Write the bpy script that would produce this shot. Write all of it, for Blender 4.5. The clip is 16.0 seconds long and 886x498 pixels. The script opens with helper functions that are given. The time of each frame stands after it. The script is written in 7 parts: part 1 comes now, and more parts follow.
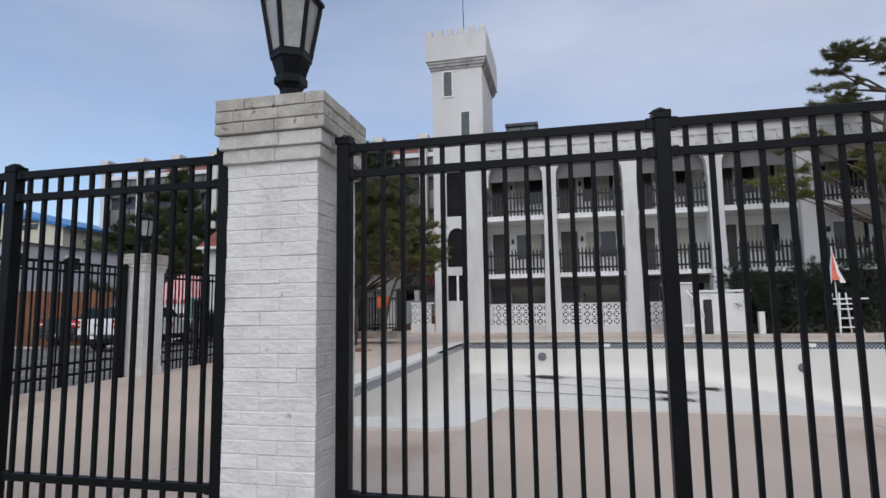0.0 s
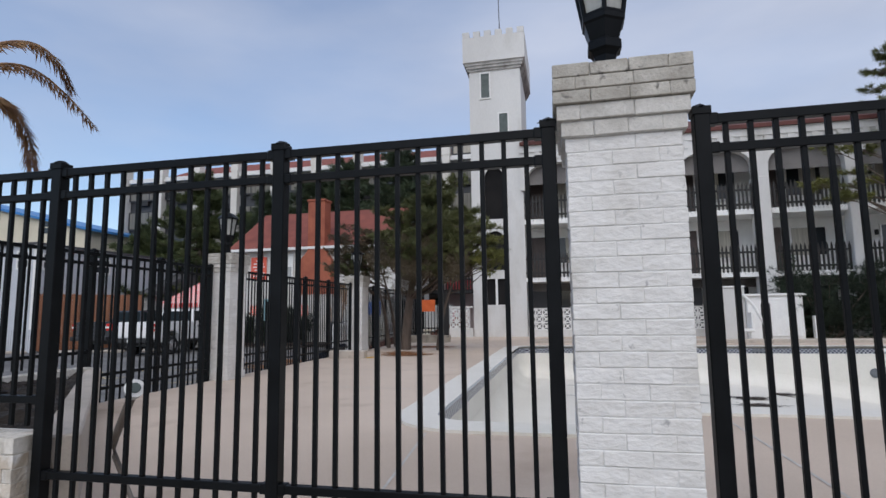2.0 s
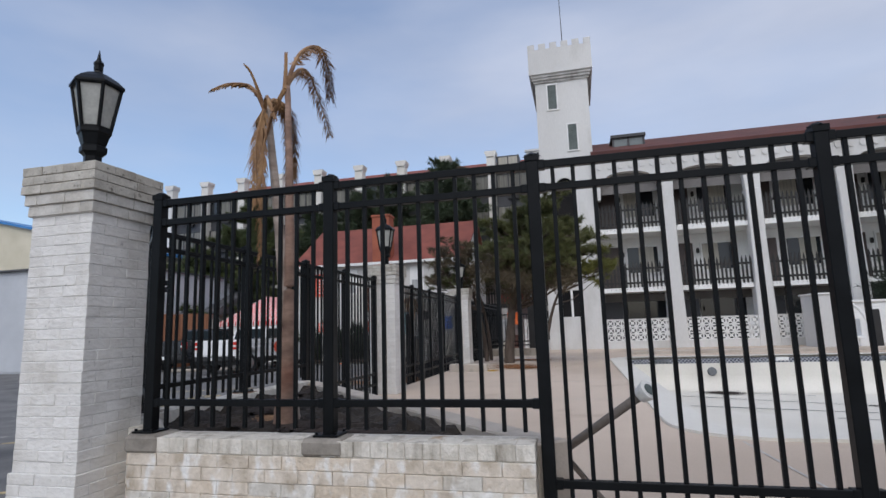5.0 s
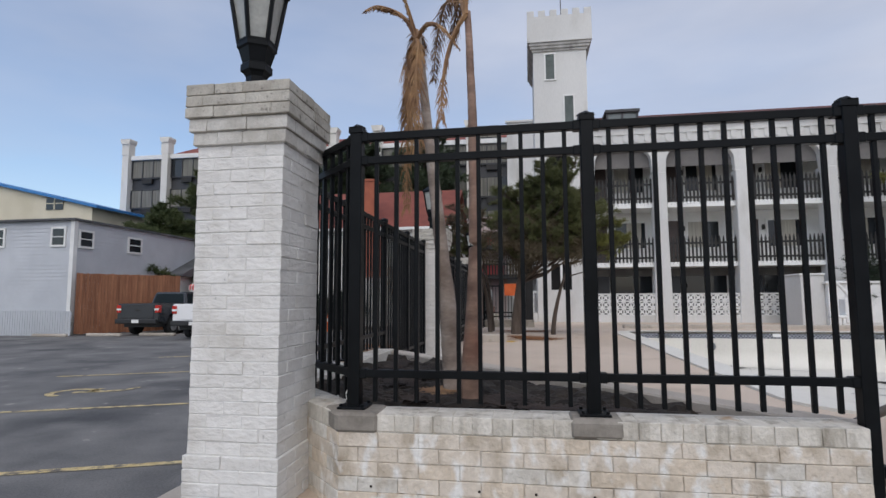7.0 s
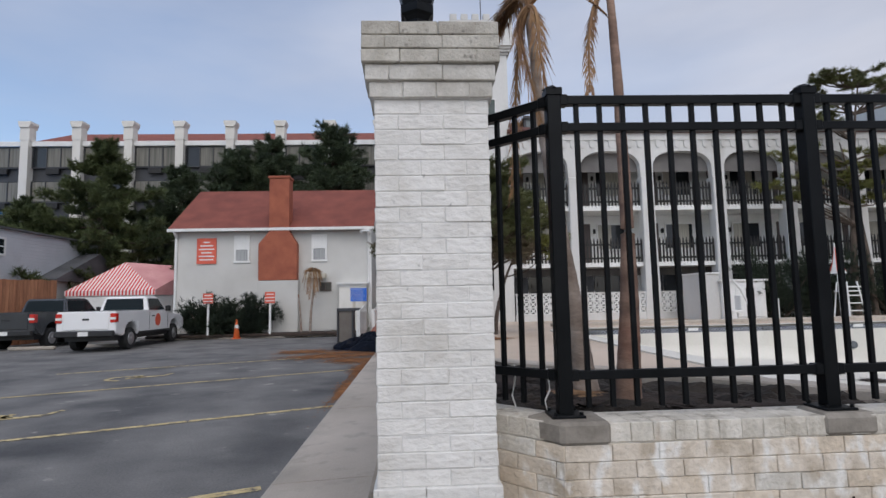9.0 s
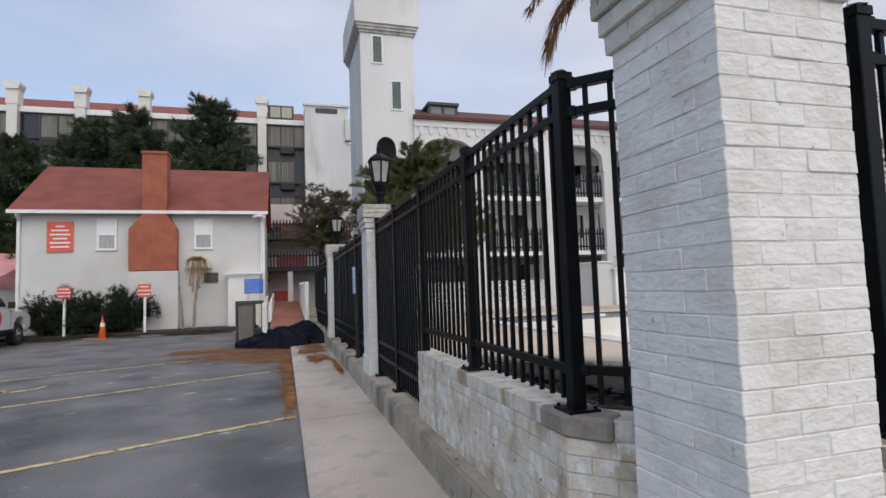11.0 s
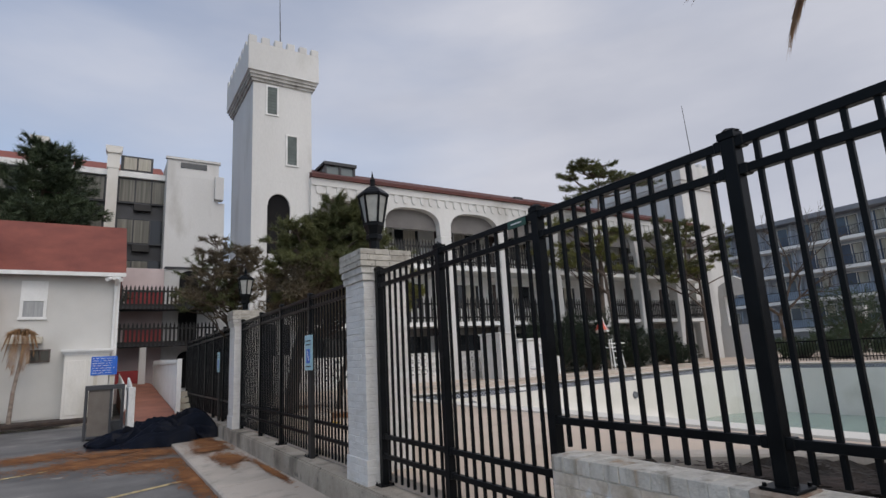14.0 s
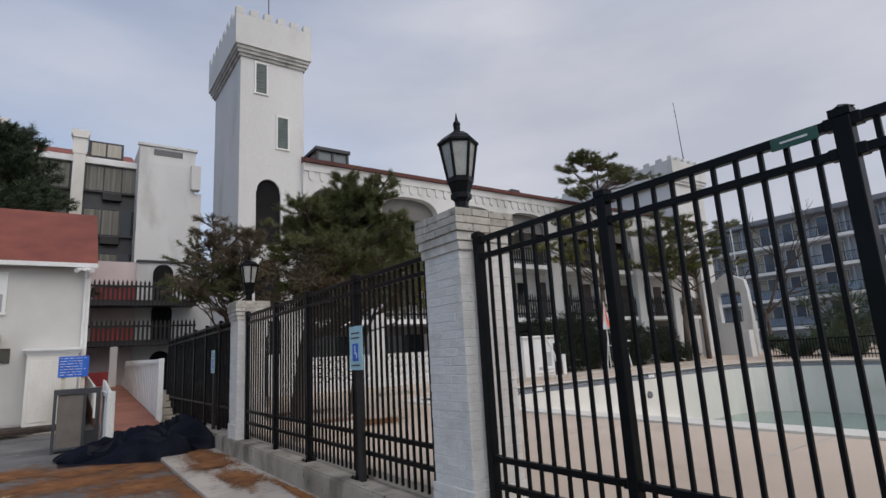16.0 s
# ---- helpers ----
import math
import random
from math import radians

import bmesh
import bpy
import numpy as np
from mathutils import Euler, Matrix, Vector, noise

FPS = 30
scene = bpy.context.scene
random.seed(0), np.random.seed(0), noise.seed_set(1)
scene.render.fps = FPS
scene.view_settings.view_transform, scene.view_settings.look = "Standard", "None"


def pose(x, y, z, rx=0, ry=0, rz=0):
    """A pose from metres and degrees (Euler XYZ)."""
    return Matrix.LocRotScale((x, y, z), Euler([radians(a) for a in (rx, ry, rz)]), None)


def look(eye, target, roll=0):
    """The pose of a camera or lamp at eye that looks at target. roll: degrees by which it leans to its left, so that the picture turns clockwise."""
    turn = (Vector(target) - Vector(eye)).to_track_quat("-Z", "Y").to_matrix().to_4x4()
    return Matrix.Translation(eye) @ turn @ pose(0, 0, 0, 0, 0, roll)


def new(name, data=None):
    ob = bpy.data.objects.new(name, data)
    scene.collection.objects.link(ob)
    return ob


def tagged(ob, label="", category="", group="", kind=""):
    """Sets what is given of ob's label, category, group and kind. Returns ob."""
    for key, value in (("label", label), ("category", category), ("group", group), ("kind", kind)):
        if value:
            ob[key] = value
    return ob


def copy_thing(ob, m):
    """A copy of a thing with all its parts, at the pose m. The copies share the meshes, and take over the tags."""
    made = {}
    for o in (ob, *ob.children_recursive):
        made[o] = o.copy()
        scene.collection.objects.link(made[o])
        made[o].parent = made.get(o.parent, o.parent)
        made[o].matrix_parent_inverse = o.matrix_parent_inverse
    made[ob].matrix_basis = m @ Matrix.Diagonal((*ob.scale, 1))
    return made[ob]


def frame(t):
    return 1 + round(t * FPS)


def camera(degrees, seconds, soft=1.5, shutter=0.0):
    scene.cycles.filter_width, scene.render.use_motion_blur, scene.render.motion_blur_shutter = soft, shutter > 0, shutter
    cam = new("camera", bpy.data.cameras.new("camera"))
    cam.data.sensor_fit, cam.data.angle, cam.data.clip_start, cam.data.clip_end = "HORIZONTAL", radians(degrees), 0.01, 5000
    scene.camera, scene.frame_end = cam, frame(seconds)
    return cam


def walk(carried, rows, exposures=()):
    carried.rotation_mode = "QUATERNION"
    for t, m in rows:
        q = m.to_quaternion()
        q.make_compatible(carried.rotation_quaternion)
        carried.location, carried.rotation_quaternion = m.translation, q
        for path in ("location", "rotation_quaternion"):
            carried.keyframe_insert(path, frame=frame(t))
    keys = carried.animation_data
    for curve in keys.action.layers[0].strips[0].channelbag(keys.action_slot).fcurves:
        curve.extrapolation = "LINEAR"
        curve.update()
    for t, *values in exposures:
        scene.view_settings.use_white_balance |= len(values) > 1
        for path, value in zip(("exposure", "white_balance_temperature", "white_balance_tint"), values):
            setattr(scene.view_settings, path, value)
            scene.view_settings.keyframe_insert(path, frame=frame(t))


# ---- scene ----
cam = camera(78.8, 16.0)
PATH = [
    (0, (-0.248, 0.209, 1.621), (-0.666, 2.153, 1.835), -0.9),
    (0.5, (-0.655, 0.228, 1.609), (-1.066, 2.172, 1.833), -1.0),
    (1, (-1.057, 0.242, 1.602), (-1.469, 2.185, 1.836), -1.0),
    (1.5, (-1.471, 0.189, 1.597), (-1.882, 2.132, 1.83), -1.1),
    (2, (-1.909, 0.184, 1.585), (-2.335, 2.124, 1.818), -0.8),
    (2.5, (-2.355, 0.1, 1.589), (-2.807, 2.035, 1.821), -0.8),
    (3, (-2.789, 0.047, 1.6), (-3.258, 1.977, 1.831), -0.7),
    (3.5, (-3.204, -0.099, 1.594), (-3.684, 1.829, 1.826), -0.7),
    (4, (-3.617, -0.182, 1.578), (-4.099, 1.743, 1.826), -1.2),
    (4.5, (-4.075, -0.237, 1.56), (-4.55, 1.686, 1.836), -1.6),
    (5, (-4.533, -0.24, 1.536), (-5.005, 1.681, 1.829), -1.8),
    (7.5, (-6.674, -0.075, 1.524), (-6.894, 1.905, 1.694), -0.1),
    (8, (-7.075, -0.035, 1.505), (-7.191, 1.951, 1.703), -0.4),
    (8.5, (-7.451, 0.11, 1.489), (-7.46, 2.099, 1.697), -0.9),
    (9, (-7.841, 0.255, 1.484), (-7.739, 2.243, 1.674), -1.2),
    (11.5, (-9.409, 1.709, 1.52), (-8.714, 3.579, 1.661), -1.8),
    (12, (-9.605, 2.086, 1.515), (-8.786, 3.902, 1.685), -1.8),
    (12.5, (-9.836, 2.377, 1.543), (-8.935, 4.149, 1.765), -2.5),
    (13, (-9.996, 2.777, 1.536), (-9.037, 4.506, 1.835), -2.6),
    (13.5, (-10.158, 3.169, 1.554), (-9.149, 4.857, 1.916), -3.1),
    (14, (-10.3, 3.563, 1.551), (-9.255, 5.223, 1.939), -3.1),
    (14.5, (-10.379, 3.993, 1.559), (-9.308, 5.635, 1.955), -3.2),
    (15, (-10.452, 4.448, 1.575), (-9.36, 6.078, 1.966), -3.2),
    (15.5, (-10.504, 4.906, 1.588), (-9.391, 6.522, 1.971), -3.4),
    (16, (-10.536, 5.375, 1.571), (-9.404, 6.979, 1.953), -3.3),
]
EXPOSURES = [(0, -0.03, 6300, 10), (5, 0.0, 6300, 10), (7.5, -0.03, 6450, 10), (9, -0.03, 6450, 10), (11.5, 0.2, 6700, 10), (12.0, 0.2, 6750, 10), (12.5, 0.17, 6800, 10), (13.5, -0.08, 6750, 10), (16, -0.10, 6700, 10)]
walk(cam, [(t, look(eye, target, roll)) for t, eye, target, roll in PATH], EXPOSURES)

# ---------------------------------------------------------------- light
world = bpy.data.worlds.new("sky")
scene.world = world
world.use_nodes = True
wn, wl = world.node_tree.nodes, world.node_tree.links
wn.clear()
w_out = wn.new("ShaderNodeOutputWorld")
w_bg = wn.new("ShaderNodeBackground")
w_sky = wn.new("ShaderNodeTexSky")
w_sky.sky_type, w_sky.sun_disc = "NISHITA", False
w_sky.sun_elevation, w_sky.sun_rotation = radians(49), radians(175)
w_sky.dust_density, w_sky.ozone_density = 1.5, 2.0
w_co = wn.new("ShaderNodeTexCoord")
w_map = wn.new("ShaderNodeMapping")
w_map.inputs["Scale"].default_value = (1.0, 1.0, 3.2)
w_map.inputs["Rotation"].default_value = (0.2, 0.1, 0.6)
w_noise = wn.new("ShaderNodeTexNoise")
w_noise.inputs["Scale"].default_value = 1.3
w_noise.inputs["Detail"].default_value = 7
w_noise.inputs["Roughness"].default_value = 0.48
w_ramp = wn.new("ShaderNodeValToRGB")
w_ramp.color_ramp.elements[0].position, w_ramp.color_ramp.elements[1].position = 0.22, 0.74
w_ramp.color_ramp.elements[0].color = (0.10, 0.10, 0.10, 1)
w_ramp.color_ramp.elements[1].color = (0.95, 0.95, 0.95, 1)
# the cloud thickens towards the east
w_sep = wn.new("ShaderNodeSeparateXYZ")
w_east = wn.new("ShaderNodeMath")
w_east.operation = "MULTIPLY_ADD"
w_east.inputs[1].default_value = 0.34
wl.new(w_co.outputs["Generated"], w_sep.inputs[0])
wl.new(w_sep.outputs["X"], w_east.inputs[0])
wl.new(w_noise.outputs["Fac"], w_east.inputs[2])
w_mix = wn.new("ShaderNodeMix")
w_mix.data_type = "RGBA"
w_bank = wn.new("ShaderNodeTexNoise")
w_bank.inputs["Scale"].default_value = 2.1
w_bank.inputs["Detail"].default_value = 5
w_bank.inputs["Roughness"].default_value = 0.5
w_tone = wn.new("ShaderNodeValToRGB")
w_tone.color_ramp.elements[0].position, w_tone.color_ramp.elements[1].position = 0.30, 0.68
w_tone.color_ramp.elements[0].color = (0.60, 0.635, 0.755, 1)
w_tone.color_ramp.elements[1].color = (0.80, 0.82, 0.92, 1)
w_gain = wn.new("ShaderNodeVectorMath")
w_gain.operation = "SCALE"
w_gain.inputs["Scale"].default_value = 6.2
wl.new(w_map.outputs["Vector"], w_bank.inputs["Vector"])
wl.new(w_bank.outputs["Fac"], w_tone.inputs["Fac"])
wl.new(w_tone.outputs["Color"], w_gain.inputs[0])
wl.new(w_gain.outputs["Vector"], w_mix.inputs["B"])
w_clear = wn.new("ShaderNodeVectorMath")
w_clear.operation = "SCALE"
w_clear.inputs["Scale"].default_value = 1.3
wl.new(w_sky.outputs["Color"], w_clear.inputs[0])
wl.new(w_co.outputs["Generated"], w_map.inputs["Vector"])
wl.new(w_map.outputs["Vector"], w_noise.inputs["Vector"])
wl.new(w_east.outputs[0], w_ramp.inputs["Fac"])
wl.new(w_ramp.outputs["Color"], w_mix.inputs["Factor"])
wl.new(w_clear.outputs["Vector"], w_mix.inputs["A"])
wl.new(w_mix.outputs["Result"], w_bg.inputs["Color"])
w_bg.inputs["Strength"].default_value = 0.14
wl.new(w_bg.outputs["Background"], w_out.inputs["Surface"])

sun_data = bpy.data.lights.new("sun", "SUN")
sun_data.energy, sun_data.angle, sun_data.color = 1.25, radians(60), (1.0, 0.95, 0.88)
sun = new("sun", sun_data)
sun.matrix_world = look((2, -25, 29), (0, 0, 0))


# ---------------------------------------------------------------- materials
def mat(name, c1, c2, scale=2.0, rough=0.75, metal=0.0, bump=0.15, fine=40.0, vary=0.0, grain=0.25, stain=None, stain_scale=0.6,
        stain_at=(0.55, 0.72), stretch=(1, 1, 1), coat=0.0, rough_vary=0.1, spec=0.5,
        stain2=None, stain2_scale=1.0, stain2_at=(0.55, 0.7), across=None):
    m = bpy.data.materials.new(name)
    m.use_nodes = True
    n, l = m.node_tree.nodes, m.node_tree.links
    bsdf = n["Principled BSDF"]
    co = n.new("ShaderNodeTexCoord")
    info = n.new("ShaderNodeObjectInfo")
    shift = n.new("ShaderNodeVectorMath")
    shift.operation = "MULTIPLY_ADD"
    comb = n.new("ShaderNodeCombineXYZ")
    for k in range(3):
        l.new(info.outputs["Random"], comb.inputs[k])
    shift.inputs[1].default_value = (37.0 if vary else 0, 53.0 if vary else 0, 71.0 if vary else 0)
    l.new(comb.outputs[0], shift.inputs[0])
    l.new(co.outputs["Object"], shift.inputs[2])
    mp = n.new("ShaderNodeMapping")
    mp.inputs["Scale"].default_value = stretch
    l.new(shift.outputs[0], mp.inputs["Vector"])
    big = n.new("ShaderNodeTexNoise")
    big.inputs["Scale"].default_value, big.inputs["Detail"].default_value = scale, 5
    l.new(mp.outputs[0], big.inputs["Vector"])
    small = n.new("ShaderNodeTexNoise")
    small.inputs["Scale"].default_value, small.inputs["Detail"].default_value = fine, 4
    l.new(mp.outputs[0], small.inputs["Vector"])
    ramp = n.new("ShaderNodeValToRGB")
    ramp.color_ramp.elements[0].position, ramp.color_ramp.elements[1].position = 0.32, 0.68
    ramp.color_ramp.elements[0].color, ramp.color_ramp.elements[1].color = (*c1, 1), (*c2, 1)
    l.new(big.outputs["Fac"], ramp.inputs["Fac"])
    last = ramp.outputs["Color"]
    spread = mp
    if across:
        # stains that run on from piece to piece
        geo = n.new("ShaderNodeNewGeometry")
        spread = n.new("ShaderNodeMapping")
        spread.inputs["Scale"].default_value = across
        l.new(geo.outputs["Position"], spread.inputs["Vector"])
    for tint, tint_scale, tint_at in ((stain, stain_scale, stain_at), (stain2, stain2_scale, stain2_at)):
        if not tint:
            continue
        sn = n.new("ShaderNodeTexNoise")
        sn.inputs["Scale"].default_value, sn.inputs["Detail"].default_value = tint_scale, 8
        l.new(spread.outputs[0], sn.inputs["Vector"])
        sr = n.new("ShaderNodeMapRange")
        sr.inputs["From Min"].default_value, sr.inputs["From Max"].default_value = tint_at
        l.new(sn.outputs["Fac"], sr.inputs["Value"])
        sm = n.new("ShaderNodeMix")
        sm.data_type = "RGBA"
        sm.inputs["B"].default_value = (*tint, 1)
        l.new(sr.outputs["Result"], sm.inputs["Factor"])
        l.new(last, sm.inputs["A"])
        last = sm.outputs["Result"]
    hsv = n.new("ShaderNodeHueSaturation")
    val = n.new("ShaderNodeMath")
    val.operation = "MULTIPLY_ADD"
    val.inputs[1].default_value, val.inputs[2].default_value = grain * 2, 1 - grain
    l.new(small.outputs["Fac"], val.inputs[0])
    val2 = n.new("ShaderNodeMath")
    val2.operation = "MULTIPLY_ADD"
    val2.inputs[1].default_value, val2.inputs[2].default_value = vary, -vary / 2
    l.new(info.outputs["Random"], val2.inputs[0])
    add = n.new("ShaderNodeMath")
    l.new(val.outputs[0], add.inputs[0])
    l.new(val2.outputs[0], add.inputs[1])
    l.new(add.outputs[0], hsv.inputs["Value"])
    l.new(last, hsv.inputs["Color"])
    l.new(hsv.outputs["Color"], bsdf.inputs["Base Color"])
    rr = n.new("ShaderNodeMath")
    rr.operation = "MULTIPLY_ADD"
    rr.inputs[1].default_value, rr.inputs[2].default_value = rough_vary * 2, rough - rough_vary
    l.new(big.outputs["Fac"], rr.inputs[0])
    l.new(rr.outputs[0], bsdf.inputs["Roughness"])
    bsdf.inputs["Metallic"].default_value = metal
    bsdf.inputs["Coat Weight"].default_value = coat
    bsdf.inputs["Specular IOR Level"].default_value = spec
    if bump:
        bp = n.new("ShaderNodeBump")
        bp.inputs["Strength"].default_value, bp.inputs["Distance"].default_value = bump, 0.01
        l.new(small.outputs["Fac"], bp.inputs["Height"])
        l.new(bp.outputs["Normal"], bsdf.inputs["Normal"])
    return m


def glassy(name, colour, rough=0.05, metal=0.0, alpha=1.0):
    m = bpy.data.materials.new(name)
    m.use_nodes = True
    b = m.node_tree.nodes["Principled BSDF"]
    b.inputs["Base Color"].default_value = (*colour, 1)
    b.inputs["Roughness"].default_value = rough
    b.inputs["Metallic"].default_value = metal
    b.inputs["Specular IOR Level"].default_value = 0.6
    b.inputs["Alpha"].default_value = alpha
    return m


M_BRICK = mat("white_painted_brick", (0.645, 0.63, 0.60), (0.735, 0.722, 0.695), 5, 0.65, bump=0.8, fine=30, vary=0.02, grain=0.11,
              stain=(0.50, 0.475, 0.43), stain_scale=3.2, stain_at=(0.54, 0.86), across=(1.2, 1.2, 0.8), stretch=(0.85, 0.85, 1.5), stain2=(0.36, 0.355, 0.35), stain2_scale=24, stain2_at=(0.68, 0.76))
M_CAPBRICK = mat("weathered_cap_brick", (0.35, 0.325, 0.28), (0.52, 0.495, 0.44), 9, 0.75, bump=0.5, fine=80, vary=0.12, grain=0.2,
                 stain=(0.27, 0.25, 0.21), stain_scale=6, stain_at=(0.5, 0.78), across=(1, 1, 1), stain2=(0.17, 0.16, 0.14), stain2_scale=26, stain2_at=(0.60, 0.70))
M_CORBEL = mat("weathered_corbel_brick", (0.50, 0.48, 0.44), (0.64, 0.62, 0.575), 7, 0.7, bump=0.5, fine=60, vary=0.08, grain=0.18,
               stain=(0.34, 0.315, 0.27), stain_scale=5, stain_at=(0.5, 0.8), across=(1, 1, 1))
M_MORTAR = mat("painted_mortar", (0.56, 0.55, 0.53), (0.66, 0.655, 0.64), 6, 0.85, bump=0.3)
M_WALLBRICK = mat("cream_painted_wall_brick", (0.555, 0.485, 0.40), (0.68, 0.61, 0.52), 9, 0.75, bump=0.8, fine=48, vary=0.04, grain=0.18,
                  stain=(0.37, 0.305, 0.225), stain_scale=4.4, stain_at=(0.50, 0.70), across=(1.5, 1.5, 0.9), stain2=(0.74, 0.725, 0.69), stain2_scale=7.5, stain2_at=(0.53, 0.66))
M_TANBRICK = mat("tan_stained_wall_brick", (0.54, 0.455, 0.355), (0.665, 0.58, 0.475), 9, 0.8, bump=0.8, fine=48, vary=0.04, grain=0.2,
                 stain=(0.37, 0.305, 0.225), stain_scale=4.4, stain_at=(0.50, 0.70), across=(1.5, 1.5, 0.9), stain2=(0.74, 0.725, 0.69), stain2_scale=7.5, stain2_at=(0.53, 0.66))
M_GREYBRICK = mat("bleached_grey_wall_brick", (0.53, 0.50, 0.445), (0.66, 0.63, 0.57), 9, 0.8, bump=0.8, fine=48, vary=0.04, grain=0.2,
                  stain=(0.37, 0.305, 0.225), stain_scale=4.4, stain_at=(0.50, 0.70), across=(1.5, 1.5, 0.9), stain2=(0.74, 0.725, 0.69), stain2_scale=7.5, stain2_at=(0.53, 0.66))
M_SOLDIER = mat("streaked_soldier_brick", (0.50, 0.465, 0.40), (0.66, 0.625, 0.56), 8, 0.8, bump=0.8, fine=48, vary=0.05, grain=0.2,
                stain=(0.28, 0.25, 0.20), stain_scale=5.0, stain_at=(0.52, 0.72), across=(2.6, 2.6, 0.35), stain2=(0.38, 0.27, 0.17), stain2_scale=2.2, stain2_at=(0.60, 0.72))
M_WALLMORTAR = mat("cream_painted_mortar", (0.58, 0.545, 0.475), (0.70, 0.67, 0.61), 5, 0.85, bump=0.3)
M_PATCH = mat("grey_cement_patch", (0.185, 0.165, 0.14), (0.29, 0.265, 0.23), 9, 0.9, bump=0.35)
M_IRON = mat("black_powder_coated_iron", (0.0032, 0.004, 0.0048), (0.0065, 0.0077, 0.009), 6, 0.38, bump=0.05, grain=0.15, spec=0.13)
M_STUCCO = mat("white_painted_stucco", (0.57, 0.563, 0.545), (0.685, 0.68, 0.66), 0.35, 0.8, bump=0.35, fine=18, grain=0.08,
               stain=(0.46, 0.445, 0.41), stain_scale=0.9, stain_at=(0.54, 0.80), stretch=(1, 1, 0.35))
M_CREAM = mat("cream_white_paint", (0.66, 0.635, 0.58), (0.76, 0.735, 0.68), 0.5, 0.7, bump=0.15, grain=0.1, stain=(0.55, 0.52, 0.45), stain_scale=0.8, stain_at=(0.55, 0.8), stretch=(1, 1, 0.4))
# near-black colour stands in for the shade inside deep openings
M_VOID = mat("painted_interior_shade", (0.010, 0.010, 0.011), (0.020, 0.019, 0.019), 0.8, 0.9, bump=0, spec=0.1)
# taupe set dark, so the colour also carries the porch's shade
M_CEIL = mat("shaded_taupe_porch_panel", (0.13, 0.122, 0.118), (0.19, 0.18, 0.172), 0.9, 0.8, bump=0.1)
M_WHITE = mat("white_paint", (0.70, 0.70, 0.68), (0.80, 0.80, 0.78), 1.5, 0.6, bump=0.08)
M_DARKWOOD = mat("black_painted_wood", (0.010, 0.0095, 0.0095), (0.020, 0.019, 0.018), 3, 0.6, bump=0.15)
M_DOOR = mat("dark_brown_door_paint", (0.045, 0.032, 0.028), (0.075, 0.052, 0.045), 2, 0.5, bump=0.1)
M_ROOF = mat("red_brown_shingles", (0.17, 0.045, 0.032), (0.25, 0.075, 0.052), 1.2, 0.85, bump=0.4, fine=25, vary=0.15, grain=0.25)
M_MOTELROOF = mat("dark_red_brown_shingles", (0.075, 0.026, 0.022), (0.13, 0.046, 0.038), 1.2, 0.85, bump=0.4, fine=25, grain=0.25)
M_CHIMNEY = mat("rust_painted_chimney", (0.27, 0.075, 0.042), (0.36, 0.11, 0.06), 2.0, 0.8, bump=0.3, fine=30, vary=0.1)
M_SIDING = mat("off_white_siding", (0.53, 0.52, 0.49), (0.60, 0.59, 0.56), 0.8, 0.65, bump=0.08, fine=30, grain=0.06)
M_ASPHALT = mat("worn_asphalt", (0.108, 0.106, 0.104), (0.195, 0.190, 0.182), 1.1, 0.85, bump=0.7, fine=46, grain=0.45,
                stain=(0.058, 0.058, 0.060), stain_scale=0.7, stain_at=(0.48, 0.72), stretch=(1.0, 1.0, 1),
                stain2=(0.34, 0.32, 0.29), stain2_scale=2.2, stain2_at=(0.66, 0.73))
M_CONC = mat("pale_concrete", (0.37, 0.325, 0.275), (0.51, 0.455, 0.395), 0.7, 0.85, bump=0.3, fine=70, grain=0.15,
             stain=(0.27, 0.25, 0.21), stain_scale=0.9, stain_at=(0.52, 0.8), stain2=(0.30, 0.275, 0.235), stain2_scale=4.0, stain2_at=(0.56, 0.78))
M_KERB = mat("dirty_tan_concrete", (0.29, 0.25, 0.20), (0.43, 0.385, 0.32), 1.6, 0.9, bump=0.55, fine=60, grain=0.28,
             stain=(0.13, 0.115, 0.09), stain_scale=1.6, stain_at=(0.50, 0.72), across=(1.6, 1.6, 1.0), stain2=(0.10, 0.095, 0.08), stain2_scale=9, stain2_at=(0.62, 0.72))
M_DECK = mat("tan_pool_deck_concrete", (0.475, 0.385, 0.305), (0.605, 0.50, 0.405), 0.35, 0.85, bump=0.25, fine=60, grain=0.1,
             stain=(0.30, 0.22, 0.16), stain_scale=0.6, stain_at=(0.6, 0.8))
M_POOL = mat("white_pool_plaster", (0.65, 0.625, 0.56), (0.735, 0.71, 0.645), 0.5, 0.7, bump=0.15, fine=25, grain=0.08,
             stain=(0.53, 0.51, 0.43), stain_scale=0.5, stain_at=(0.58, 0.8))
M_TILE = glassy("blue_white_checkered_tile", (0.1, 0.1, 0.12), 0.3)
t_n, t_l = M_TILE.node_tree.nodes, M_TILE.node_tree.links
t_co, t_check = t_n.new("ShaderNodeTexCoord"), t_n.new("ShaderNodeTexChecker")
t_check.inputs["Scale"].default_value = 20
t_check.inputs["Color1"].default_value, t_check.inputs["Color2"].default_value = (0.02, 0.025, 0.05, 1), (0.34, 0.35, 0.37, 1)
t_l.new(t_co.outputs["Object"], t_check.inputs["Vector"])
t_l.new(t_check.outputs["Color"], t_n["Principled BSDF"].inputs["Base Color"])
M_SOIL = mat("dark_planter_soil", (0.012, 0.0095, 0.0075), (0.036, 0.028, 0.021), 6, 0.95, bump=1.0, fine=30, grain=0.5)
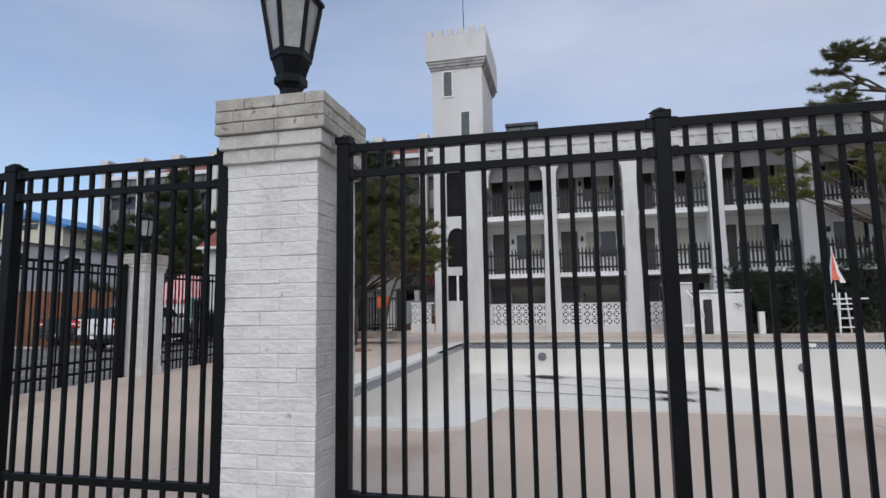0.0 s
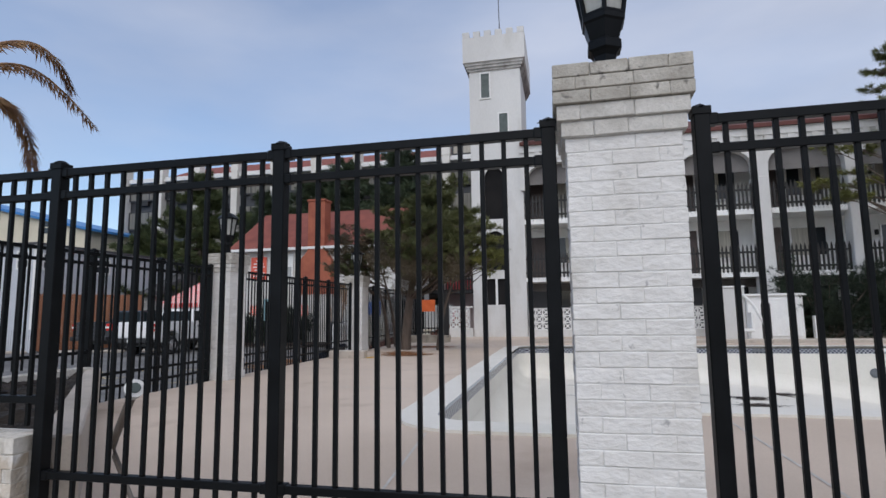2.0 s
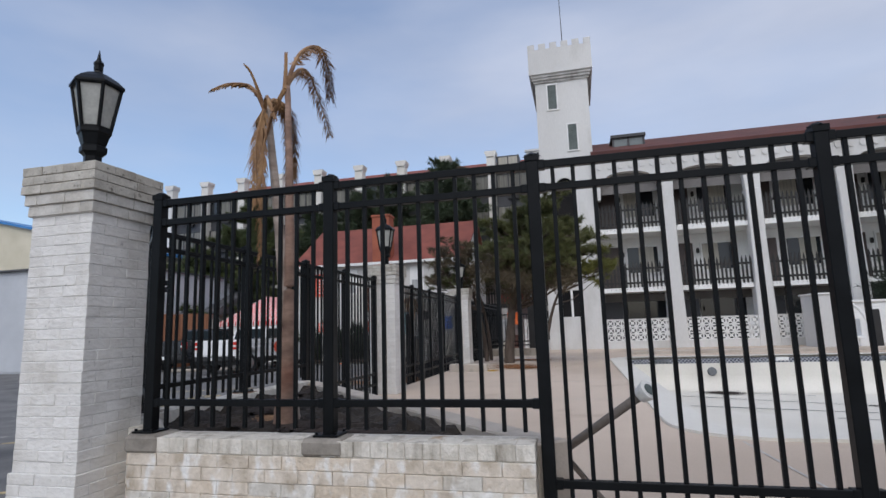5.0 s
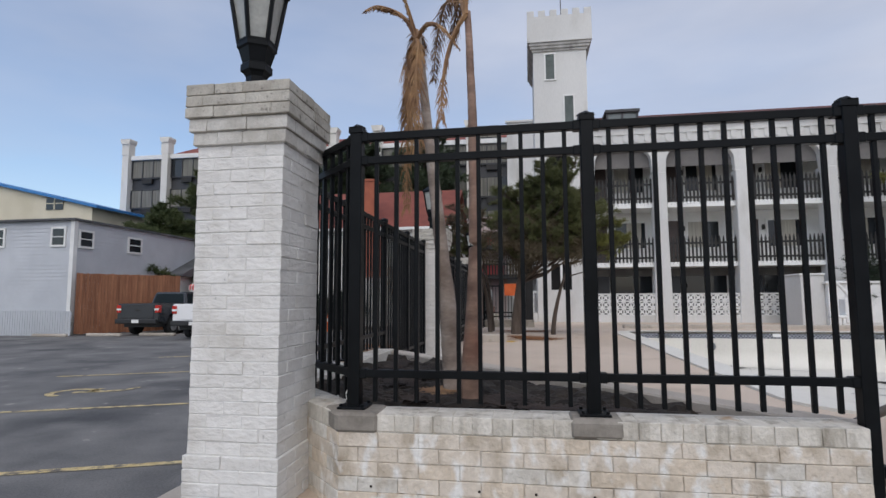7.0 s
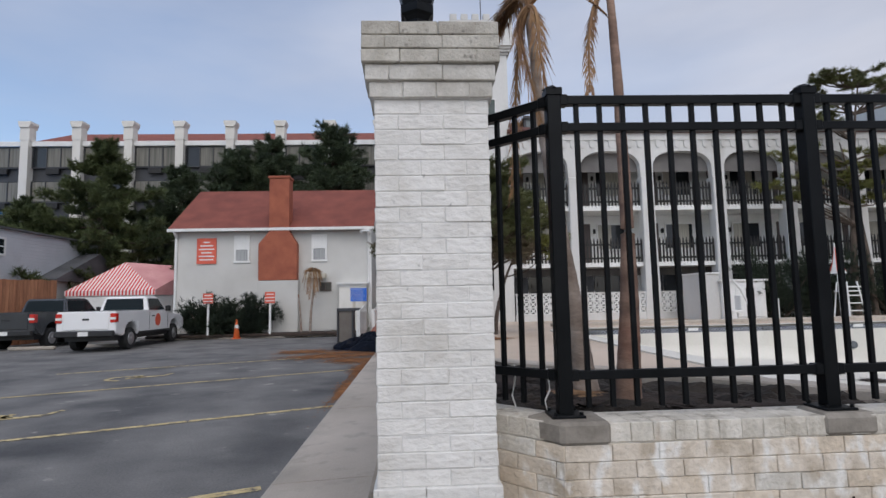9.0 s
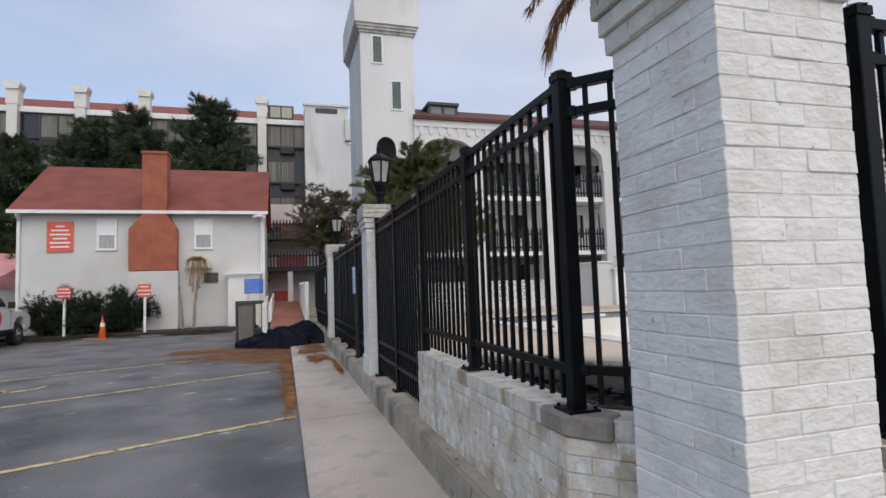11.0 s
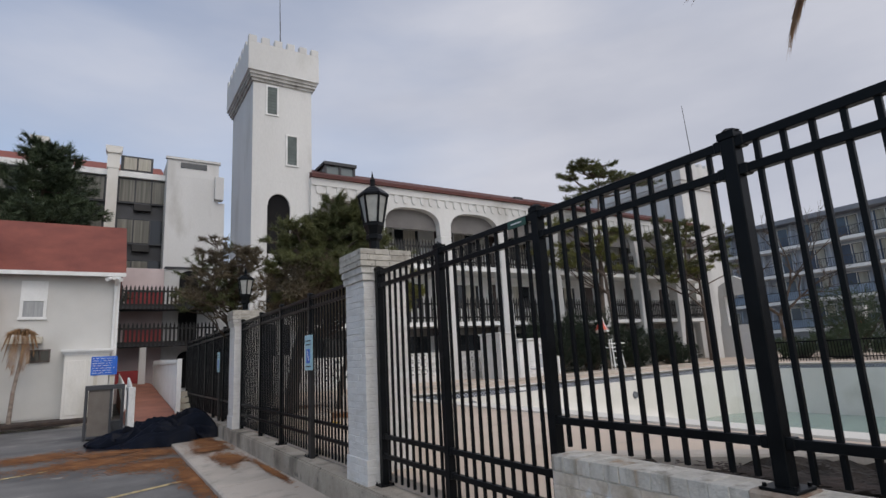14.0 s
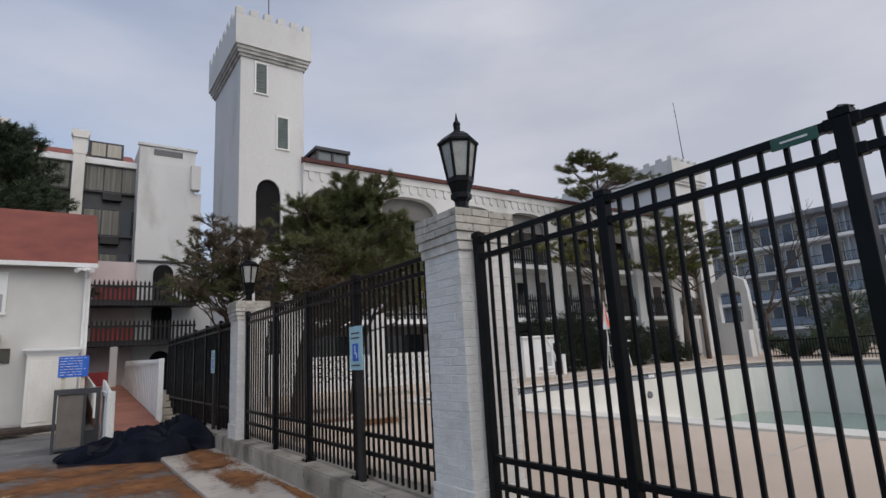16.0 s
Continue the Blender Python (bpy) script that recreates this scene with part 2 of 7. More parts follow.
M_CURTAIN = mat("beige_curtain", (0.36, 0.34, 0.29), (0.50, 0.47, 0.40), 1.5, 0.9, bump=0.2, stretch=(8, 1, 0.2), fine=3)
M_DARKGLASS = glassy("dark_window_glass", (0.02, 0.024, 0.028), 0.08)
M_DARKBAND = mat("charcoal_spandrel", (0.030, 0.031, 0.036), (0.050, 0.052, 0.058), 0.8, 0.5, bump=0.05)
M_BARK = mat("pine_bark", (0.060, 0.045, 0.035), (0.13, 0.10, 0.08), 5, 0.95, bump=1.0, fine=25, stretch=(1, 1, 0.3))
M_PINE = mat("pine_needles", (0.056, 0.068, 0.023), (0.145, 0.152, 0.052), 0.8, 0.7, bump=0, grain=0.4, fine=6)
M_PINE_DARK = mat("dark_pine_needles", (0.030, 0.048, 0.025), (0.072, 0.100, 0.048), 0.9, 0.7, bump=0, grain=0.4, fine=6)
M_PINE_BROWN = mat("browning_pine_needles", (0.060, 0.048, 0.028), (0.15, 0.115, 0.068), 0.9, 0.75, bump=0, grain=0.4, fine=6)
M_PINE_GOLD = mat("yellowing_pine_needles", (0.075, 0.085, 0.020), (0.20, 0.195, 0.045), 0.9, 0.7, bump=0, grain=0.4, fine=6)
M_CEDAR = mat("cedar_needles", (0.040, 0.062, 0.022), (0.105, 0.128, 0.044), 0.8, 0.7, bump=0, grain=0.4, fine=6)
M_TINT = glassy("tinted_car_glass", (0.012, 0.018, 0.02), 0.15)
M_TINT.node_tree.nodes["Principled BSDF"].inputs["Specular IOR Level"].default_value = 0.12
M_SHRUB = mat("juniper_foliage", (0.008, 0.017, 0.009), (0.022, 0.036, 0.016), 1.5, 0.75, bump=0, grain=0.4, fine=8)


# ---------------------------------------------------------------- mesh tools
def box(bm, x0, x1, y0, y1, z0, z1, m=None):
    r = bmesh.ops.create_cube(bm, size=1.0)
    t = Matrix.Translation(((x0 + x1) / 2, (y0 + y1) / 2, (z0 + z1) / 2)) @ Matrix.Diagonal((abs(x1 - x0), abs(y1 - y0), abs(z1 - z0), 1))
    bmesh.ops.transform(bm, matrix=(m @ t) if m else t, verts=r["verts"])
    return r["verts"]


def cyl(bm, p0, p1, r0, r1=None, n=10, caps=True):
    p0, p1 = Vector(p0), Vector(p1)
    r1 = r0 if r1 is None else r1
    d = p1 - p0
    r = bmesh.ops.create_cone(bm, segments=n, radius1=r0, radius2=max(r1, 1e-4), depth=d.length, cap_ends=caps)
    q = d.to_track_quat("Z", "Y").to_matrix().to_4x4()
    bmesh.ops.transform(bm, matrix=Matrix.Translation((p0 + p1) / 2) @ q, verts=r["verts"])
    return r["verts"]


def tube(bm, pts, radii, n=8):
    """A tapered tube along points."""
    rings = []
    pts = [Vector(p) for p in pts]
    for i, p in enumerate(pts):
        d = (pts[min(i + 1, len(pts) - 1)] - pts[max(i - 1, 0)]).normalized()
        q = d.to_track_quat("Z", "Y").to_matrix()
        rings.append([bm.verts.new(p + q @ Vector((radii[i] * math.cos(2 * math.pi * k / n), radii[i] * math.sin(2 * math.pi * k / n), 0))) for k in range(n)])
    for a, b in zip(rings, rings[1:]):
        for k in range(n):
            bm.faces.new((a[k], a[(k + 1) % n], b[(k + 1) % n], b[k]))
    bm.faces.new(rings[0][::-1])
    bm.faces.new(rings[-1])


def prism(bm, poly, axis, a, b):
    """A closed outline in two axes, drawn out along the third from a to b."""
    def at(p, v):
        return {"x": (v, p[0], p[1]), "y": (p[0], v, p[1]), "z": (p[0], p[1], v)}[axis]
    lo = [bm.verts.new(at(p, a)) for p in poly]
    hi = [bm.verts.new(at(p, b)) for p in poly]
    n = len(poly)
    bm.faces.new(lo)
    bm.faces.new(hi[::-1])
    for i in range(n):
        bm.faces.new((lo[i], hi[i], hi[(i + 1) % n], lo[(i + 1) % n]))
    bmesh.ops.recalc_face_normals(bm, faces=bm.faces[:])


def bevel(bm, w, seg=1):
    bmesh.ops.bevel(bm, geom=bm.edges[:], offset=w, segments=seg, affect="EDGES", clamp_overlap=True)


def mesh_of(name, bm, material, smooth=False):
    me = bpy.data.meshes.new(name)
    bm.to_mesh(me)
    bm.free()
    me.materials.append(material)
    if smooth:
        me.polygons.foreach_set("use_smooth", [True] * len(me.polygons))
    return me


def thing(name, at, label, category, group="", kind=""):
    ob = new(name)
    ob.location = at
    ob.empty_display_size = 0.2
    return tagged(ob, label, category, group, kind)


def adopt(ob, parent):
    ob.parent = parent
    if parent.parent is None and parent.type == "EMPTY":
        ob.matrix_parent_inverse = Matrix.Translation(-Vector(parent.location))


def part(name, bm, material, parent, label="", smooth=False):
    """A bmesh, in the world's axes, as one mesh under a thing or a part."""
    ob = new(name, bm if isinstance(bm, bpy.types.Mesh) else mesh_of(name, bm, material, smooth))
    adopt(ob, parent)
    return tagged(ob, label)


def solo(name, bm, material, label, category, group="", kind="", smooth=False):
    return tagged(new(name, mesh_of(name, bm, material, smooth)), label, category, group, kind)


def bx(x0, x1, y0, y1, z0, z1, bev=0.0, m=None):
    bm = bmesh.new()
    box(bm, x0, x1, y0, y1, z0, z1, m)
    if bev:
        bevel(bm, bev)
    return bm


DECK, ZTOP, KERB = 0.47, 2.46, 0.37

# ---------------------------------------------------------------- ground
bm = bmesh.new()
sq = [(-300, -200), (300, -200), (300, 400), (-300, 400)]
hole = [(-5, 4), (14.9, 4), (14.9, 19), (-5, 19)]
for k in range(4):
    bm.faces.new([bm.verts.new((x, y, 0.0)) for x, y in (sq[k], sq[(k + 1) % 4], hole[(k + 1) % 4], hole[k])])
solo("ground", bm, M_ASPHALT, "dark grey worn asphalt parking lot", "ground", kind="structure")
bm = bmesh.new()
box(bm, -40, 40, -4.5, 1.9, -0.2, 0.02)
solo("pavement_street", bm, M_CONC, "pale concrete pavement along the street", "pavement", kind="structure")


def arc(cx, cy, r, a0, a1, n=6):
    return [(cx + r * math.cos(radians(a0 + (a1 - a0) * i / n)), cy + r * math.sin(radians(a0 + (a1 - a0) * i / n))) for i in range(n + 1)]


def pool_outline(g):
    """The pool's rim, grown outwards by g metres, counter-clockwise."""
    return (arc(-2.85, 6.1, 0.45 + g, 180, 270) + [(-1.78 + 0.8 * g, 5.65 - g), (-1.55 + 0.86 * g, 5.74 - 0.9 * g), (-1.40 + 0.86 * g, 6.05 - 0.6 * g), (-1.25 + 0.75 * g, 6.62 - 0.75 * g), (-1.10 + 0.6 * g, 6.80 - 0.9 * g)]
            + [(-0.5, 6.87 - g), (0.6, 6.89 - g)] + arc(12.4, 8.29, 1.4 + g, 270, 360) + arc(11.6, 15.1, 2.2 + g, 0, 90, 8) + arc(-2.85, 16.85, 0.45 + g, 90, 180))


def ring_fill(bm, outer, inner, z):
    es = []
    for loop in (outer, inner):
        vs = [bm.verts.new((x, y, z)) for x, y in loop]
        es += [bm.edges.new((vs[i], vs[(i + 1) % len(vs)])) for i in range(len(vs))]
    bmesh.ops.triangle_fill(bm, edges=es, use_beauty=True, use_dissolve=False)
    bmesh.ops.recalc_face_normals(bm, faces=bm.faces[:])
    if sum(f.normal.z for f in bm.faces) < 0:
        bmesh.ops.reverse_faces(bm, faces=bm.faces[:])


def skirt(bm, loop, z0, z1):
    lo = [bm.verts.new((x, y, z0)) for x, y in loop]
    hi = [bm.verts.new((x, y, z1)) for x, y in loop]
    n = len(loop)
    for i in range(n):
        bm.faces.new((lo[i], lo[(i + 1) % n], hi[(i + 1) % n], hi[i]))


# raised pool deck with the pool's hole
bm = bmesh.new()
ring_fill(bm, [(-7.88, 2.66), (45, 2.66), (45, 27.5), (-7.88, 27.5)], pool_outline(0.42), DECK)
box(bm, -7.88, 45, 2.60, 2.655, -0.1, DECK)
box(bm, -7.885, -7.865, 2.66, 27.5, 0.1, DECK - 0.003)
solo("floor_deck", bm, M_DECK, "tan concrete pool deck, stained and cracked", "pool deck", kind="structure")

pool = thing("swimming_pool", (3, 10, -0.5), "empty white plaster swimming pool with a puddle of green water", "pool")
bm = bmesh.new()
ring_fill(bm, pool_outline(0.42), pool_outline(-0.02), DECK + 0.03)
skirt(bm, pool_outline(0.42), DECK - 0.05, DECK + 0.03)
part("coping", bm, M_POOL, pool, "white painted concrete coping")
bm = bmesh.new()
skirt(bm, pool_outline(0.0), -2.1, DECK - 0.17)
part("pool_wall", bm, M_POOL, pool)
bm = bmesh.new()
skirt(bm, pool_outline(0.0), DECK - 0.17, DECK - 0.03)
part("waterline_tiles", bm, M_TILE, pool, "dark blue-grey waterline tiles")
bm = bmesh.new()
cols_f = [(-3.5, -0.42), (3.0, -0.55), (5.6, -0.90), (8.0, -1.35), (10.0, -1.95), (14.2, -2.0)]
for (xa, za), (xb, zb) in zip(cols_f, cols_f[1:]):
    vs = [bm.verts.new(p) for p in ((xa, 4.9, za), (xb, 4.9, zb), (xb, 17.6, zb), (xa, 17.6, za))]
    bm.faces.new(vs)
part("pool_floor", bm, M_POOL, pool)


def floor_z(x):
    for (xa, za), (xb, zb) in zip(cols_f, cols_f[1:]):
        if x <= xb:
            return za + (zb - za) * (x - xa) / (xb - xa)
    return -2.0


# rounded cove between the wall and the floor
bm = bmesh.new()
RC = 0.42
rims = []
for k in range(9):
    a = math.pi / 2 * k / 8
    g = -RC * (1 - math.cos(a)) - 0.004
    base_loop = pool_outline(0.0)
    inner_loop = pool_outline(g)
    row = []
    for i in range(len(base_loop)):
        j = (i + 1) % len(base_loop)
        n = max(1, int(math.hypot(base_loop[j][0] - base_loop[i][0], base_loop[j][1] - base_loop[i][1]) / 0.6))
        for q in range(n):
            x = inner_loop[i][0] + (inner_loop[j][0] - inner_loop[i][0]) * q / n
            y = inner_loop[i][1] + (inner_loop[j][1] - inner_loop[i][1]) * q / n
            row.append(bm.verts.new((x, y, floor_z(x) + 0.004 + RC * (1 - math.sin(a)))))
    rims.append(row)
for ra, rb in zip(rims, rims[1:]):
    for i in range(len(ra)):
        j = (i + 1) % len(ra)
        bm.faces.new((ra[i], ra[j], rb[j], rb[i]))
part("cove", bm, M_POOL, pool, smooth=True)
bm = bmesh.new()
vs = [bm.verts.new(p) for p in ((5.0, 5.2, -1.46), (14.1, 5.2, -1.46), (14.1, 17.6, -1.46), (5.0, 17.6, -1.46))]
bm.faces.new(vs)
M_WATER = glassy("stagnant_green_water", (0.22, 0.32, 0.27), 0.06)
part("water", bm, M_WATER, pool, "shallow stagnant green water")

# concrete strip and kerb wall beside the parking lot
bm = bmesh.new()
for y0, y1 in ((2.0, 4.7), (4.715, 7.66), (7.675, 11.2), (11.215, 14.3), (14.315, 17.4)):
    prism(bm, [(-9.02, -0.1), (-8.14, -0.1), (-8.14, 0.115), (-8.99, 0.075), (-9.02, 0.055)], "y", y0, y1)
solo("pavement_side", bm, M_CONC, "pale concrete footpath slabs beside the fence", "pavement", kind="structure")
bm = bmesh.new()
for y0, y1 in ((3.55, 6.6), (6.61, 7.25), (7.258, 10.2), (10.21, 13.9), (13.91, 19.0)):
    vs = box(bm, -8.14, -7.885, y0, y1, -0.1, KERB)
    rim = [e for e in {e for v in vs for e in v.link_edges} if all(v.co.z > 0.3 and v.co.x < -8.1 for v in e.verts)]
    bmesh.ops.bevel(bm, geom=rim, offset=0.018, segments=2, affect="EDGES")
solo("kerb_wall", bm, M_KERB, "weathered concrete kerb wall under the fence", "kerb", kind="structure")

# planter soil behind the corner wall
bm = bmesh.new()
N = 60
grid = {}
for i in range(N + 1):
    for j in range(N + 1 - i):
        u, v = i / N, j / N
        x = -7.86 + u * 3.05
        y = 2.80 + v * 3.25
        over = max(0.0, -0.727 * (x + 7.225) - 0.687 * (y - 2.585) + 0.12)
        x, y = x + 0.727 * over, y + 0.687 * over
        grid[i, j] = bm.verts.new((x, y, 0.87 + 0.09 * noise.noise((x * 3, y * 3, 0)) + 0.05 * noise.noise((x * 9, y * 11, 5)) + 0.025 * noise.noise((x * 31, y * 31, 8))))
for i in range(N):
    for j in range(N - i):
        bm.faces.new((grid[i, j], grid[i + 1, j], grid[i, j + 1]))
        if j < N - i - 1:
            bm.faces.new((grid[i + 1, j], grid[i + 1, j + 1], grid[i, j + 1]))
solo("planter_soil", bm, M_SOIL, "dark bare soil in the corner planter", "soil", kind="structure")
bm = bmesh.new()
prism(bm, [(-4.79, 2.72), (-4.62, 2.84), (-7.83, 6.22), (-7.92, 6.08)], "z", 0.3, 0.93)
bevel(bm, 0.012)
solo("planter_kerb", bm, M_CONC, "pale concrete kerb closing the planter", "kerb", kind="structure")

# ---------------------------------------------------------------- bricks
BRICKS = {}


def brick_mesh(l, d, h, mt, k=0):
    key = (round(l, 3), round(d, 3), round(h, 3), mt.name, k)
    if key not in BRICKS:
        bm = bmesh.new()
        vs = box(bm, 0, l, 0, d, 0, h)
        rnd = random.Random(k * 7 + 1)
        for v in vs:
            v.co += Vector((rnd.uniform(-0.0012, 0.0012), rnd.uniform(-0.002, 0.002), rnd.uniform(-0.0014, 0.0014)))
        bmesh.ops.bevel(bm, geom=bm.edges[:], offset=0.0030, segments=1, affect="EDGES")
        BRICKS[key] = mesh_of("brick", bm, mt)
    return BRICKS[key]


def place(name, me, parent, m):
    ob = new(name, me)
    adopt(ob, parent)
    ob.matrix_basis = m
    return ob


COURSE = 0.0675


def brick_course(parent, corner, side, z, mt, flip, h=COURSE, depth=0.10, unit=0.2):
    """One ring of bricks on a square pillar, laid pinwheel fashion."""
    j = 0.0034
    n = max(1, round((side - depth) / unit))
    l = (side - depth) / n
    for q in range(4):
        a = Matrix.Translation((corner[0] + side / 2, corner[1] + side / 2, z)) @ Matrix.Rotation(radians(90 * q), 4, "Z")
        for i in range(n):
            x = -side / 2 + i * l + (depth if flip else 0)
            place("brick", brick_mesh(l - 0.002, depth, h - j, mt, (i + q * 3 + int(z * 31)) % 5), parent, a @ Matrix.Translation((x + 0.001, -side / 2 + random.uniform(-0.0022, 0.0022), j / 2)))


def lantern(x, y, z0):
    """A six-sided coach lantern on a short post."""
    lamp = thing("post_lantern", (x, y, z0), "black six-sided metal coach lantern with frosted panes", "lantern", "lanterns on the brick pillars")

    def ring(r, z):
        r *= 0.69
        return [(x + r * math.cos(radians(60 * k + 30)), y + r * math.sin(radians(60 * k + 30)), z0 + z) for k in range(6)]

    def hexa(levels):
        bm = bmesh.new()
        rings = [[bm.verts.new(p) for p in ring(r, z)] for r, z in levels]
        for a, b in zip(rings, rings[1:]):
            for k in range(6):
                bm.faces.new((a[k], a[(k + 1) % 6], b[(k + 1) % 6], b[k]))
        bm.faces.new(rings[0][::-1])
        bm.faces.new(rings[-1])
        return bm
    part("stem", hexa([(0.115, -0.01), (0.115, 0.03), (0.085, 0.04), (0.085, 0.14), (0.105, 0.16), (0.13, 0.17), (0.13, 0.21), (0.115, 0.22), (0.15, 0.30), (0.165, 0.31), (0.165, 0.34)]), M_IRON, lamp)
    lo, hi = 0.345, 0.655
    r0, r1 = 0.150, 0.232
    bm = bmesh.new()
    for k in range(6):
        cyl(bm, ring(r0, lo - 0.01)[k], ring(r1, hi + 0.01)[k], 0.013, 0.013, 6)
    for r, z in ((r0, lo), (r1, hi)):
        p = ring(r, z)
        for k in range(6):
            cyl(bm, p[k], p[(k + 1) % 6], 0.012, 0.012, 6)
    part("cage", bm, M_IRON, lamp)
    bm = bmesh.new()
    a, b = ring(r0 * 0.94, lo), ring(r1 * 0.94, hi)
    for k in range(6):
        bm.faces.new([bm.verts.new(p) for p in (a[k], a[(k + 1) % 6], b[(k + 1) % 6], b[k])])
    part("panes", bm, M_FROST, lamp, "cloudy frosted glass panes")
    part("roof", hexa([(0.262, 0.655), (0.262, 0.672), (0.20, 0.715), (0.115, 0.755), (0.05, 0.775), (0.035, 0.80)]), M_IRON, lamp)
    bm = bmesh.new()
    cyl(bm, (x, y, z0 + 0.795), (x, y, z0 + 0.83), 0.03, 0.03, 8)
    bmesh.ops.create_uvsphere(bm, u_segments=8, v_segments=6, radius=0.034, matrix=Matrix.Translation((x, y, z0 + 0.845)))
    cyl(bm, (x, y, z0 + 0.86), (x, y, z0 + 0.96), 0.018, 0.001, 8)
    part("finial", bm, M_IRON, lamp)
    bm = bmesh.new()
    cyl(bm, (x, y, z0 + 0.36), (x, y, z0 + 0.52), 0.03, 0.03, 10)
    bmesh.ops.create_uvsphere(bm, u_segments=10, v_segments=8, radius=0.055, matrix=Matrix.Translation((x, y, z0 + 0.56)))
    part("bulb", bm, M_WHITE, lamp, "unlit white bulb")
    return lamp


M_FROST = mat("frosted_lantern_glass", (0.30, 0.31, 0.29), (0.42, 0.42, 0.39), 6, 0.35, bump=0.1)


def pillar(x0, y0, zb, base_z=None, top=2.68):
    """A square painted brick gatepost with a corbelled cap; x0, y0 is its shaft's low corner."""
    s = 0.49
    p = thing("brick_pillar", (x0 + s / 2, y0 + s / 2, zb), "white painted brick pillar with corbelled weathered cap", "pillar", "brick gate pillars")
    bm = bmesh.new()
    box(bm, x0 + 0.0035, x0 + s - 0.0035, y0 + 0.0035, y0 + s - 0.0035, zb, top - 0.31)
    for g, za, zc in ((0.018, top - 0.33, top - 0.25), (0.028, top - 0.25, top - 0.18), (0.042, top - 0.18, top - 0.004)):
        box(bm, x0 - g + 0.006, x0 + s + g - 0.006, y0 - g + 0.006, y0 + s + g - 0.006, za, zc)
    if base_z:
        box(bm, x0 - 0.011, x0 + s + 0.011, y0 - 0.011, y0 + s + 0.011, zb, base_z - 0.05)
    part("mortar", bm, M_MORTAR, p)
    n = int(round((top - 0.33 - zb) / COURSE))
    h = (top - 0.33 - zb) / n
    for i in range(n):
        z = zb + i * h
        grow = 0.016 if base_z and z + h * 0.9 < base_z else 0.0
        brick_course(p, (x0 - grow, y0 - grow), s + 2 * grow, z, M_BRICK, i % 2, h)
    for k, (g, za) in enumerate(((0.020, top - 0.33), (0.034, top - 0.257), (0.052, top - 0.186), (0.051, top - 0.124), (0.050, top - 0.062))):
        hh = 0.071 if k < 2 else 0.061
        brick_course(p, (x0 - g, y0 - g), s + 2 * g, za, M_CORBEL if k < 2 else M_CAPBRICK, k % 2, hh, unit=0.2 if k % 2 else 0.155)
    bm = bx(x0 - 0.035, x0 + s + 0.035, y0 - 0.035, y0 + s + 0.035, top - 0.02, top - 0.002)
    part("cap_top", bm, M_CAPBRICK, p)
    return p


# ---------------------------------------------------------------- fences
def fence_run(label, spans, posts, double=False):
    """Spans: start, end, height of the bottom rail, foot of the pickets, count of pickets. Posts: x, y, foot, plate."""
    f = thing("iron_fence", (posts[0][0], posts[0][1], posts[0][2]), label, "fence", "runs of the black fence")
    for x, y, zf, plate in posts:
        bm = bmesh.new()
        box(bm, x - 0.033, x + 0.033, y - 0.033, y + 0.033, zf, ZTOP - 0.02)
        bevel(bm, 0.004)
        po = part("post", bm, M_IRON, f)
        bm = bmesh.new()
        box(bm, x - 0.039, x + 0.039, y - 0.039, y + 0.039, ZTOP - 0.022, ZTOP + 0.012)
        cyl(bm, (x, y, ZTOP + 0.011), (x, y, ZTOP + 0.03), 0.052, 0.02, 4)
        part("cap", bm, M_IRON, po)
        if plate:
            part("base_plate", bx(x - 0.075, x + 0.075, y - 0.075, y + 0.075, zf, zf + 0.014, 0.003), M_IRON, po)
            for sx in (-1, 1):
                for sy in (-1, 1):
                    bm = bmesh.new()
                    cyl(bm, (x + sx * 0.058, y + sy * 0.058, zf + 0.01), (x + sx * 0.058, y + sy * 0.058, zf + 0.028), 0.009, 0.009, 6)
                    part("bolt", bm, M_IRON, po)
    pick = {}
    for (xa, ya), (xb, yb), zr, zf, n in spans:
        d = Vector((xb - xa, yb - ya, 0))
        m = Matrix.Translation((xa, ya, 0)) @ Matrix.Rotation(math.atan2(d.y, d.x), 4, "Z")
        rails = [(2.395, 2.438), (2.265, 2.305), (zr - 0.02, zr + 0.02)] + ([(zr - 0.20, zr - 0.16)] if double else [])
        for z0, z1 in rails:
            for a_ in (0.028, d.length - 0.068):
                part("bracket", bx(a_, a_ + 0.040, -0.026, 0.026, z0 - 0.005, z1 + 0.005, 0.004, m), M_IRON, f)
            part("rail", bx(0.0, d.length, -0.021, 0.021, z0, z1, 0.003, m), M_IRON, f)
        if zf not in pick:
            pick[zf] = mesh_of("picket", bx(-0.011, 0.011, -0.011, 0.011, zf, 2.40, 0.0015), M_IRON)
        for i in range(n):
            place("picket", pick[zf], f, m @ Matrix.Translation((d.length * (i + 1) / (n + 1), 0, 0)))
    return f


YF, XS = 2.70, -7.95
low, high = (0.74, 0.60), (1.135, 0.99)
fence_run("black iron fence on the pool deck beside a pillar", [((-1.28, YF), (0.22, YF), *low, 14), ((0.22, YF), (1.72, YF), *low, 14), ((1.72, YF), (3.22, YF), *low, 14), ((3.22, YF), (4.72, YF), *low, 14)],
          [(-1.28, YF, DECK, False), (0.22, YF, DECK, False), (1.72, YF, DECK, False), (3.22, YF, DECK, False), (4.72, YF, DECK, False)])
fence_run("black iron fence between pillar and planter wall", [((-1.945, YF), (-3.325, YF), *low, 12), ((-3.325, YF), (-4.73, YF), *low, 12)],
          [(-1.945, YF, DECK, False), (-3.325, YF, DECK, False)])
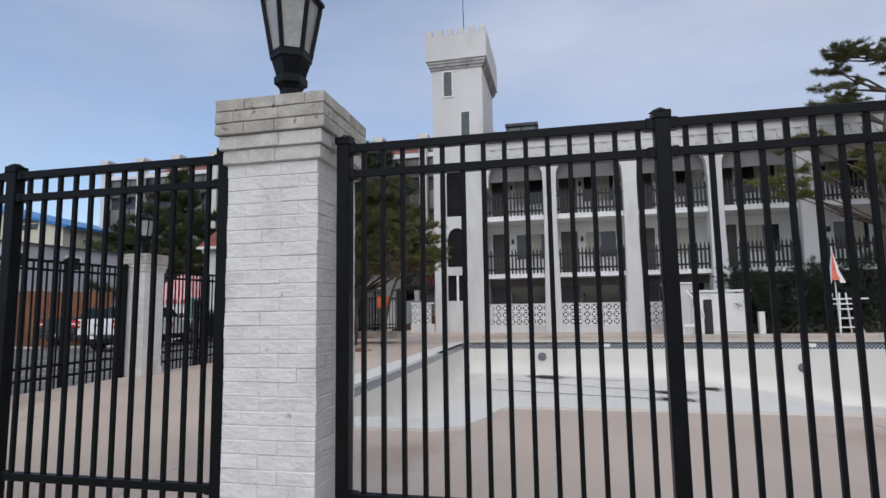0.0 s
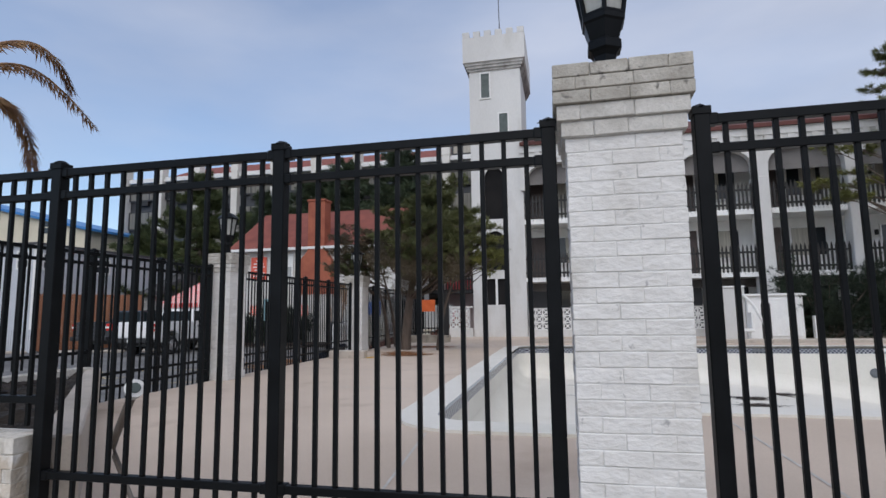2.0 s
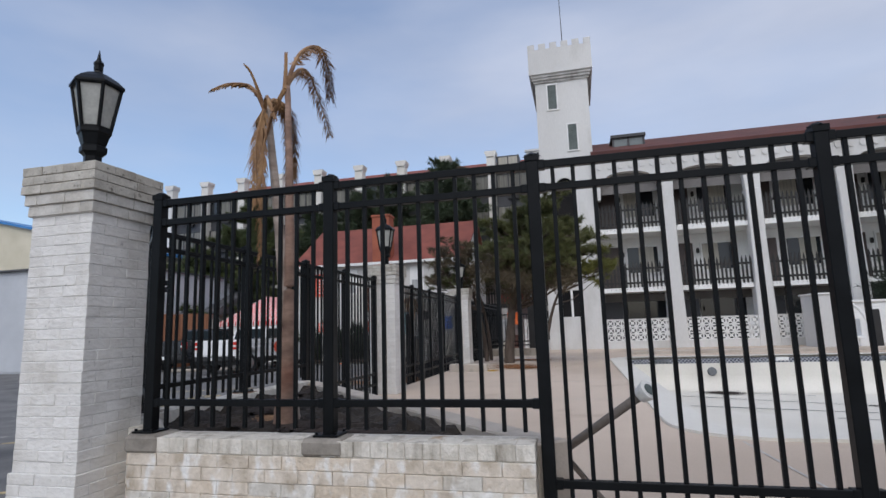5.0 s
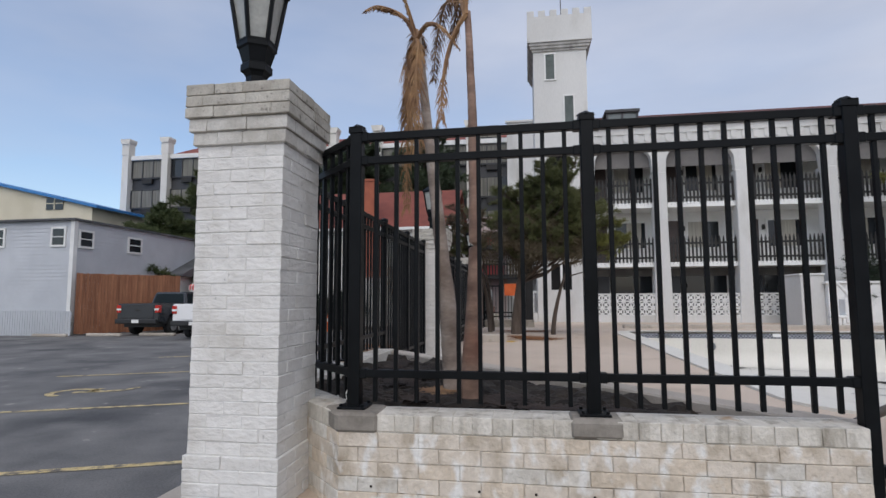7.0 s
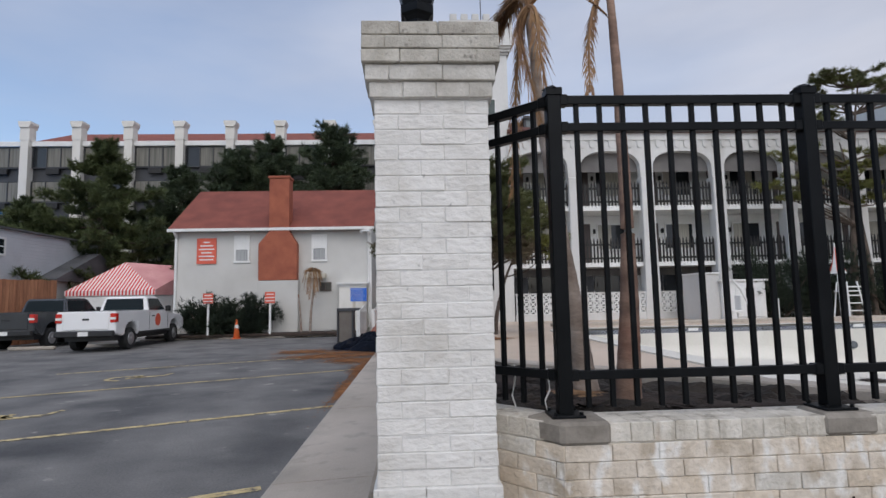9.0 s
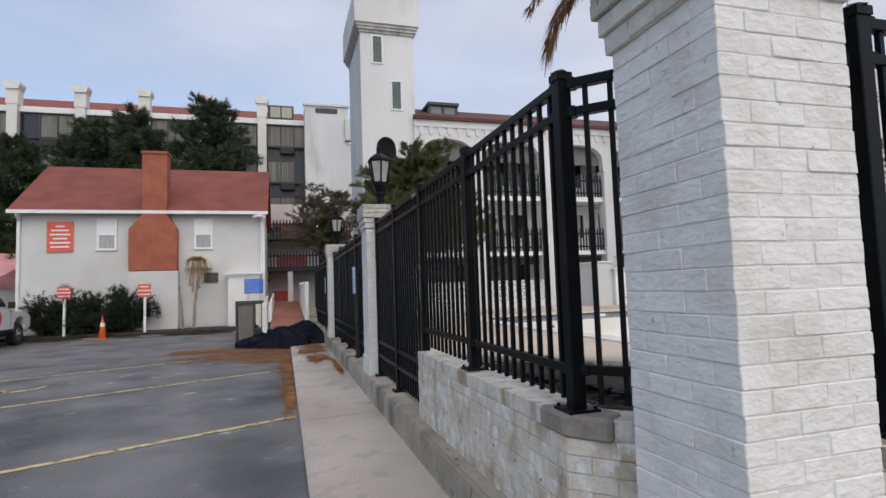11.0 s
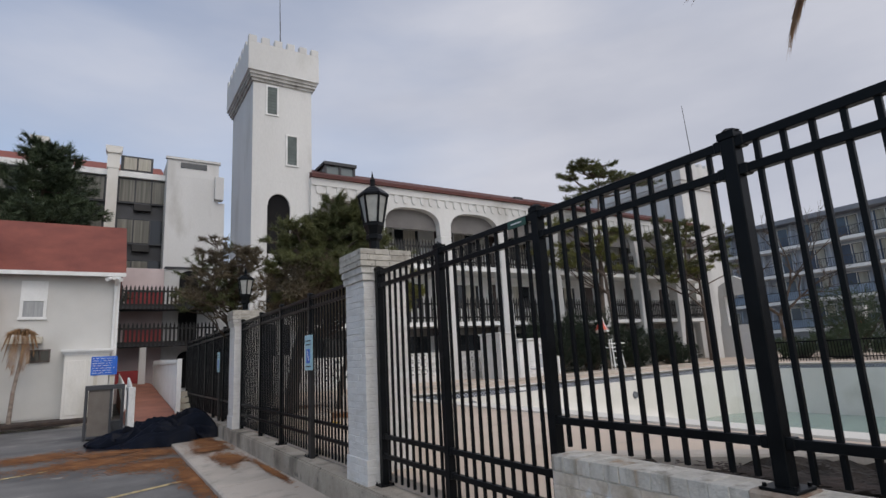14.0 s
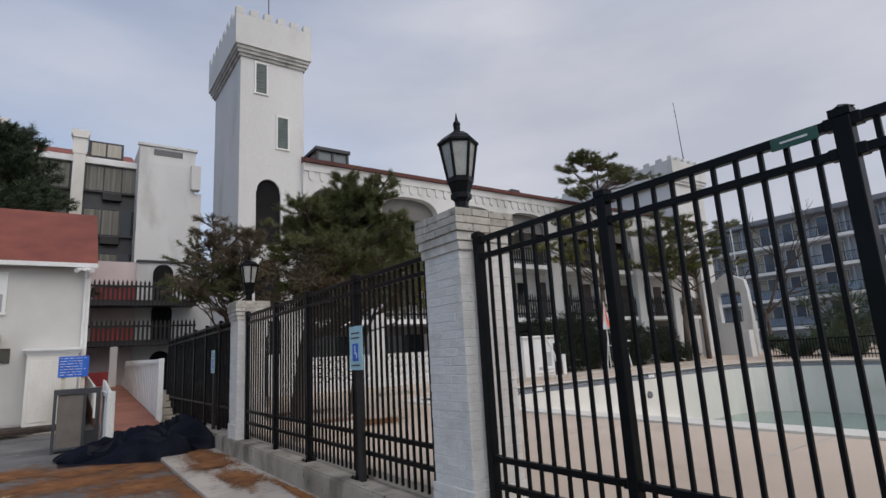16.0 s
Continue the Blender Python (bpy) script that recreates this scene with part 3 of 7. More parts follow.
fence_run("black iron fence standing on the low brick wall", [
    ((-4.73, YF), (-5.95, YF), *high, 10), ((-5.95, YF), (-7.18, 2.715), *high, 10), ((-7.18, 2.715), (XS, 3.485), *high, 9),
    ((XS, 3.485), (XS, 4.815), *high, 11), ((XS, 4.815), (XS, 6.125), *high, 11)],
    [(-4.73, YF, DECK, False), (-5.95, YF, 0.955, True), (-7.18, 2.715, 0.955, True), (XS, 3.485, 0.955, True), (XS, 4.815, 0.955, True), (XS, 6.125, KERB, False)])
fence_run("black iron gate section between wall and pillar", [((XS, 6.125), (XS, 7.36), 0.82, 0.43, 10), ((XS, 7.36), (XS, 8.56), 0.82, 0.43, 9)],
          [(XS, 7.36, KERB, True), (XS, 8.56, KERB, True)], True)
fence_run("black iron fence with parking sign beside the footpath", [
    ((XS, 9.22), (XS, 10.75), 0.82, 0.43, 13), ((XS, 10.75), (XS, 12.17), 0.82, 0.43, 12), ((XS, 12.17), (XS, 13.485), 0.82, 0.43, 11), ((XS, 13.485), (XS, 15.02), 0.82, 0.43, 11)],
    [(XS, 9.22, KERB, True), (XS, 10.75, KERB, True), (XS, 12.17, KERB, True), (XS, 13.485, KERB, False), (XS, 15.0, KERB, False)], True)
fence_run("black iron fence running back to the building", [((XS, 15.64 + 1.3 * i), (XS, 16.94 + 1.3 * i), 0.82, 0.43, 11) for i in range(6)],
          [(XS, 15.67 + 1.3 * i, KERB, False) for i in range(7)])

# ---------------------------------------------------------------- pillars
pillar(-1.868, 2.595, DECK)
pillar(-8.008, 2.51, 0.0, 0.74)
pillar(-8.09, 8.63, DECK - 0.4, 0.62)
pillar(-8.10, 15.08, DECK - 0.4, 0.62)
lantern(-1.66, 2.84, 2.68)
lantern(-7.815, 2.755, 2.68)
lantern(-7.845, 8.875, 2.68)
lantern(-7.855, 15.325, 2.68)

# ---------------------------------------------------------------- low planter wall of brick
wall_low = thing("wall_planter", (-6.5, 2.7, 0), "low cream painted brick wall with soldier course, stained", "wall", kind="structure")
bm = bmesh.new()
box(bm, -7.20, -4.797, 2.595, 2.82, -0.05, 0.945)
prism(bm, [(-7.22, 2.594), (-8.028, 3.443), (-7.825, 3.46), (-7.12, 2.80)], "z", -0.05, 0.944)
box(bm, -8.027, -7.815, 3.445, 6.087, -0.05, 0.945)
part("mortar", bm, M_WALLMORTAR, wall_low)

SETTLED = {ob.name for ob in scene.objects}
# ---------------------------------------------------------------- motel behind the pool
FY = 25.0
C0, PITCH, BAYS = -0.29, 3.5, 8
XE = C0 + PITCH * (BAYS - 1)
motel = thing("motel_building", (8, 28, 0), "long white three-storey motel with arched balcony bays, red roof edge", "building")
bm = bmesh.new()
box(bm, -3.3, XE + 0.3, 26.75, 27.0, 0.2, 9.3)
part("back_wall", bm, M_WHITE, motel)
bm = bmesh.new()
box(bm, -3.3, XE + 0.3, 24.98, 34, 0.15, 0.47)
part("plinth", bm, M_STUCCO, motel)
for z0, z1 in ((2.95, 3.15), (5.62, 5.85)):
    part("balcony_slab", bx(-3.3, XE + 0.3, 25.10, 26.75, z0, z1), M_WHITE, motel)
# soffit coloured dark for the shade behind the arches
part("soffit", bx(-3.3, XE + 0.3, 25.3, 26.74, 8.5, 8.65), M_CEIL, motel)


def column(x):
    bm = bmesh.new()
    prism(bm, [(x - 0.42, 0.2), (x + 0.42, 0.2), (x + 0.36, 1.6), (x + 0.30, 4.5), (x + 0.30, 7.2), (x - 0.30, 7.2), (x - 0.30, 4.5), (x - 0.36, 1.6)], "y", FY - 0.12, FY + 0.5)
    bevel(bm, 0.03)
    part("column", bm, M_STUCCO, motel)


for i in range(BAYS):
    column(C0 + PITCH * i)


def spandrel(xa, xb, name="arch_wall"):
    """The wall above a bay, with a flat rounded arch cut out of it."""
    w = (xb - xa) / 2
    cx = (xa + xb) / 2
    hw = w - 0.30
    pts = [(xa, 7.2), (xa, 9.3), (xb, 9.3), (xb, 7.2)]
    cut = []
    for k in range(17):
        a = math.pi * k / 16
        c, s = math.cos(a), math.sin(a)
        cut.append((cx + hw * math.copysign(abs(c) ** 0.72, c), 7.2 + (0.34 + 0.92 * abs(s) ** 0.8) * min(1.0, abs(s) * 8)))
    bm = bmesh.new()
    prism(bm, pts + cut[::-1][:1] * 0 + [(x, z) for x, z in cut], "y", FY - 0.08, FY + 0.28)
    part(name, bm, M_STUCCO, motel)
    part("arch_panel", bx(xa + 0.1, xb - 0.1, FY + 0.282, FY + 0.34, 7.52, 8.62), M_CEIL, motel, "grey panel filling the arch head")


edges = [-3.4] + [C0 + PITCH * i for i in range(BAYS)]
for a, b in zip(edges, edges[1:]):
    spandrel(a, b)
bm = bmesh.new()
box(bm, -3.4, XE + 0.3, FY - 0.15, FY + 0.3, 8.98, 9.3)
n = int((XE + 3.4) / 0.46)
for i in range(n):
    x = -3.3 + 0.46 * (i + 0.5)
    prism(bm, [(x - 0.11, 8.98), (x + 0.11, 8.98), (x + 0.11, 8.72), (x + 0.05, 8.62), (x - 0.05, 8.62), (x - 0.11, 8.72)], "y", FY - 0.13, FY)
tagged(part("corbel_table", bm, M_STUCCO, motel, "row of small white corbels"), kind="stuff")
bm = bmesh.new()
prism(bm, [(24.72, 9.30), (24.72, 9.45), (29.0, 11.2), (33.5, 9.42), (33.5, 9.30)], "x", -3.4, XE + 0.6)
part("roof", bm, M_MOTELROOF, motel, "red-brown shingle roof")
part("rear_wall", bx(-3.3, XE + 0.3, 33.0, 33.4, 0.2, 9.3), M_STUCCO, motel)
part("roof_vent", bx(9.1, 9.7, 26.6, 27.2, 9.8, 10.35), M_DARKBAND, motel)
# dormer skylight
M_DORMERGLASS = glassy("grey_green_skylight_glass", (0.16, 0.19, 0.19), 0.2)
dm = thing("roof_dormer", (-1.5, 27, 9.8), "dark framed box skylight on the red roof", "dormer")
part("frame", bx(-2.35, -0.75, 26.2, 27.8, 10.52, 10.66), M_DARKBAND, dm)
bm = bmesh.new()
for x in (-2.25, -1.55, -0.85):
    box(bm, x - 0.05, x + 0.05, 26.28, 26.38, 9.6, 10.52)
box(bm, -2.3, -0.8, 26.30, 27.7, 9.6, 9.86)
part("mullions", bm, M_DARKBAND, dm)
part("glazing", bx(-2.25, -0.85, 26.35, 27.6, 9.7, 10.52), M_DORMERGLASS, dm, "grey-green skylight glass")


def room_front(x, z, k):
    """A door, a curtained window and a wall lamp of one motel room."""
    d = part("door", bx(x - 1.30, x - 0.52, 26.69, 26.76, z, z + 2.05, 0.01), M_DOOR, motel, "dark brown room door")
    bm = bmesh.new()
    bmesh.ops.create_uvsphere(bm, u_segments=8, v_segments=6, radius=0.035, matrix=Matrix.Translation((x - 0.6, 26.66, z + 1.0)))
    part("door_knob", bm, M_IRON, d)
    w = part("window", bx(x - 0.15, x + 1.25, 26.70, 26.76, z + 0.75, z + 2.0), M_DARKGLASS, motel, "dark room window with curtain")
    if z < 1:
        part("sliding_door", bx(x - 0.45, x + 1.44, 26.60, 26.655, z, z + 2.1), M_DARKGLASS, motel, "dark glazed sliding door")
        # added dark panels imitate the shade on the ground-floor back wall
        part("dark_screen", bx(x - 1.40, x - 0.50, 26.58, 26.64, z, z + 2.1), M_DARKBAND, motel, "dark panel standing in for shade beside the sliding door")
        part("lintel_panel", bx(x - 1.74, x + 1.74, 26.56, 26.66, z + 2.104, z + 2.468), M_CEIL, motel, "grey panel darkened as shade over the ground floor doors")
    part("curtain", bx(x - 0.12 + 0.5 * (k % 2), x + 0.55 + 0.5 * (k % 2), 26.685, 26.698, z + 0.78, z + 1.97), M_CURTAIN, w)
    bm = bmesh.new()
    for a, b, c, e in ((x - 0.2, x + 1.3, z + 1.98, z + 2.05), (x - 0.2, x + 1.3, z + 0.7, z + 0.77), (x - 0.2, x - 0.13, z + 0.77, z + 1.98), (x + 1.23, x + 1.3, z + 0.77, z + 1.98)):
        box(bm, a, b, 26.66, 26.75, c, e)
    part("window_frame", bm, M_WHITE, w)
    part("wall_lamp", bx(x - 0.38, x - 0.27, 26.6, 26.74, z + 1.55, z + 1.78, 0.02), M_DARKWOOD, motel)


mids = [(a + b) / 2 for a, b in zip(edges, edges[1:])]
k = 0
for x in mids:
    for z in (0.48, 3.16, 5.86):
        room_front(x, z, k)
        k += 1

rail = thing("balcony_railing", (0, FY + 0.12, 0), "black wooden balcony railing with pointed pickets", "railing", "balcony railings of the motel")
bm = bmesh.new()
prism(bm, [(-0.038, -0.10), (0.038, -0.10), (0.038, 1.0), (0.0, 1.17), (-0.038, 1.0)], "y", -0.02, 0.02)
for v in bm.verts:
    v.co += Vector((0, FY + 0.12, 0))
pk = mesh_of("picket", bm, M_DARKWOOD)
for i in range(18):
    place("picket", pk, rail, Matrix.Translation((-1.38 + 2.76 * i / 17, 0, 0)))
for z in (0.16, 0.80):
    part("rail", bx(-1.45, 1.45, FY + 0.14, FY + 0.19, z, z + 0.09), M_DARKWOOD, rail)
first = True
for x in mids:
    for z in (3.15, 5.85):
        if first:
            rail.location = (x, FY + 0.12, z)
            first = False
        else:
            copy_thing(rail, pose(x, FY + 0.12, z))

# pierced concrete screen walls of the ground floor
bm = bmesh.new()
S = 0.31
for a in range(4):
    box(bm, -S / 2, S / 2, -0.05, 0.05, S / 2 - 0.03, S / 2, Matrix.Rotation(radians(90 * a), 4, "Y"))
for a in range(4):
    box(bm, 0.05, S / 2 * 1.25, -0.05, 0.05, -0.022, 0.022, Matrix.Rotation(radians(45 + 90 * a), 4, "Y"))
cyl(bm, (0, -0.05, 0), (0, 0.05, 0), 0.065, 0.065, 8)
BLOCK = mesh_of("screen_block", bm, M_WHITE)
for x in mids[:6]:
    sw = thing("screen_wall", (x, FY - 0.02, 0.4), "white pierced concrete block screen wall", "wall", "screen walls of the ground floor")
    part("base", bx(x - 1.42, x + 1.42, FY - 0.07, FY + 0.12, 0.42, 0.80), M_STUCCO, sw)
    for i in range(9):
        for j in range(3):
            place("screen_block", BLOCK, sw, Matrix.Translation((x + (i - 4) * S, FY, 0.80 + S * (j + 0.5))))
    part("cap", bx(x - 1.42, x + 1.42, FY - 0.06, FY + 0.07, 1.73, 1.77), M_STUCCO, sw)

# ---------------------------------------------------------------- towers
M_CORNICE = mat("rain_stained_stucco", (0.34, 0.33, 0.31), (0.55, 0.54, 0.515), 1.6, 0.85, bump=0.35, fine=18, grain=0.15,
                stain=(0.16, 0.15, 0.135), stain_scale=2.4, stain_at=(0.5, 0.72), stretch=(1, 1, 0.5))


def tower(x0, y0, ztop, dy=4.2):
    """A square tower; x0, y0: its front left shaft corner."""
    w = 2.47
    t = thing("tower", (x0 + w / 2, y0 + dy / 2, 0), "white square stucco tower with battlements", "tower")
    bm = bmesh.new()
    box(bm, x0, x0 + w, y0 + 0.3, y0 + dy, 0.2, ztop - 1.9)
    for a, b in ((x0, x0 + 0.62), (x0 + 1.55, x0 + w)):
        box(bm, a, b, y0, y0 + 0.3, 0.2, 9.0)
    box(bm, x0, x0 + w, y0, y0 + 0.3, 9.0, ztop - 1.9)
    for za, zb in ((0.2, 1.95), (3.15, 3.55), (5.4, 5.95)):
        box(bm, x0 + 0.60, x0 + 1.57, y0 + 0.01, y0 + 0.3, za, zb)
    for base, crown in ((3.55, 5.4), (5.95, 8.48)):
        poly = [(x0 + 0.60, crown - 0.5), (x0 + 0.60, crown + 0.85), (x0 + 1.57, crown + 0.85), (x0 + 1.57, crown - 0.5)]
        cx, hw = x0 + 1.085, 0.44
        poly += [(cx + hw * math.cos(math.pi * k / 12), crown - 0.5 + 0.5 * math.sin(math.pi * k / 12)) for k in range(13)]
        prism(bm, [(a, min(b, 5.96 if base < 5 else 9.0)) for a, b in poly], "y", y0 + 0.004, y0 + 0.09)
    part("shaft", bm, M_STUCCO, t)
    # shallow panel, painted near-black as the tower's unlit interior
    bm = bmesh.new()
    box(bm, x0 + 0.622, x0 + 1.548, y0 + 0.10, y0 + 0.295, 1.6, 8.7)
    part("opening", bm, M_VOID, t, "near-black panel standing in for the openings' unlit depth")
    part("mullion", bx(x0 + 1.04, x0 + 1.14, y0 + 0.02, y0 + 0.098, 1.93, 3.17), M_WHITE, t, "white mullion between two dark panes")
    bm = bmesh.new()
    for g, za, zb in ((0.07, ztop - 1.95, ztop - 1.83), (0.14, ztop - 1.83, ztop - 1.70), (0.19, ztop - 1.70, ztop - 1.56)):
        box(bm, x0 - g, x0 + w + g, y0 - g, y0 + dy + g, za, zb)
    part("cornice", bm, M_CORNICE, t, "grey-stained stepped cornice")
    bm = bmesh.new()
    g = 0.26
    for a, b, c, e in ((x0 - g, x0 + w + g, y0 - g, y0 - g + 0.25), (x0 - g, x0 + w + g, y0 + dy + g - 0.25, y0 + dy + g),
                       (x0 - g, x0 - g + 0.25, y0 - g + 0.25, y0 + dy + g - 0.25), (x0 + w + g - 0.25, x0 + w + g, y0 - g + 0.25, y0 + dy + g - 0.25)):
        box(bm, a, b, c, e, ztop - 1.56, ztop - 0.30)
    part("parapet", bm, M_STUCCO, t)
    W = w + 2 * g
    n = 6
    for face in range(4):
        L = W if face % 2 == 0 else dy + 2 * g
        m = n if face % 2 == 0 else 8
        s = L / (m + (m - 1) * 0.62)
        for i in range(m):
            u = i * s * 1.62
            if face % 2 == 0:
                x = x0 - g + u
                y = y0 - g if face == 0 else y0 + dy + g - 0.25
                b_ = (x, x + s, y, y + 0.25)
            else:
                if i in (0, m - 1):
                    continue
                y = y0 - g + u
                x = x0 - g if face == 1 else x0 + w + g - 0.25
                b_ = (x, x + 0.25, y, y + s)
            part("merlon", bx(*b_, ztop - 0.303, ztop, 0.015), M_STUCCO, t)
    for wx, z0, z1 in ((x0 + 0.58, ztop - 3.32, ztop - 2.10), (x0 + 1.42, ztop - 5.45, ztop - 4.18)):
        wd = part("window", bx(wx, wx + 0.40, y0 - 0.02, y0 + 0.03, z0, z1), M_LOUVRE, t, "grey-green louvred window")
        bm = bmesh.new()
        for a, b, c, e in ((wx - 0.06, wx, z0, z1), (wx + 0.40, wx + 0.46, z0, z1), (wx - 0.08, wx + 0.48, z1, z1 + 0.07), (wx - 0.08, wx + 0.48, z0 - 0.06, z0)):
            box(bm, a, b, y0 - 0.05, y0 + 0.03, c, e)
        part("window_frame", bm, M_WHITE, wd)
        bm = bmesh.new()
        for q in range(9):
            z = z0 + (z1 - z0) * (q + 0.5) / 9
            box(bm, wx + 0.01, wx + 0.39, y0 - 0.035, y0 - 0.022, z - 0.02, z + 0.035)
        part("louvres", bm, M_LOUVRE, wd)
    bm = bmesh.new()
    cyl(bm, (x0 + 1.45, y0 + 1.2, ztop - 1.6), (x0 + 1.40, y0 + 1.2, ztop + 3.2), 0.035, 0.015, 6)
    part("aerial", bm, M_DARKBAND, t, "thin metal aerial mast")
    return t


M_LOUVRE = mat("grey_green_louvre", (0.065, 0.088, 0.083), (0.11, 0.135, 0.128), 3, 0.5, bump=0.05)
tower(-5.77, 25.10, 15.24)

# ---------------------------------------------------------------- hotel wing behind the parking lot
M_DRAPE = mat("grey_hotel_drape", (0.12, 0.12, 0.105), (0.24, 0.23, 0.20), 1.2, 0.9, bump=0.2, stretch=(6, 1, 0.2), fine=3)
WY = 42.5
wing = thing("hotel_wing", (-24, 46, 0), "four-storey white hotel wing with ribbon windows and finned columns", "building")
bm = bmesh.new()
box(bm, -41.9, -7.3, WY + 0.3, WY + 12, 0, 14.4)
part("core_wall", bm, M_DARKBAND, wing)
part("roof_edge", bx(-42.0, -7.2, WY - 0.05, WY + 0.3, 14.05, 14.45, 0.03), M_WHITE, wing)
bm = bmesh.new()
prism(bm, [(WY + 0.6, 14.4), (WY + 0.6, 14.55), (WY + 6, 16.9), (WY + 11.5, 14.5), (WY + 11.5, 14.4)], "x", -38, -7.5)
part("roof", bm, M_ROOF, wing, "low red-brown shingle roof")
part("end_wall", bx(-42.1, -41.8, WY - 0.1, WY + 12, 0, 14.4), M_STUCCO, wing)
WP = 3.87
for i in range(9):
    x = -41.57 + WP * min(i, 8)
    if i == 8:
        WP = 3.55
    if i < 8.5:
        bm = bmesh.new()
        box(bm, x - 0.30, x + 0.30, WY - 0.35, WY + 0.3, 0, 14.47)
        box(bm, x - 0.35, x + 0.35, WY - 0.38, WY + 0.38, 14.47, 15.45)
        prism(bm, [(x - 0.35, 15.45), (x + 0.35, 15.45), (x + 0.47, 15.75), (x + 0.47, 15.92), (x - 0.47, 15.92), (x - 0.47, 15.75)], "y", WY - 0.47, WY + 0.47)
        part("finned_column", bm, M_CREAM, wing)
    for z in (12.42, 9.72, 7.02, 4.32):
        wd = part("window", bx(x + 0.36, x + WP - 0.36, WY + 0.18, WY + 0.29, z, z + 1.6), M_DARKGLASS, wing, "ribbon window with beige curtains")
        rnd = random.Random(i * 10 + int(z))
        for q in range(3):
            if rnd.random() < 0.8:
                a = x + 0.42 + (WP - 0.8) * q / 3
                part("curtain", bx(a, a + (WP - 0.95) / 3, WY + 0.14, WY + 0.178, z + 0.05, z + 1.55), M_DRAPE, wd)
        bm = bmesh.new()
        for q in range(4):
            a = x + 0.36 + (WP - 0.72) * q / 3
            box(bm, a - 0.04, a + 0.04, WY + 0.08, WY + 0.17, z, z + 1.6)
        box(bm, x + 0.36, x + WP - 0.36, WY + 0.06, WY + 0.17, z - 0.08, z)
        part("mullions", bm, M_DARKBAND, wd)
        part("air_conditioner", bx(x + WP / 2 - 0.5, x + WP / 2 + 0.5, WY - 0.02, WY + 0.2, z - 0.55, z - 0.1, 0.02), M_DARKWOOD, wing)

# ---------------------------------------------------------------- office house beside the parking lot
M_LACE = mat("grey_lace_curtain", (0.30, 0.31, 0.31), (0.42, 0.43, 0.43), 3, 0.9, bump=0.1, stretch=(6, 1, 0.3))
HY, HX0, HX1 = 27.0, -19.5, -10.1
house = thing("office_house", (-15, 30, 0), "off-white sided house with red-brown shingle roof and rust chimney", "house")
part("wall", bx(HX0 + 0.02, HX1 - 0.02, HY + 0.02, 34.0, 0.05, 5.3), M_SIDING, house)
bm = bmesh.new()
prism(bm, [(HY + 0.02, 5.3), (30.5, 7.62), (34.0, 5.3)], "x", HX0 + 0.05, HX1 - 0.05)
part("gable_wall", bm, M_SIDING, house)
NB = 28
for i in range(NB):
    z = 0.25 + i * 0.18
    bm = bmesh.new()
    prism(bm, [(HY + 0.02, z), (HY - 0.0055, z), (HY - 0.003, z + 0.185), (HY + 0.02, z + 0.185)], "x", HX0, HX1)
    part("siding_board", bm, M_SIDING, house)
bm = bmesh.new()
prism(bm, [(HY - 0.38, 5.14), (HY - 0.38, 5.24), (30.5, 7.86), (34.35, 5.24), (34.35, 5.14), (30.5, 7.74)], "x", HX0 - 0.28, HX1 + 0.22)
part("roof", bm, M_ROOF, house, "red-brown asphalt shingle roof")
bm = bmesh.new()
box(bm, HX0 - 0.28, HX1 + 0.22, HY - 0.44, HY - 0.37, 5.10, 5.24)
part("gutter", bm, M_WHITE, house, "white gutter along the eave")
for x in (HX0 + 0.03, HX1 - 0.08):
    bm = bmesh.new()
    tube(bm, [(x, HY - 0.40, 5.12), (x, HY - 0.25, 4.95), (x, HY - 0.07, 4.8), (x, HY - 0.07, 0.3)], [0.05] * 4, 8)
    part("downpipe", bm, M_WHITE, house)
for x in (HX0, HX1):
    part("corner_board", bx(x - 0.06, x + 0.06, HY - 0.05, HY + 0.06, 0.1, 5.15), M_WHITE, house)
# chimney on its white base
bm = bmesh.new()
prism(bm, [(-15.45, 2.68), (-13.60, 2.68), (-13.60, 4.45), (-13.98, 5.05), (-13.98, 7.70), (-14.95, 7.70), (-14.95, 5.05), (-15.45, 4.45)], "y", HY - 0.42, HY + 0.35)
bevel(bm, 0.02)
ch = part("chimney", bm, M_CHIMNEY, house, "rust-red painted brick chimney with sloped shoulders")
part("chimney_cap", bx(-15.0, -13.93, HY - 0.47, HY + 0.40, 7.68, 7.80, 0.02), M_CHIMNEY, ch)
bm = bmesh.new()
box(bm, -15.5, -13.55, HY - 0.44, HY, 0.1, 2.66)
part("chimney_base", bm, M_SIDING, house)
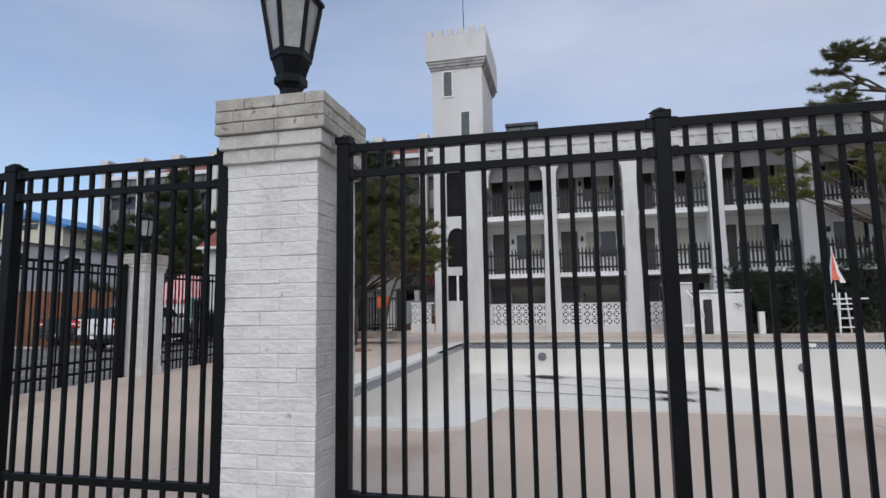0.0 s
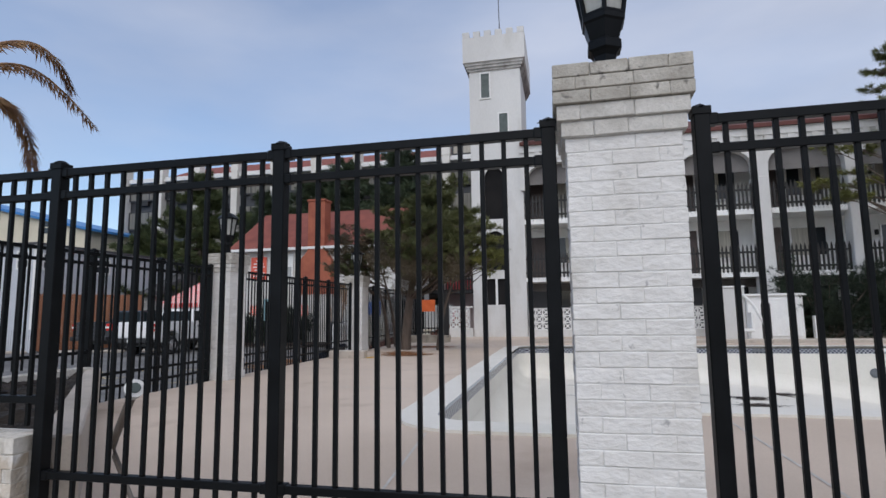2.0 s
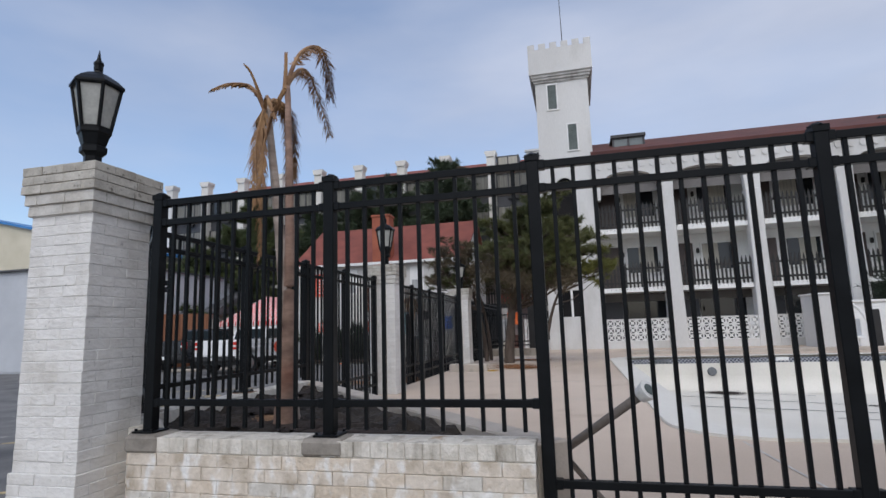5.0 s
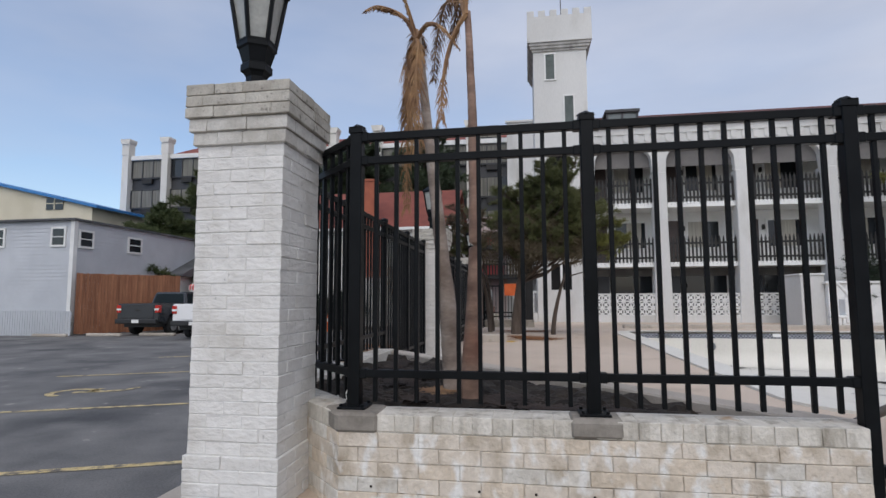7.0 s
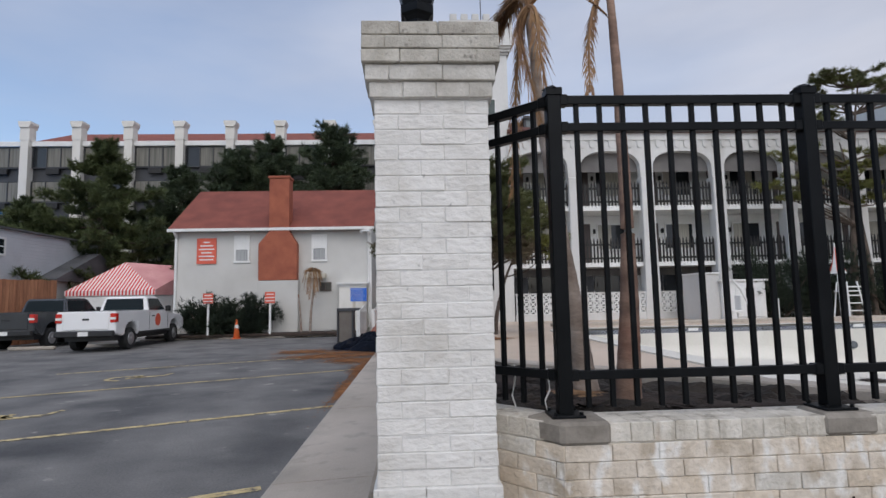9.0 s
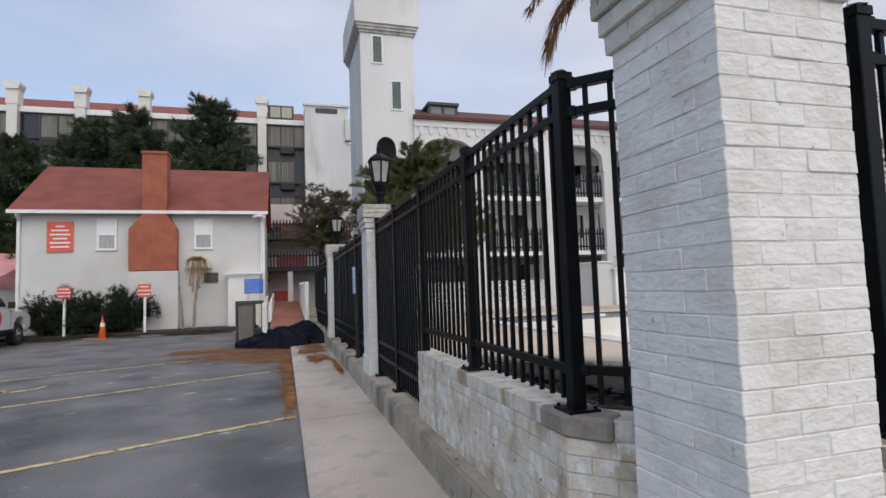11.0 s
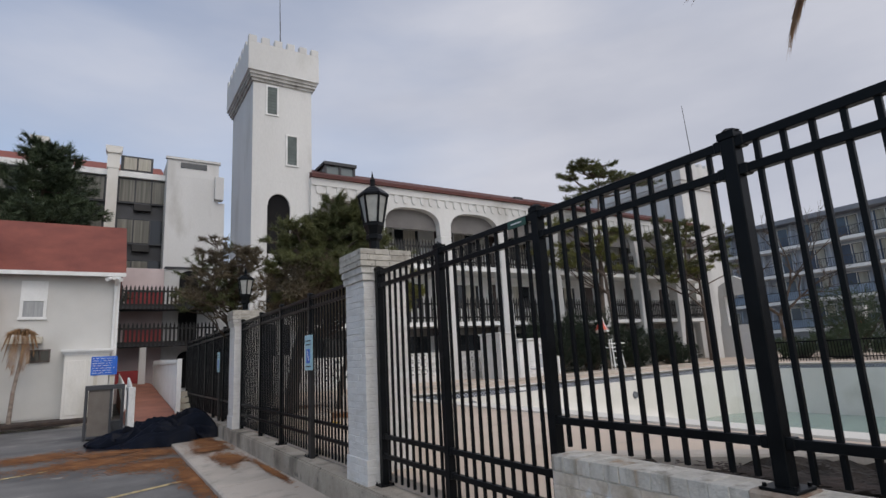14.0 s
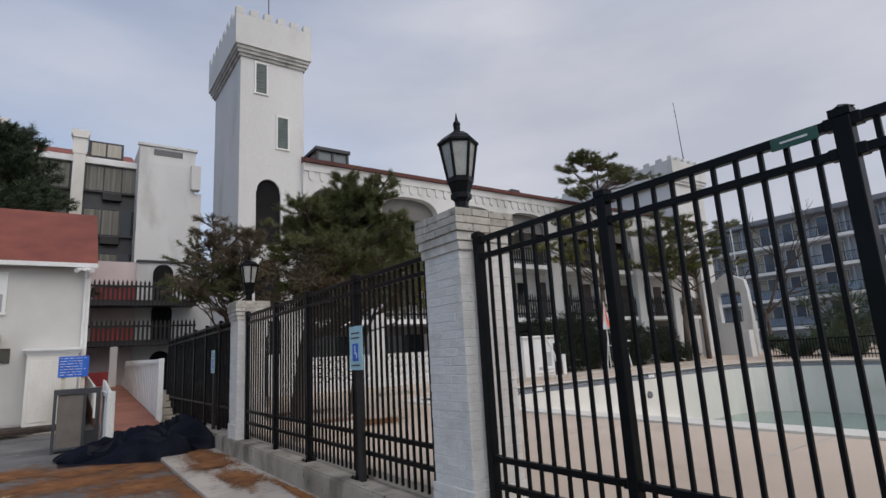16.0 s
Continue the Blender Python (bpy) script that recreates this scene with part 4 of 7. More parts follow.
for x0, x1, z0, z1 in ((-16.72, -15.97, 3.58, 4.92), (-12.97, -12.22, 3.58, 4.92)):
    w = part("window", bx(x0 + 0.07, x1 - 0.07, HY - 0.03, HY + 0.01, z0 + 0.07, z1 - 0.07), M_DARKGLASS, house, "white framed sash window")
    bm = bmesh.new()
    for a, b, c, e in ((x0, x1, z1 - 0.09, z1), (x0 - 0.03, x1 + 0.03, z0, z0 + 0.09), (x0, x0 + 0.09, z0 + 0.09, z1 - 0.09), (x1 - 0.09, x1, z0 + 0.09, z1 - 0.09), (x0 + 0.09, x1 - 0.09, (z0 + z1) / 2 - 0.03, (z0 + z1) / 2 + 0.03)):
        box(bm, a, b, HY - 0.07, HY, c, e)
    part("window_frame", bm, M_WHITE, w)
    part("blind", bx(x0 + 0.09, x1 - 0.09, HY - 0.045, HY - 0.032, (z0 + z1) / 2, z1 - 0.09), M_WHITE, w, "half-drawn white blind")
    part("lace_curtain", bx(x0 + 0.09, x1 - 0.09, HY - 0.045, HY - 0.032, z0 + 0.09, (z0 + z1) / 2 - 0.03), M_LACE, w)

# small things on and by the house
M_PANEL_RED = mat("orange_red_sign_paint", (0.62, 0.09, 0.05), (0.72, 0.13, 0.075), 4, 0.5, bump=0.02)
M_BLUE = mat("blue_sign_paint", (0.015, 0.10, 0.50), (0.02, 0.15, 0.62), 4, 0.4, bump=0.02)
M_LIGHTBLUE = mat("pale_blue_sign_paint", (0.35, 0.58, 0.66), (0.42, 0.66, 0.72), 6, 0.4, bump=0.02)
M_TRIM = mat("beige_trim_paint", (0.50, 0.46, 0.38), (0.58, 0.54, 0.45), 3, 0.7)
M_DEADPALM = mat("dry_palm_frond", (0.17, 0.085, 0.042), (0.36, 0.215, 0.10), 6, 0.8, bump=0.3, fine=20, grain=0.4)
M_PALMBARK = mat("ringed_pale_palm_bark", (0.17, 0.125, 0.098), (0.40, 0.335, 0.285), 3.0, 0.8, bump=0.6, fine=22, stretch=(1, 1, 2.2), grain=0.35, stain=(0.24, 0.12, 0.08), stain_scale=1.1, stain_at=(0.55, 0.72))
M_REDBARK = mat("ringed_reddish_palm_bark", (0.14, 0.083, 0.06), (0.34, 0.225, 0.17), 3.0, 0.8, bump=0.6, fine=22, stretch=(1, 1, 2.2), grain=0.35, stain=(0.20, 0.075, 0.045), stain_scale=1.1, stain_at=(0.48, 0.66))
M_BRICKRED = mat("red_brick_paving", (0.22, 0.085, 0.055), (0.34, 0.14, 0.09), 1.2, 0.85, bump=0.4, fine=18)
M_NEEDLE = mat("rust_pine_litter", (0.17, 0.062, 0.020), (0.34, 0.15, 0.052), 4, 0.95, bump=0.8, fine=45, grain=0.5)
M_YELLOWLEAF = mat("yellow_fallen_leaf", (0.52, 0.30, 0.03), (0.70, 0.45, 0.06), 8, 0.8, bump=0.2)
M_MULCH = mat("dark_mulch", (0.020, 0.014, 0.011), (0.055, 0.038, 0.030), 5, 0.95, bump=1.0, fine=25, grain=0.5)
M_YELLOW = mat("worn_yellow_line_paint", (0.46, 0.35, 0.16), (0.60, 0.49, 0.27), 6, 0.8, bump=0.2, grain=0.35, stain=(0.12, 0.11, 0.095), stain_scale=9, stain_at=(0.50, 0.64))
M_TARP = mat("crumpled_black_tarpaulin", (0.0025, 0.0035, 0.008), (0.006, 0.008, 0.016), 3, 0.5, bump=1.0, fine=9, spec=0.12)
M_CAN = mat("taupe_plastic", (0.13, 0.11, 0.095), (0.17, 0.15, 0.13), 3, 0.6, bump=0.1)
M_ORANGE = mat("orange_plastic", (0.70, 0.13, 0.03), (0.80, 0.18, 0.05), 4, 0.5)
M_FENCEWOOD = mat("reddish_fence_boards", (0.19, 0.075, 0.038), (0.33, 0.15, 0.08), 2.5, 0.8, bump=0.4, fine=20, vary=0.25, stretch=(3, 3, 0.3))
M_GREYSIDE = mat("blue_grey_siding", (0.46, 0.48, 0.51), (0.55, 0.57, 0.60), 0.7, 0.65, bump=0.06)
M_BEIGE = mat("cream_stucco", (0.58, 0.53, 0.40), (0.68, 0.63, 0.50), 0.6, 0.8, bump=0.2)
M_SHINGLE = mat("grey_shingles", (0.06, 0.062, 0.068), (0.11, 0.112, 0.118), 1.5, 0.85, bump=0.4, fine=20)
M_BLUEMETAL = mat("blue_metal_roof_edge", (0.03, 0.16, 0.42), (0.05, 0.22, 0.52), 2, 0.4)
M_PINK = mat("faded_pink_stucco", (0.58, 0.47, 0.455), (0.68, 0.57, 0.55), 0.9, 0.8, bump=0.2)
M_REDPAINT = mat("dull_red_paint", (0.30, 0.03, 0.035), (0.40, 0.05, 0.05), 2, 0.6)

sign = part("wall_sign", bx(-18.5, -17.57, HY - 0.07, HY - 0.025, 3.55, 4.80), M_PANEL_RED, house, "orange-red wall sign with white lettering bars")
bm = bmesh.new()
for i, w in enumerate((0.30, 0.62, 0.72, 0.50, 0.72, 0.66)):
    z = 4.60 - i * 0.17
    box(bm, -18.03 - w / 2, -18.03 + w / 2, HY - 0.078, HY - 0.07, z - 0.030, z + 0.030)
part("lettering", bm, M_WHITE, sign)
bw = part("basement_window", bx(-12.55, -12.03, HY - 0.03, HY, 2.14, 2.52), M_DARKGLASS, house, "small dark two-pane window")
bm = bmesh.new()
for a, b, c, e in ((-12.58, -12.00, 2.50, 2.55), (-12.58, -12.00, 2.11, 2.16), (-12.58, -12.54, 2.16, 2.50), (-12.04, -12.00, 2.16, 2.50), (-12.31, -12.27, 2.16, 2.50)):
    box(bm, a, b, HY - 0.05, HY - 0.005, c, e)
part("window_frame", bm, M_DOOR, bw)
bm = bmesh.new()
box(bm, -11.55, -10.25, HY - 0.6, HY, 0.2, 2.30)
mc = part("meter_closet", bm, M_CREAM, house, "cream boxed-in meter closet")
for a, b in ((-11.47, -10.94), (-10.86, -10.33)):
    part("door_panel", bx(a, b, HY - 0.615, HY - 0.602, 0.30, 2.12, 0.006), M_CREAM, mc)
bm = bmesh.new()
for g, za, zb in ((0.03, 2.30, 2.36), (0.07, 2.36, 2.42), (0.12, 2.42, 2.50)):
    box(bm, -11.55 - g, -10.25 + g, HY - 0.6 - g, HY, za, zb)
part("closet_cornice", bm, M_WHITE, mc)
bm = bmesh.new()
box(bm, -13.25, -12.25, HY - 0.30, HY, 2.75, 2.98)
part("flower_box", bm, M_TRIM, house)
bm = bmesh.new()
for x in (-10.35, -10.15):
    cyl(bm, (x, HY - 0.5, 5.02), (x + (0.12 if x > -10.2 else -0.12), HY - 0.72, 4.94), 0.05, 0.075, 8)
box(bm, -10.32, -10.16, HY - 0.5, HY - 0.35, 4.98, 5.08)
part("floodlight", bm, M_WHITE, house, "white twin floodlight under the eave")
bm = bmesh.new()
box(bm, -20.2, -10.4, 25.55, 26.95, -0.05, 0.20)
bevel(bm, 0.06)
solo("mulch_bed", bm, M_MULCH, "dark mulch bed along the house", "mulch bed", kind="structure")
solo("kerb_house", bx(-20.3, -10.3, 25.36, 25.53, -0.05, 0.07, 0.02), M_CONC, "pale concrete kerb at the mulch bed", "kerb", kind="structure")


def small_sign(x, y, w, h, zb, zt, mt, label, nbars):
    s = thing("post_sign", (x, y, 0), label, "sign")
    part("post", bx(x - 0.045, x + 0.045, y, y + 0.09, 0.0, zt, 0.006), M_WHITE, s)
    p = part("panel", bx(x - w / 2, x + w / 2, y - 0.03, y - 0.002, zb, zt, 0.004), mt, s)
    bm = bmesh.new()
    for i in range(nbars):
        z = zt - (zt - zb) * (i + 0.7) / (nbars + 0.4)
        ww = w * (0.36 + 0.07 * ((i * 5) % 3))
        box(bm, x - ww, x + ww, y - 0.036, y - 0.03, z - 0.02, z + 0.02)
    part("lettering", bm, M_WHITE, p)
    return s


small_sign(-17.4, 25.58, 0.46, 0.46, 1.62, 2.08, M_PANEL_RED, "red and white notice on a white wooden post", 3)
small_sign(-14.6, 25.58, 0.46, 0.50, 1.58, 2.10, M_PANEL_RED, "red and white notice on a white wooden post", 3)

bs = thing("notice_board", (-10.38, 24.2, 0), "blue notice board with white writing bars on posts", "sign")
for x in (-10.6, -10.15):
    part("post", bx(x - 0.05, x + 0.05, 24.22, 24.32, 0, 1.7), M_TRIM, bs)
pn = part("panel", bx(-10.74, -10.03, 24.17, 24.21, 1.58, 2.16, 0.005), M_BLUE, bs)
bm = bmesh.new()
for i in range(7):
    x0_ = -10.70
    for k in range(5):
        w = 0.05 + 0.035 * ((i * 7 + k * 5) % 4)
        if x0_ + w > -10.07:
            break
        z = 2.10 - i * 0.075
        box(bm, x0_, x0_ + w, 24.163, 24.17, z - 0.007, z + 0.007)
        x0_ += w + 0.035
part("lettering", bm, M_WHITE, pn)

tc = thing("traffic_cone", (-16.0, 25.3, 0), "orange traffic cone with white collar", "cone")
part("base", bx(-16.19, -15.81, 25.11, 25.49, 0.0, 0.04, 0.01), M_ORANGE, tc)
bm = bmesh.new()
cyl(bm, (-16, 25.3, 0.04), (-16, 25.3, 0.90), 0.15, 0.03, 14)
part("cone", bm, M_ORANGE, tc, smooth=True)
bm = bmesh.new()
cyl(bm, (-16, 25.3, 0.48), (-16, 25.3, 0.64), 0.096, 0.076, 14)
part("collar", bm, M_WHITE, tc, "white reflective collar")

bn = thing("litter_bin", (-10.3, 20.4, 0), "taupe panelled litter bin with dark frame", "bin")
part("panel", bx(-10.68, -10.20, 20.2, 20.7, 0.10, 1.22, 0.01), M_CAN, bn)
bm = bmesh.new()
for x in (-10.73, -10.19, -9.93):
    box(bm, x - 0.03, x + 0.03, 20.17, 20.74, 0.0, 1.28)
box(bm, -10.76, -9.90, 20.16, 20.75, 1.22, 1.33)
box(bm, -10.20, -9.93, 20.3, 20.7, 0.0, 0.42)
part("frame", bm, M_DARKBAND, bn)

# ramp of brick paving with white board walls
bm = bmesh.new()
prism(bm, [(18.6, -0.05), (18.6, 0.04), (23.0, 0.35), (33.0, 1.05), (36.5, 1.05), (36.5, -0.05)], "x", -9.75, -8.45)
solo("ramp", bm, M_BRICKRED, "red brick paved ramp up to the building", "ramp", kind="structure")


def board_wall(name, x, y0, y1, zf, top0, top1, label):
    s = thing(name, (x, (y0 + y1) / 2, 0), label, "fence")
    n = int((y1 - y0) / 0.22)
    for i in range(n):
        y = y0 + (y1 - y0) * i / n
        t = top0 + (top1 - top0) * i / n
        f = zf(y)
        part("board", bx(x - 0.02 + 0.012 * (i % 2), x + 0.02 + 0.012 * (i % 2), y + 0.004, y + (y1 - y0) / n - 0.004, f, t, 0.004), M_WHITE, s)
    part("post", bx(x - 0.07, x + 0.07, y0 - 0.14, y0, zf(y0) - 0.05, top0 + 0.02, 0.01), M_WHITE, s)
    part("top_rail", bx(x - 0.05, x + 0.05, y0, y1, min(top0, top1) - 0.10, min(top0, top1) - 0.02), M_WHITE, s)
    return s


def ramp_z(y):
    return 0.02 + max(0, (y - 18.6) * 0.07)


board_wall("board_wall", -8.40, 22.6, 33.0, ramp_z, 1.93, 2.1, "white board wall beside the ramp")
board_wall("board_gate", -9.80, 18.6, 21.2, lambda y: 0.1, 1.25, 1.5, "short white board fence beside the ramp")
st = thing("wooden_steps", (-8.0, 24.0, 0), "yellowish wooden steps beside the ramp", "steps")
for i in range(4):
    part("tread", bx(-8.34, -7.55, 22.9 + 0.32 * i, 23.2 + 0.32 * i, 0.18 * i + 0.2, 0.18 * i + 0.36, 0.01), M_TRIM, st)
part("post", bx(-9.0, -8.72, 33.2, 33.5, 0.9, 2.75), M_STUCCO, board_wall("board_rail", -9.78, 24.6, 33.0, ramp_z, 1.2, 1.6, "low white board rail on the ramp"))

# stair block with red balcony panels
sb = thing("stair_block", (-7.4, 39, 0), "white stair block with red balcony panels and dark arches", "building")
part("wall", bx(-14.0, -3.8, 38.6, 39.0, 0, 7.45), M_PINK, sb)
part("upper_block", bx(-7.62, -4.5, 41.0, 47.0, 7.7, 15.2), M_STUCCO, sb)
part("side_block", bx(-4.502, -4.08, 41.05, 47.0, 7.7, 12.45), M_STUCCO, sb)
part("white_wall", bx(-7.7, -3.9, 38.4, 38.62, 0, 7.45), M_STUCCO, sb)
# thin charcoal strip drawn as the shadow line under the overhanging block
part("soffit", bx(-7.70, -4.0, 38.30, 41.2, 7.45, 7.56), M_DARKBAND, sb)
part("slot", bx(-6.85, -5.25, 40.97, 41.02, 14.62, 15.0), M_DARKGLASS, sb, "dark slot opening")
part("corner_pier", bx(-4.75, -4.2, 40.7, 41.3, 12.6, 14.2, 0.03), M_STUCCO, sb)
part("parapet_cap", bx(-7.72, -4.4, 40.9, 41.2, 15.15, 15.3), M_STUCCO, sb)
for i in range(28):
    part("brick_band", bx(-7.55, -4.95, 40.992, 41.0, 8.06 + i * 0.22, 8.265 + i * 0.22), M_STUCCO, sb)
for z in (2.95, 5.0 - 0.02):
    zz = 2.95 if z < 3 else 4.98
    part("balcony_slab", bx(-14.0, -4.9, 37.0, 38.6, zz, zz + 0.18), M_DARKBAND, sb)
    for i in range(44):
        x = -13.6 + i * 0.2
        bm = bmesh.new()
        prism(bm, [(x - 0.05, zz - 0.05), (x + 0.05, zz - 0.05), (x + 0.05, zz + 1.12), (x, zz + 1.28), (x - 0.05, zz + 1.12)], "y", 36.95, 37.0)
        part("picket", bm, M_DARKWOOD, sb)
    part("rail", bx(-13.8, -4.9, 37.0, 37.05, zz + 0.9, zz + 1.0), M_DARKWOOD, sb)
    part("rail", bx(-13.8, -4.9, 37.0, 37.05, zz + 0.15, zz + 0.25), M_DARKWOOD, sb)
    part("red_panel", bx(-9.6, -7.75, 37.06, 37.1, zz + 0.2, zz + 0.95), M_REDPAINT, sb, "dull red balcony panel")
for zb in (0.6, 3.2, 5.3):
    # solid arch shape, its near-black paint stands for interior shade
    bm = bmesh.new()
    prism(bm, [(-6.9, zb), (-5.9, zb), (-5.9, zb + 1.55)] + [(-6.4 + 0.5 * math.cos(math.pi * k / 10), zb + 1.55 + 0.5 * math.sin(math.pi * k / 10)) for k in range(1, 10)] + [(-6.9, zb + 1.55)], "y", 38.33, 38.42)
    part("arch", bm, M_VOID, sb, "near-black arch panel standing in for an unlit opening")
part("red_wall", bx(-9.9, -8.8, 36.6, 36.8, 0.9, 1.7), M_REDPAINT, sb)
# rooftop boxes of the wing
rb = thing("roof_box", (-9.2, 43, 14.5), "dark framed rooftop lantern box with pale panels", "dormer")
part("frame", bx(-10.2, -8.35, 42.6, 44.2, 14.45, 15.55), M_DARKBAND, rb)
for x0 in (-10.02, -9.2):
    part("pane", bx(x0, x0 + 0.72, 42.55, 42.6, 14.62, 15.42), M_CURTAIN, rb)

# ---------------------------------------------------------------- tarpaulin heap
bm = bmesh.new()
NX, NY = 150, 110
vv = []
for i in range(NX + 1):
    row = []
    for j in range(NY + 1):
        u, v = i / NX * 2 - 1, j / NY * 2 - 1
        x = -9.3 + u * 1.20 + 0.20 * noise.noise((u * 2.4, v * 2.4, 3))
        y = 17.4 + v * 0.8 - u * 0.75 + 0.20 * noise.noise((u * 2.4, v * 2.4, 9))
        e = max(0.0, 1 - (u * u * 0.95 + v * v) ** 1.3)
        rise = 0.10 + 0.36 * max(0.0, min(1.0, (u + 0.7) / 1.2)) + 0.22 * math.exp(-((u - 0.72) / 0.2) ** 2 - ((v + 0.1) / 0.45) ** 2)
        fold = 1 - abs(noise.noise((v * 4.4 - u * 0.6, u * 0.7, 1))) * 3.0
        crease = 1 - abs(noise.noise((v * 8.5 - u * 2.6, u * 2.2 + v, 2))) * 2.6
        z = 0.015 + e ** 0.45 * rise + e ** 0.6 * (0.25 * fold + 0.13 * crease - 0.12)
        row.append(bm.verts.new((x, y, max(z, 0.012))))
    vv.append(row)
for i in range(NX):
    for j in range(NY):
        bm.faces.new((vv[i][j], vv[i + 1][j], vv[i + 1][j + 1], vv[i][j + 1]))
solo("tarpaulin", bm, M_TARP, "crumpled black tarpaulin heaped on the asphalt", "tarpaulin", smooth=True)

# ---------------------------------------------------------------- parking paint and litter
def strip(bm, a, b, w, z=0.006):
    a, b = Vector((*a, z)), Vector((*b, z))
    n = (b - a).normalized().cross(Vector((0, 0, 1))) * w / 2
    k = 14
    for i in range(k):
        p, q = a.lerp(b, i / k), a.lerp(b, (i + 1) / k)
        bm.faces.new([bm.verts.new(c) for c in (p - n, q - n, q + n, p + n)])


bm = bmesh.new()
for a, b in (((-15.0, 2.5), (-9.12, 4.85)), ((-16.0, 5.3), (-9.06, 8.28)), ((-15.6, 9.55), (-9.25, 12.49)), ((-16.0, 13.1), (-10.9, 15.3))):
    strip(bm, a, b, 0.105)
tagged(solo("bay_lines", bm, M_YELLOW, "worn yellow parking bay lines on the asphalt", "road marking", kind="structure"))


def wheelchair_mark(x, y, a):
    bm = bmesh.new()
    pts = [(x + 0.34 * math.cos(t), y + 0.34 * math.sin(t)) for t in [a + i * math.pi / 8 for i in range(12)]]
    for p, q in zip(pts, pts[1:]):
        strip(bm, p, q, 0.13, 0.007)
    c, s = math.cos(a), math.sin(a)
    strip(bm, (x, y), (x + 0.75 * c, y + 0.75 * s), 0.16, 0.007)
    strip(bm, (x + 0.2 * c, y + 0.2 * s), (x + 0.35 * c - 0.35 * s, y + 0.35 * s + 0.35 * c), 0.1, 0.007)
    strip(bm, (x + 0.75 * c, y + 0.75 * s), (x + 0.95 * c - 0.3 * s, y + 0.95 * s + 0.3 * c), 0.09, 0.007)
    solo("wheelchair_marking", bm, M_YELLOW, "worn yellow wheelchair symbol painted on asphalt", "road marking", kind="structure")


wheelchair_mark(-13.95, 8.15, 0.42)
wheelchair_mark(-14.15, 12.35, 0.5)


def litter(cx, cy, rx, ry, z, seed, mt, name, label):
    """A ragged drift of fallen needles, thick in the middle and thinning out."""
    rs = np.random.RandomState(int(seed * 10) + 3)
    n = int(1200 + 7000 * rx * ry)
    r, a = np.abs(rs.normal(0, 0.62, n)), rs.uniform(0, 2 * math.pi, n)
    wob = np.array([0.75 + 0.55 * noise.noise((math.cos(t) * 1.7 + seed, math.sin(t) * 1.7, seed)) for t in a])
    c = np.stack([cx + rx * r * wob * np.cos(a), cy + ry * r * wob * np.sin(a), np.full(n, z + 0.002) + rs.uniform(0, 0.006, n)], 1)
    t = rs.uniform(0, math.pi, n)
    d = np.stack([np.cos(t), np.sin(t), rs.uniform(-0.06, 0.06, n)], 1) * rs.uniform(0.012, 0.034, n)[:, None]
    w = np.stack([-np.sin(t), np.cos(t), np.zeros(n)], 1) * rs.uniform(0.004, 0.011, n)[:, None]
    vs = np.stack([c - d - w, c + d - w, c + d + w, c - d + w], 1).reshape(-1, 3)
    me = bpy.data.meshes.new(name)
    me.from_pydata(vs.tolist(), [], np.arange(n * 4).reshape(-1, 4).tolist())
    me.materials.append(mt)
    tagged(new(name, me), label, "litter", kind="stuff")


for k, (cx, cy, rx, ry) in enumerate(((-10.4, 15.6, 1.3, 0.8), (-9.5, 14.4, 0.9, 0.8), (-9.12, 12.6, 0.20, 1.8), (-9.10, 9.8, 0.13, 1.4), (-11.3, 17.2, 1.0, 0.8), (-9.2, 17.9, 1.1, 0.5), (-9.35, 15.9, 0.5, 0.7), (-10.0, 16.6, 0.9, 0.5))):
    litter(cx, cy, rx, ry, 0.004 + 0.001 * k, k * 3.1, M_NEEDLE, "pine_litter", "rust-brown pine needle litter on the asphalt")
for k, (cx, cy, rx, ry) in enumerate(((-8.5, 13.2, 0.30, 0.9), (-8.45, 15.6, 0.35, 1.5), (-8.24, 11.6, 0.05, 1.0), (-8.6, 14.6, 0.35, 0.5))):
    litter(cx, cy, rx, ry, 0.112 + 0.001 * k, 40 + k * 3.1, M_NEEDLE, "pine_litter", "rust-brown pine needle litter on the footpath")
for k, (cx, cy, rx, ry) in enumerate(((-6.3, 17.5, 1.1, 0.6), (-6.1, 14.3, 0.75, 0.65), (-5.9, 14.2, 0.5, 0.4), (-6.4, 14.9, 0.5, 0.6))):
    litter(cx, cy, rx, ry, DECK + 0.004, 60 + k * 3.1, M_NEEDLE, "pine_litter", "rust-brown pine needle litter on the deck")

for k, (cx, cy, rx, ry) in enumerate(((-17.6, 25.35, 1.6, 0.30), (-15.2, 25.4, 1.3, 0.28), (-13.2, 25.3, 1.3, 0.42), (-11.9, 25.35, 0.9, 0.36))):
    litter(cx, cy, rx, ry, 0.075, 210 + k * 3.1, M_MULCH, "mulch_spill", "dark mulch spilling over the kerb")

litter(-6.68, 13.75, 0.17, 0.22, DECK + 0.012, 91, M_YELLOWLEAF, "leaf_scraps", "bright yellow fallen leaves on the deck")

# parking sign on its own dark post by the fence
ps = thing("parking_sign", (-8.03, 10.600, KERB), "pale blue accessible parking sign on a dark post", "sign")
part("post", bx(-8.02, -7.965, 10.555, 10.645, KERB, 1.86, 0.004), M_DARKWOOD, ps)
pn = part("panel", bx(-8.035, -8.024, 10.450, 10.750, 1.46, 1.91, 0.003), M_LIGHTBLUE, ps)
part("symbol_field", bx(-8.04, -8.035, 10.540, 10.670, 1.55, 1.73), M_BLUE, pn)
bm = bmesh.new()
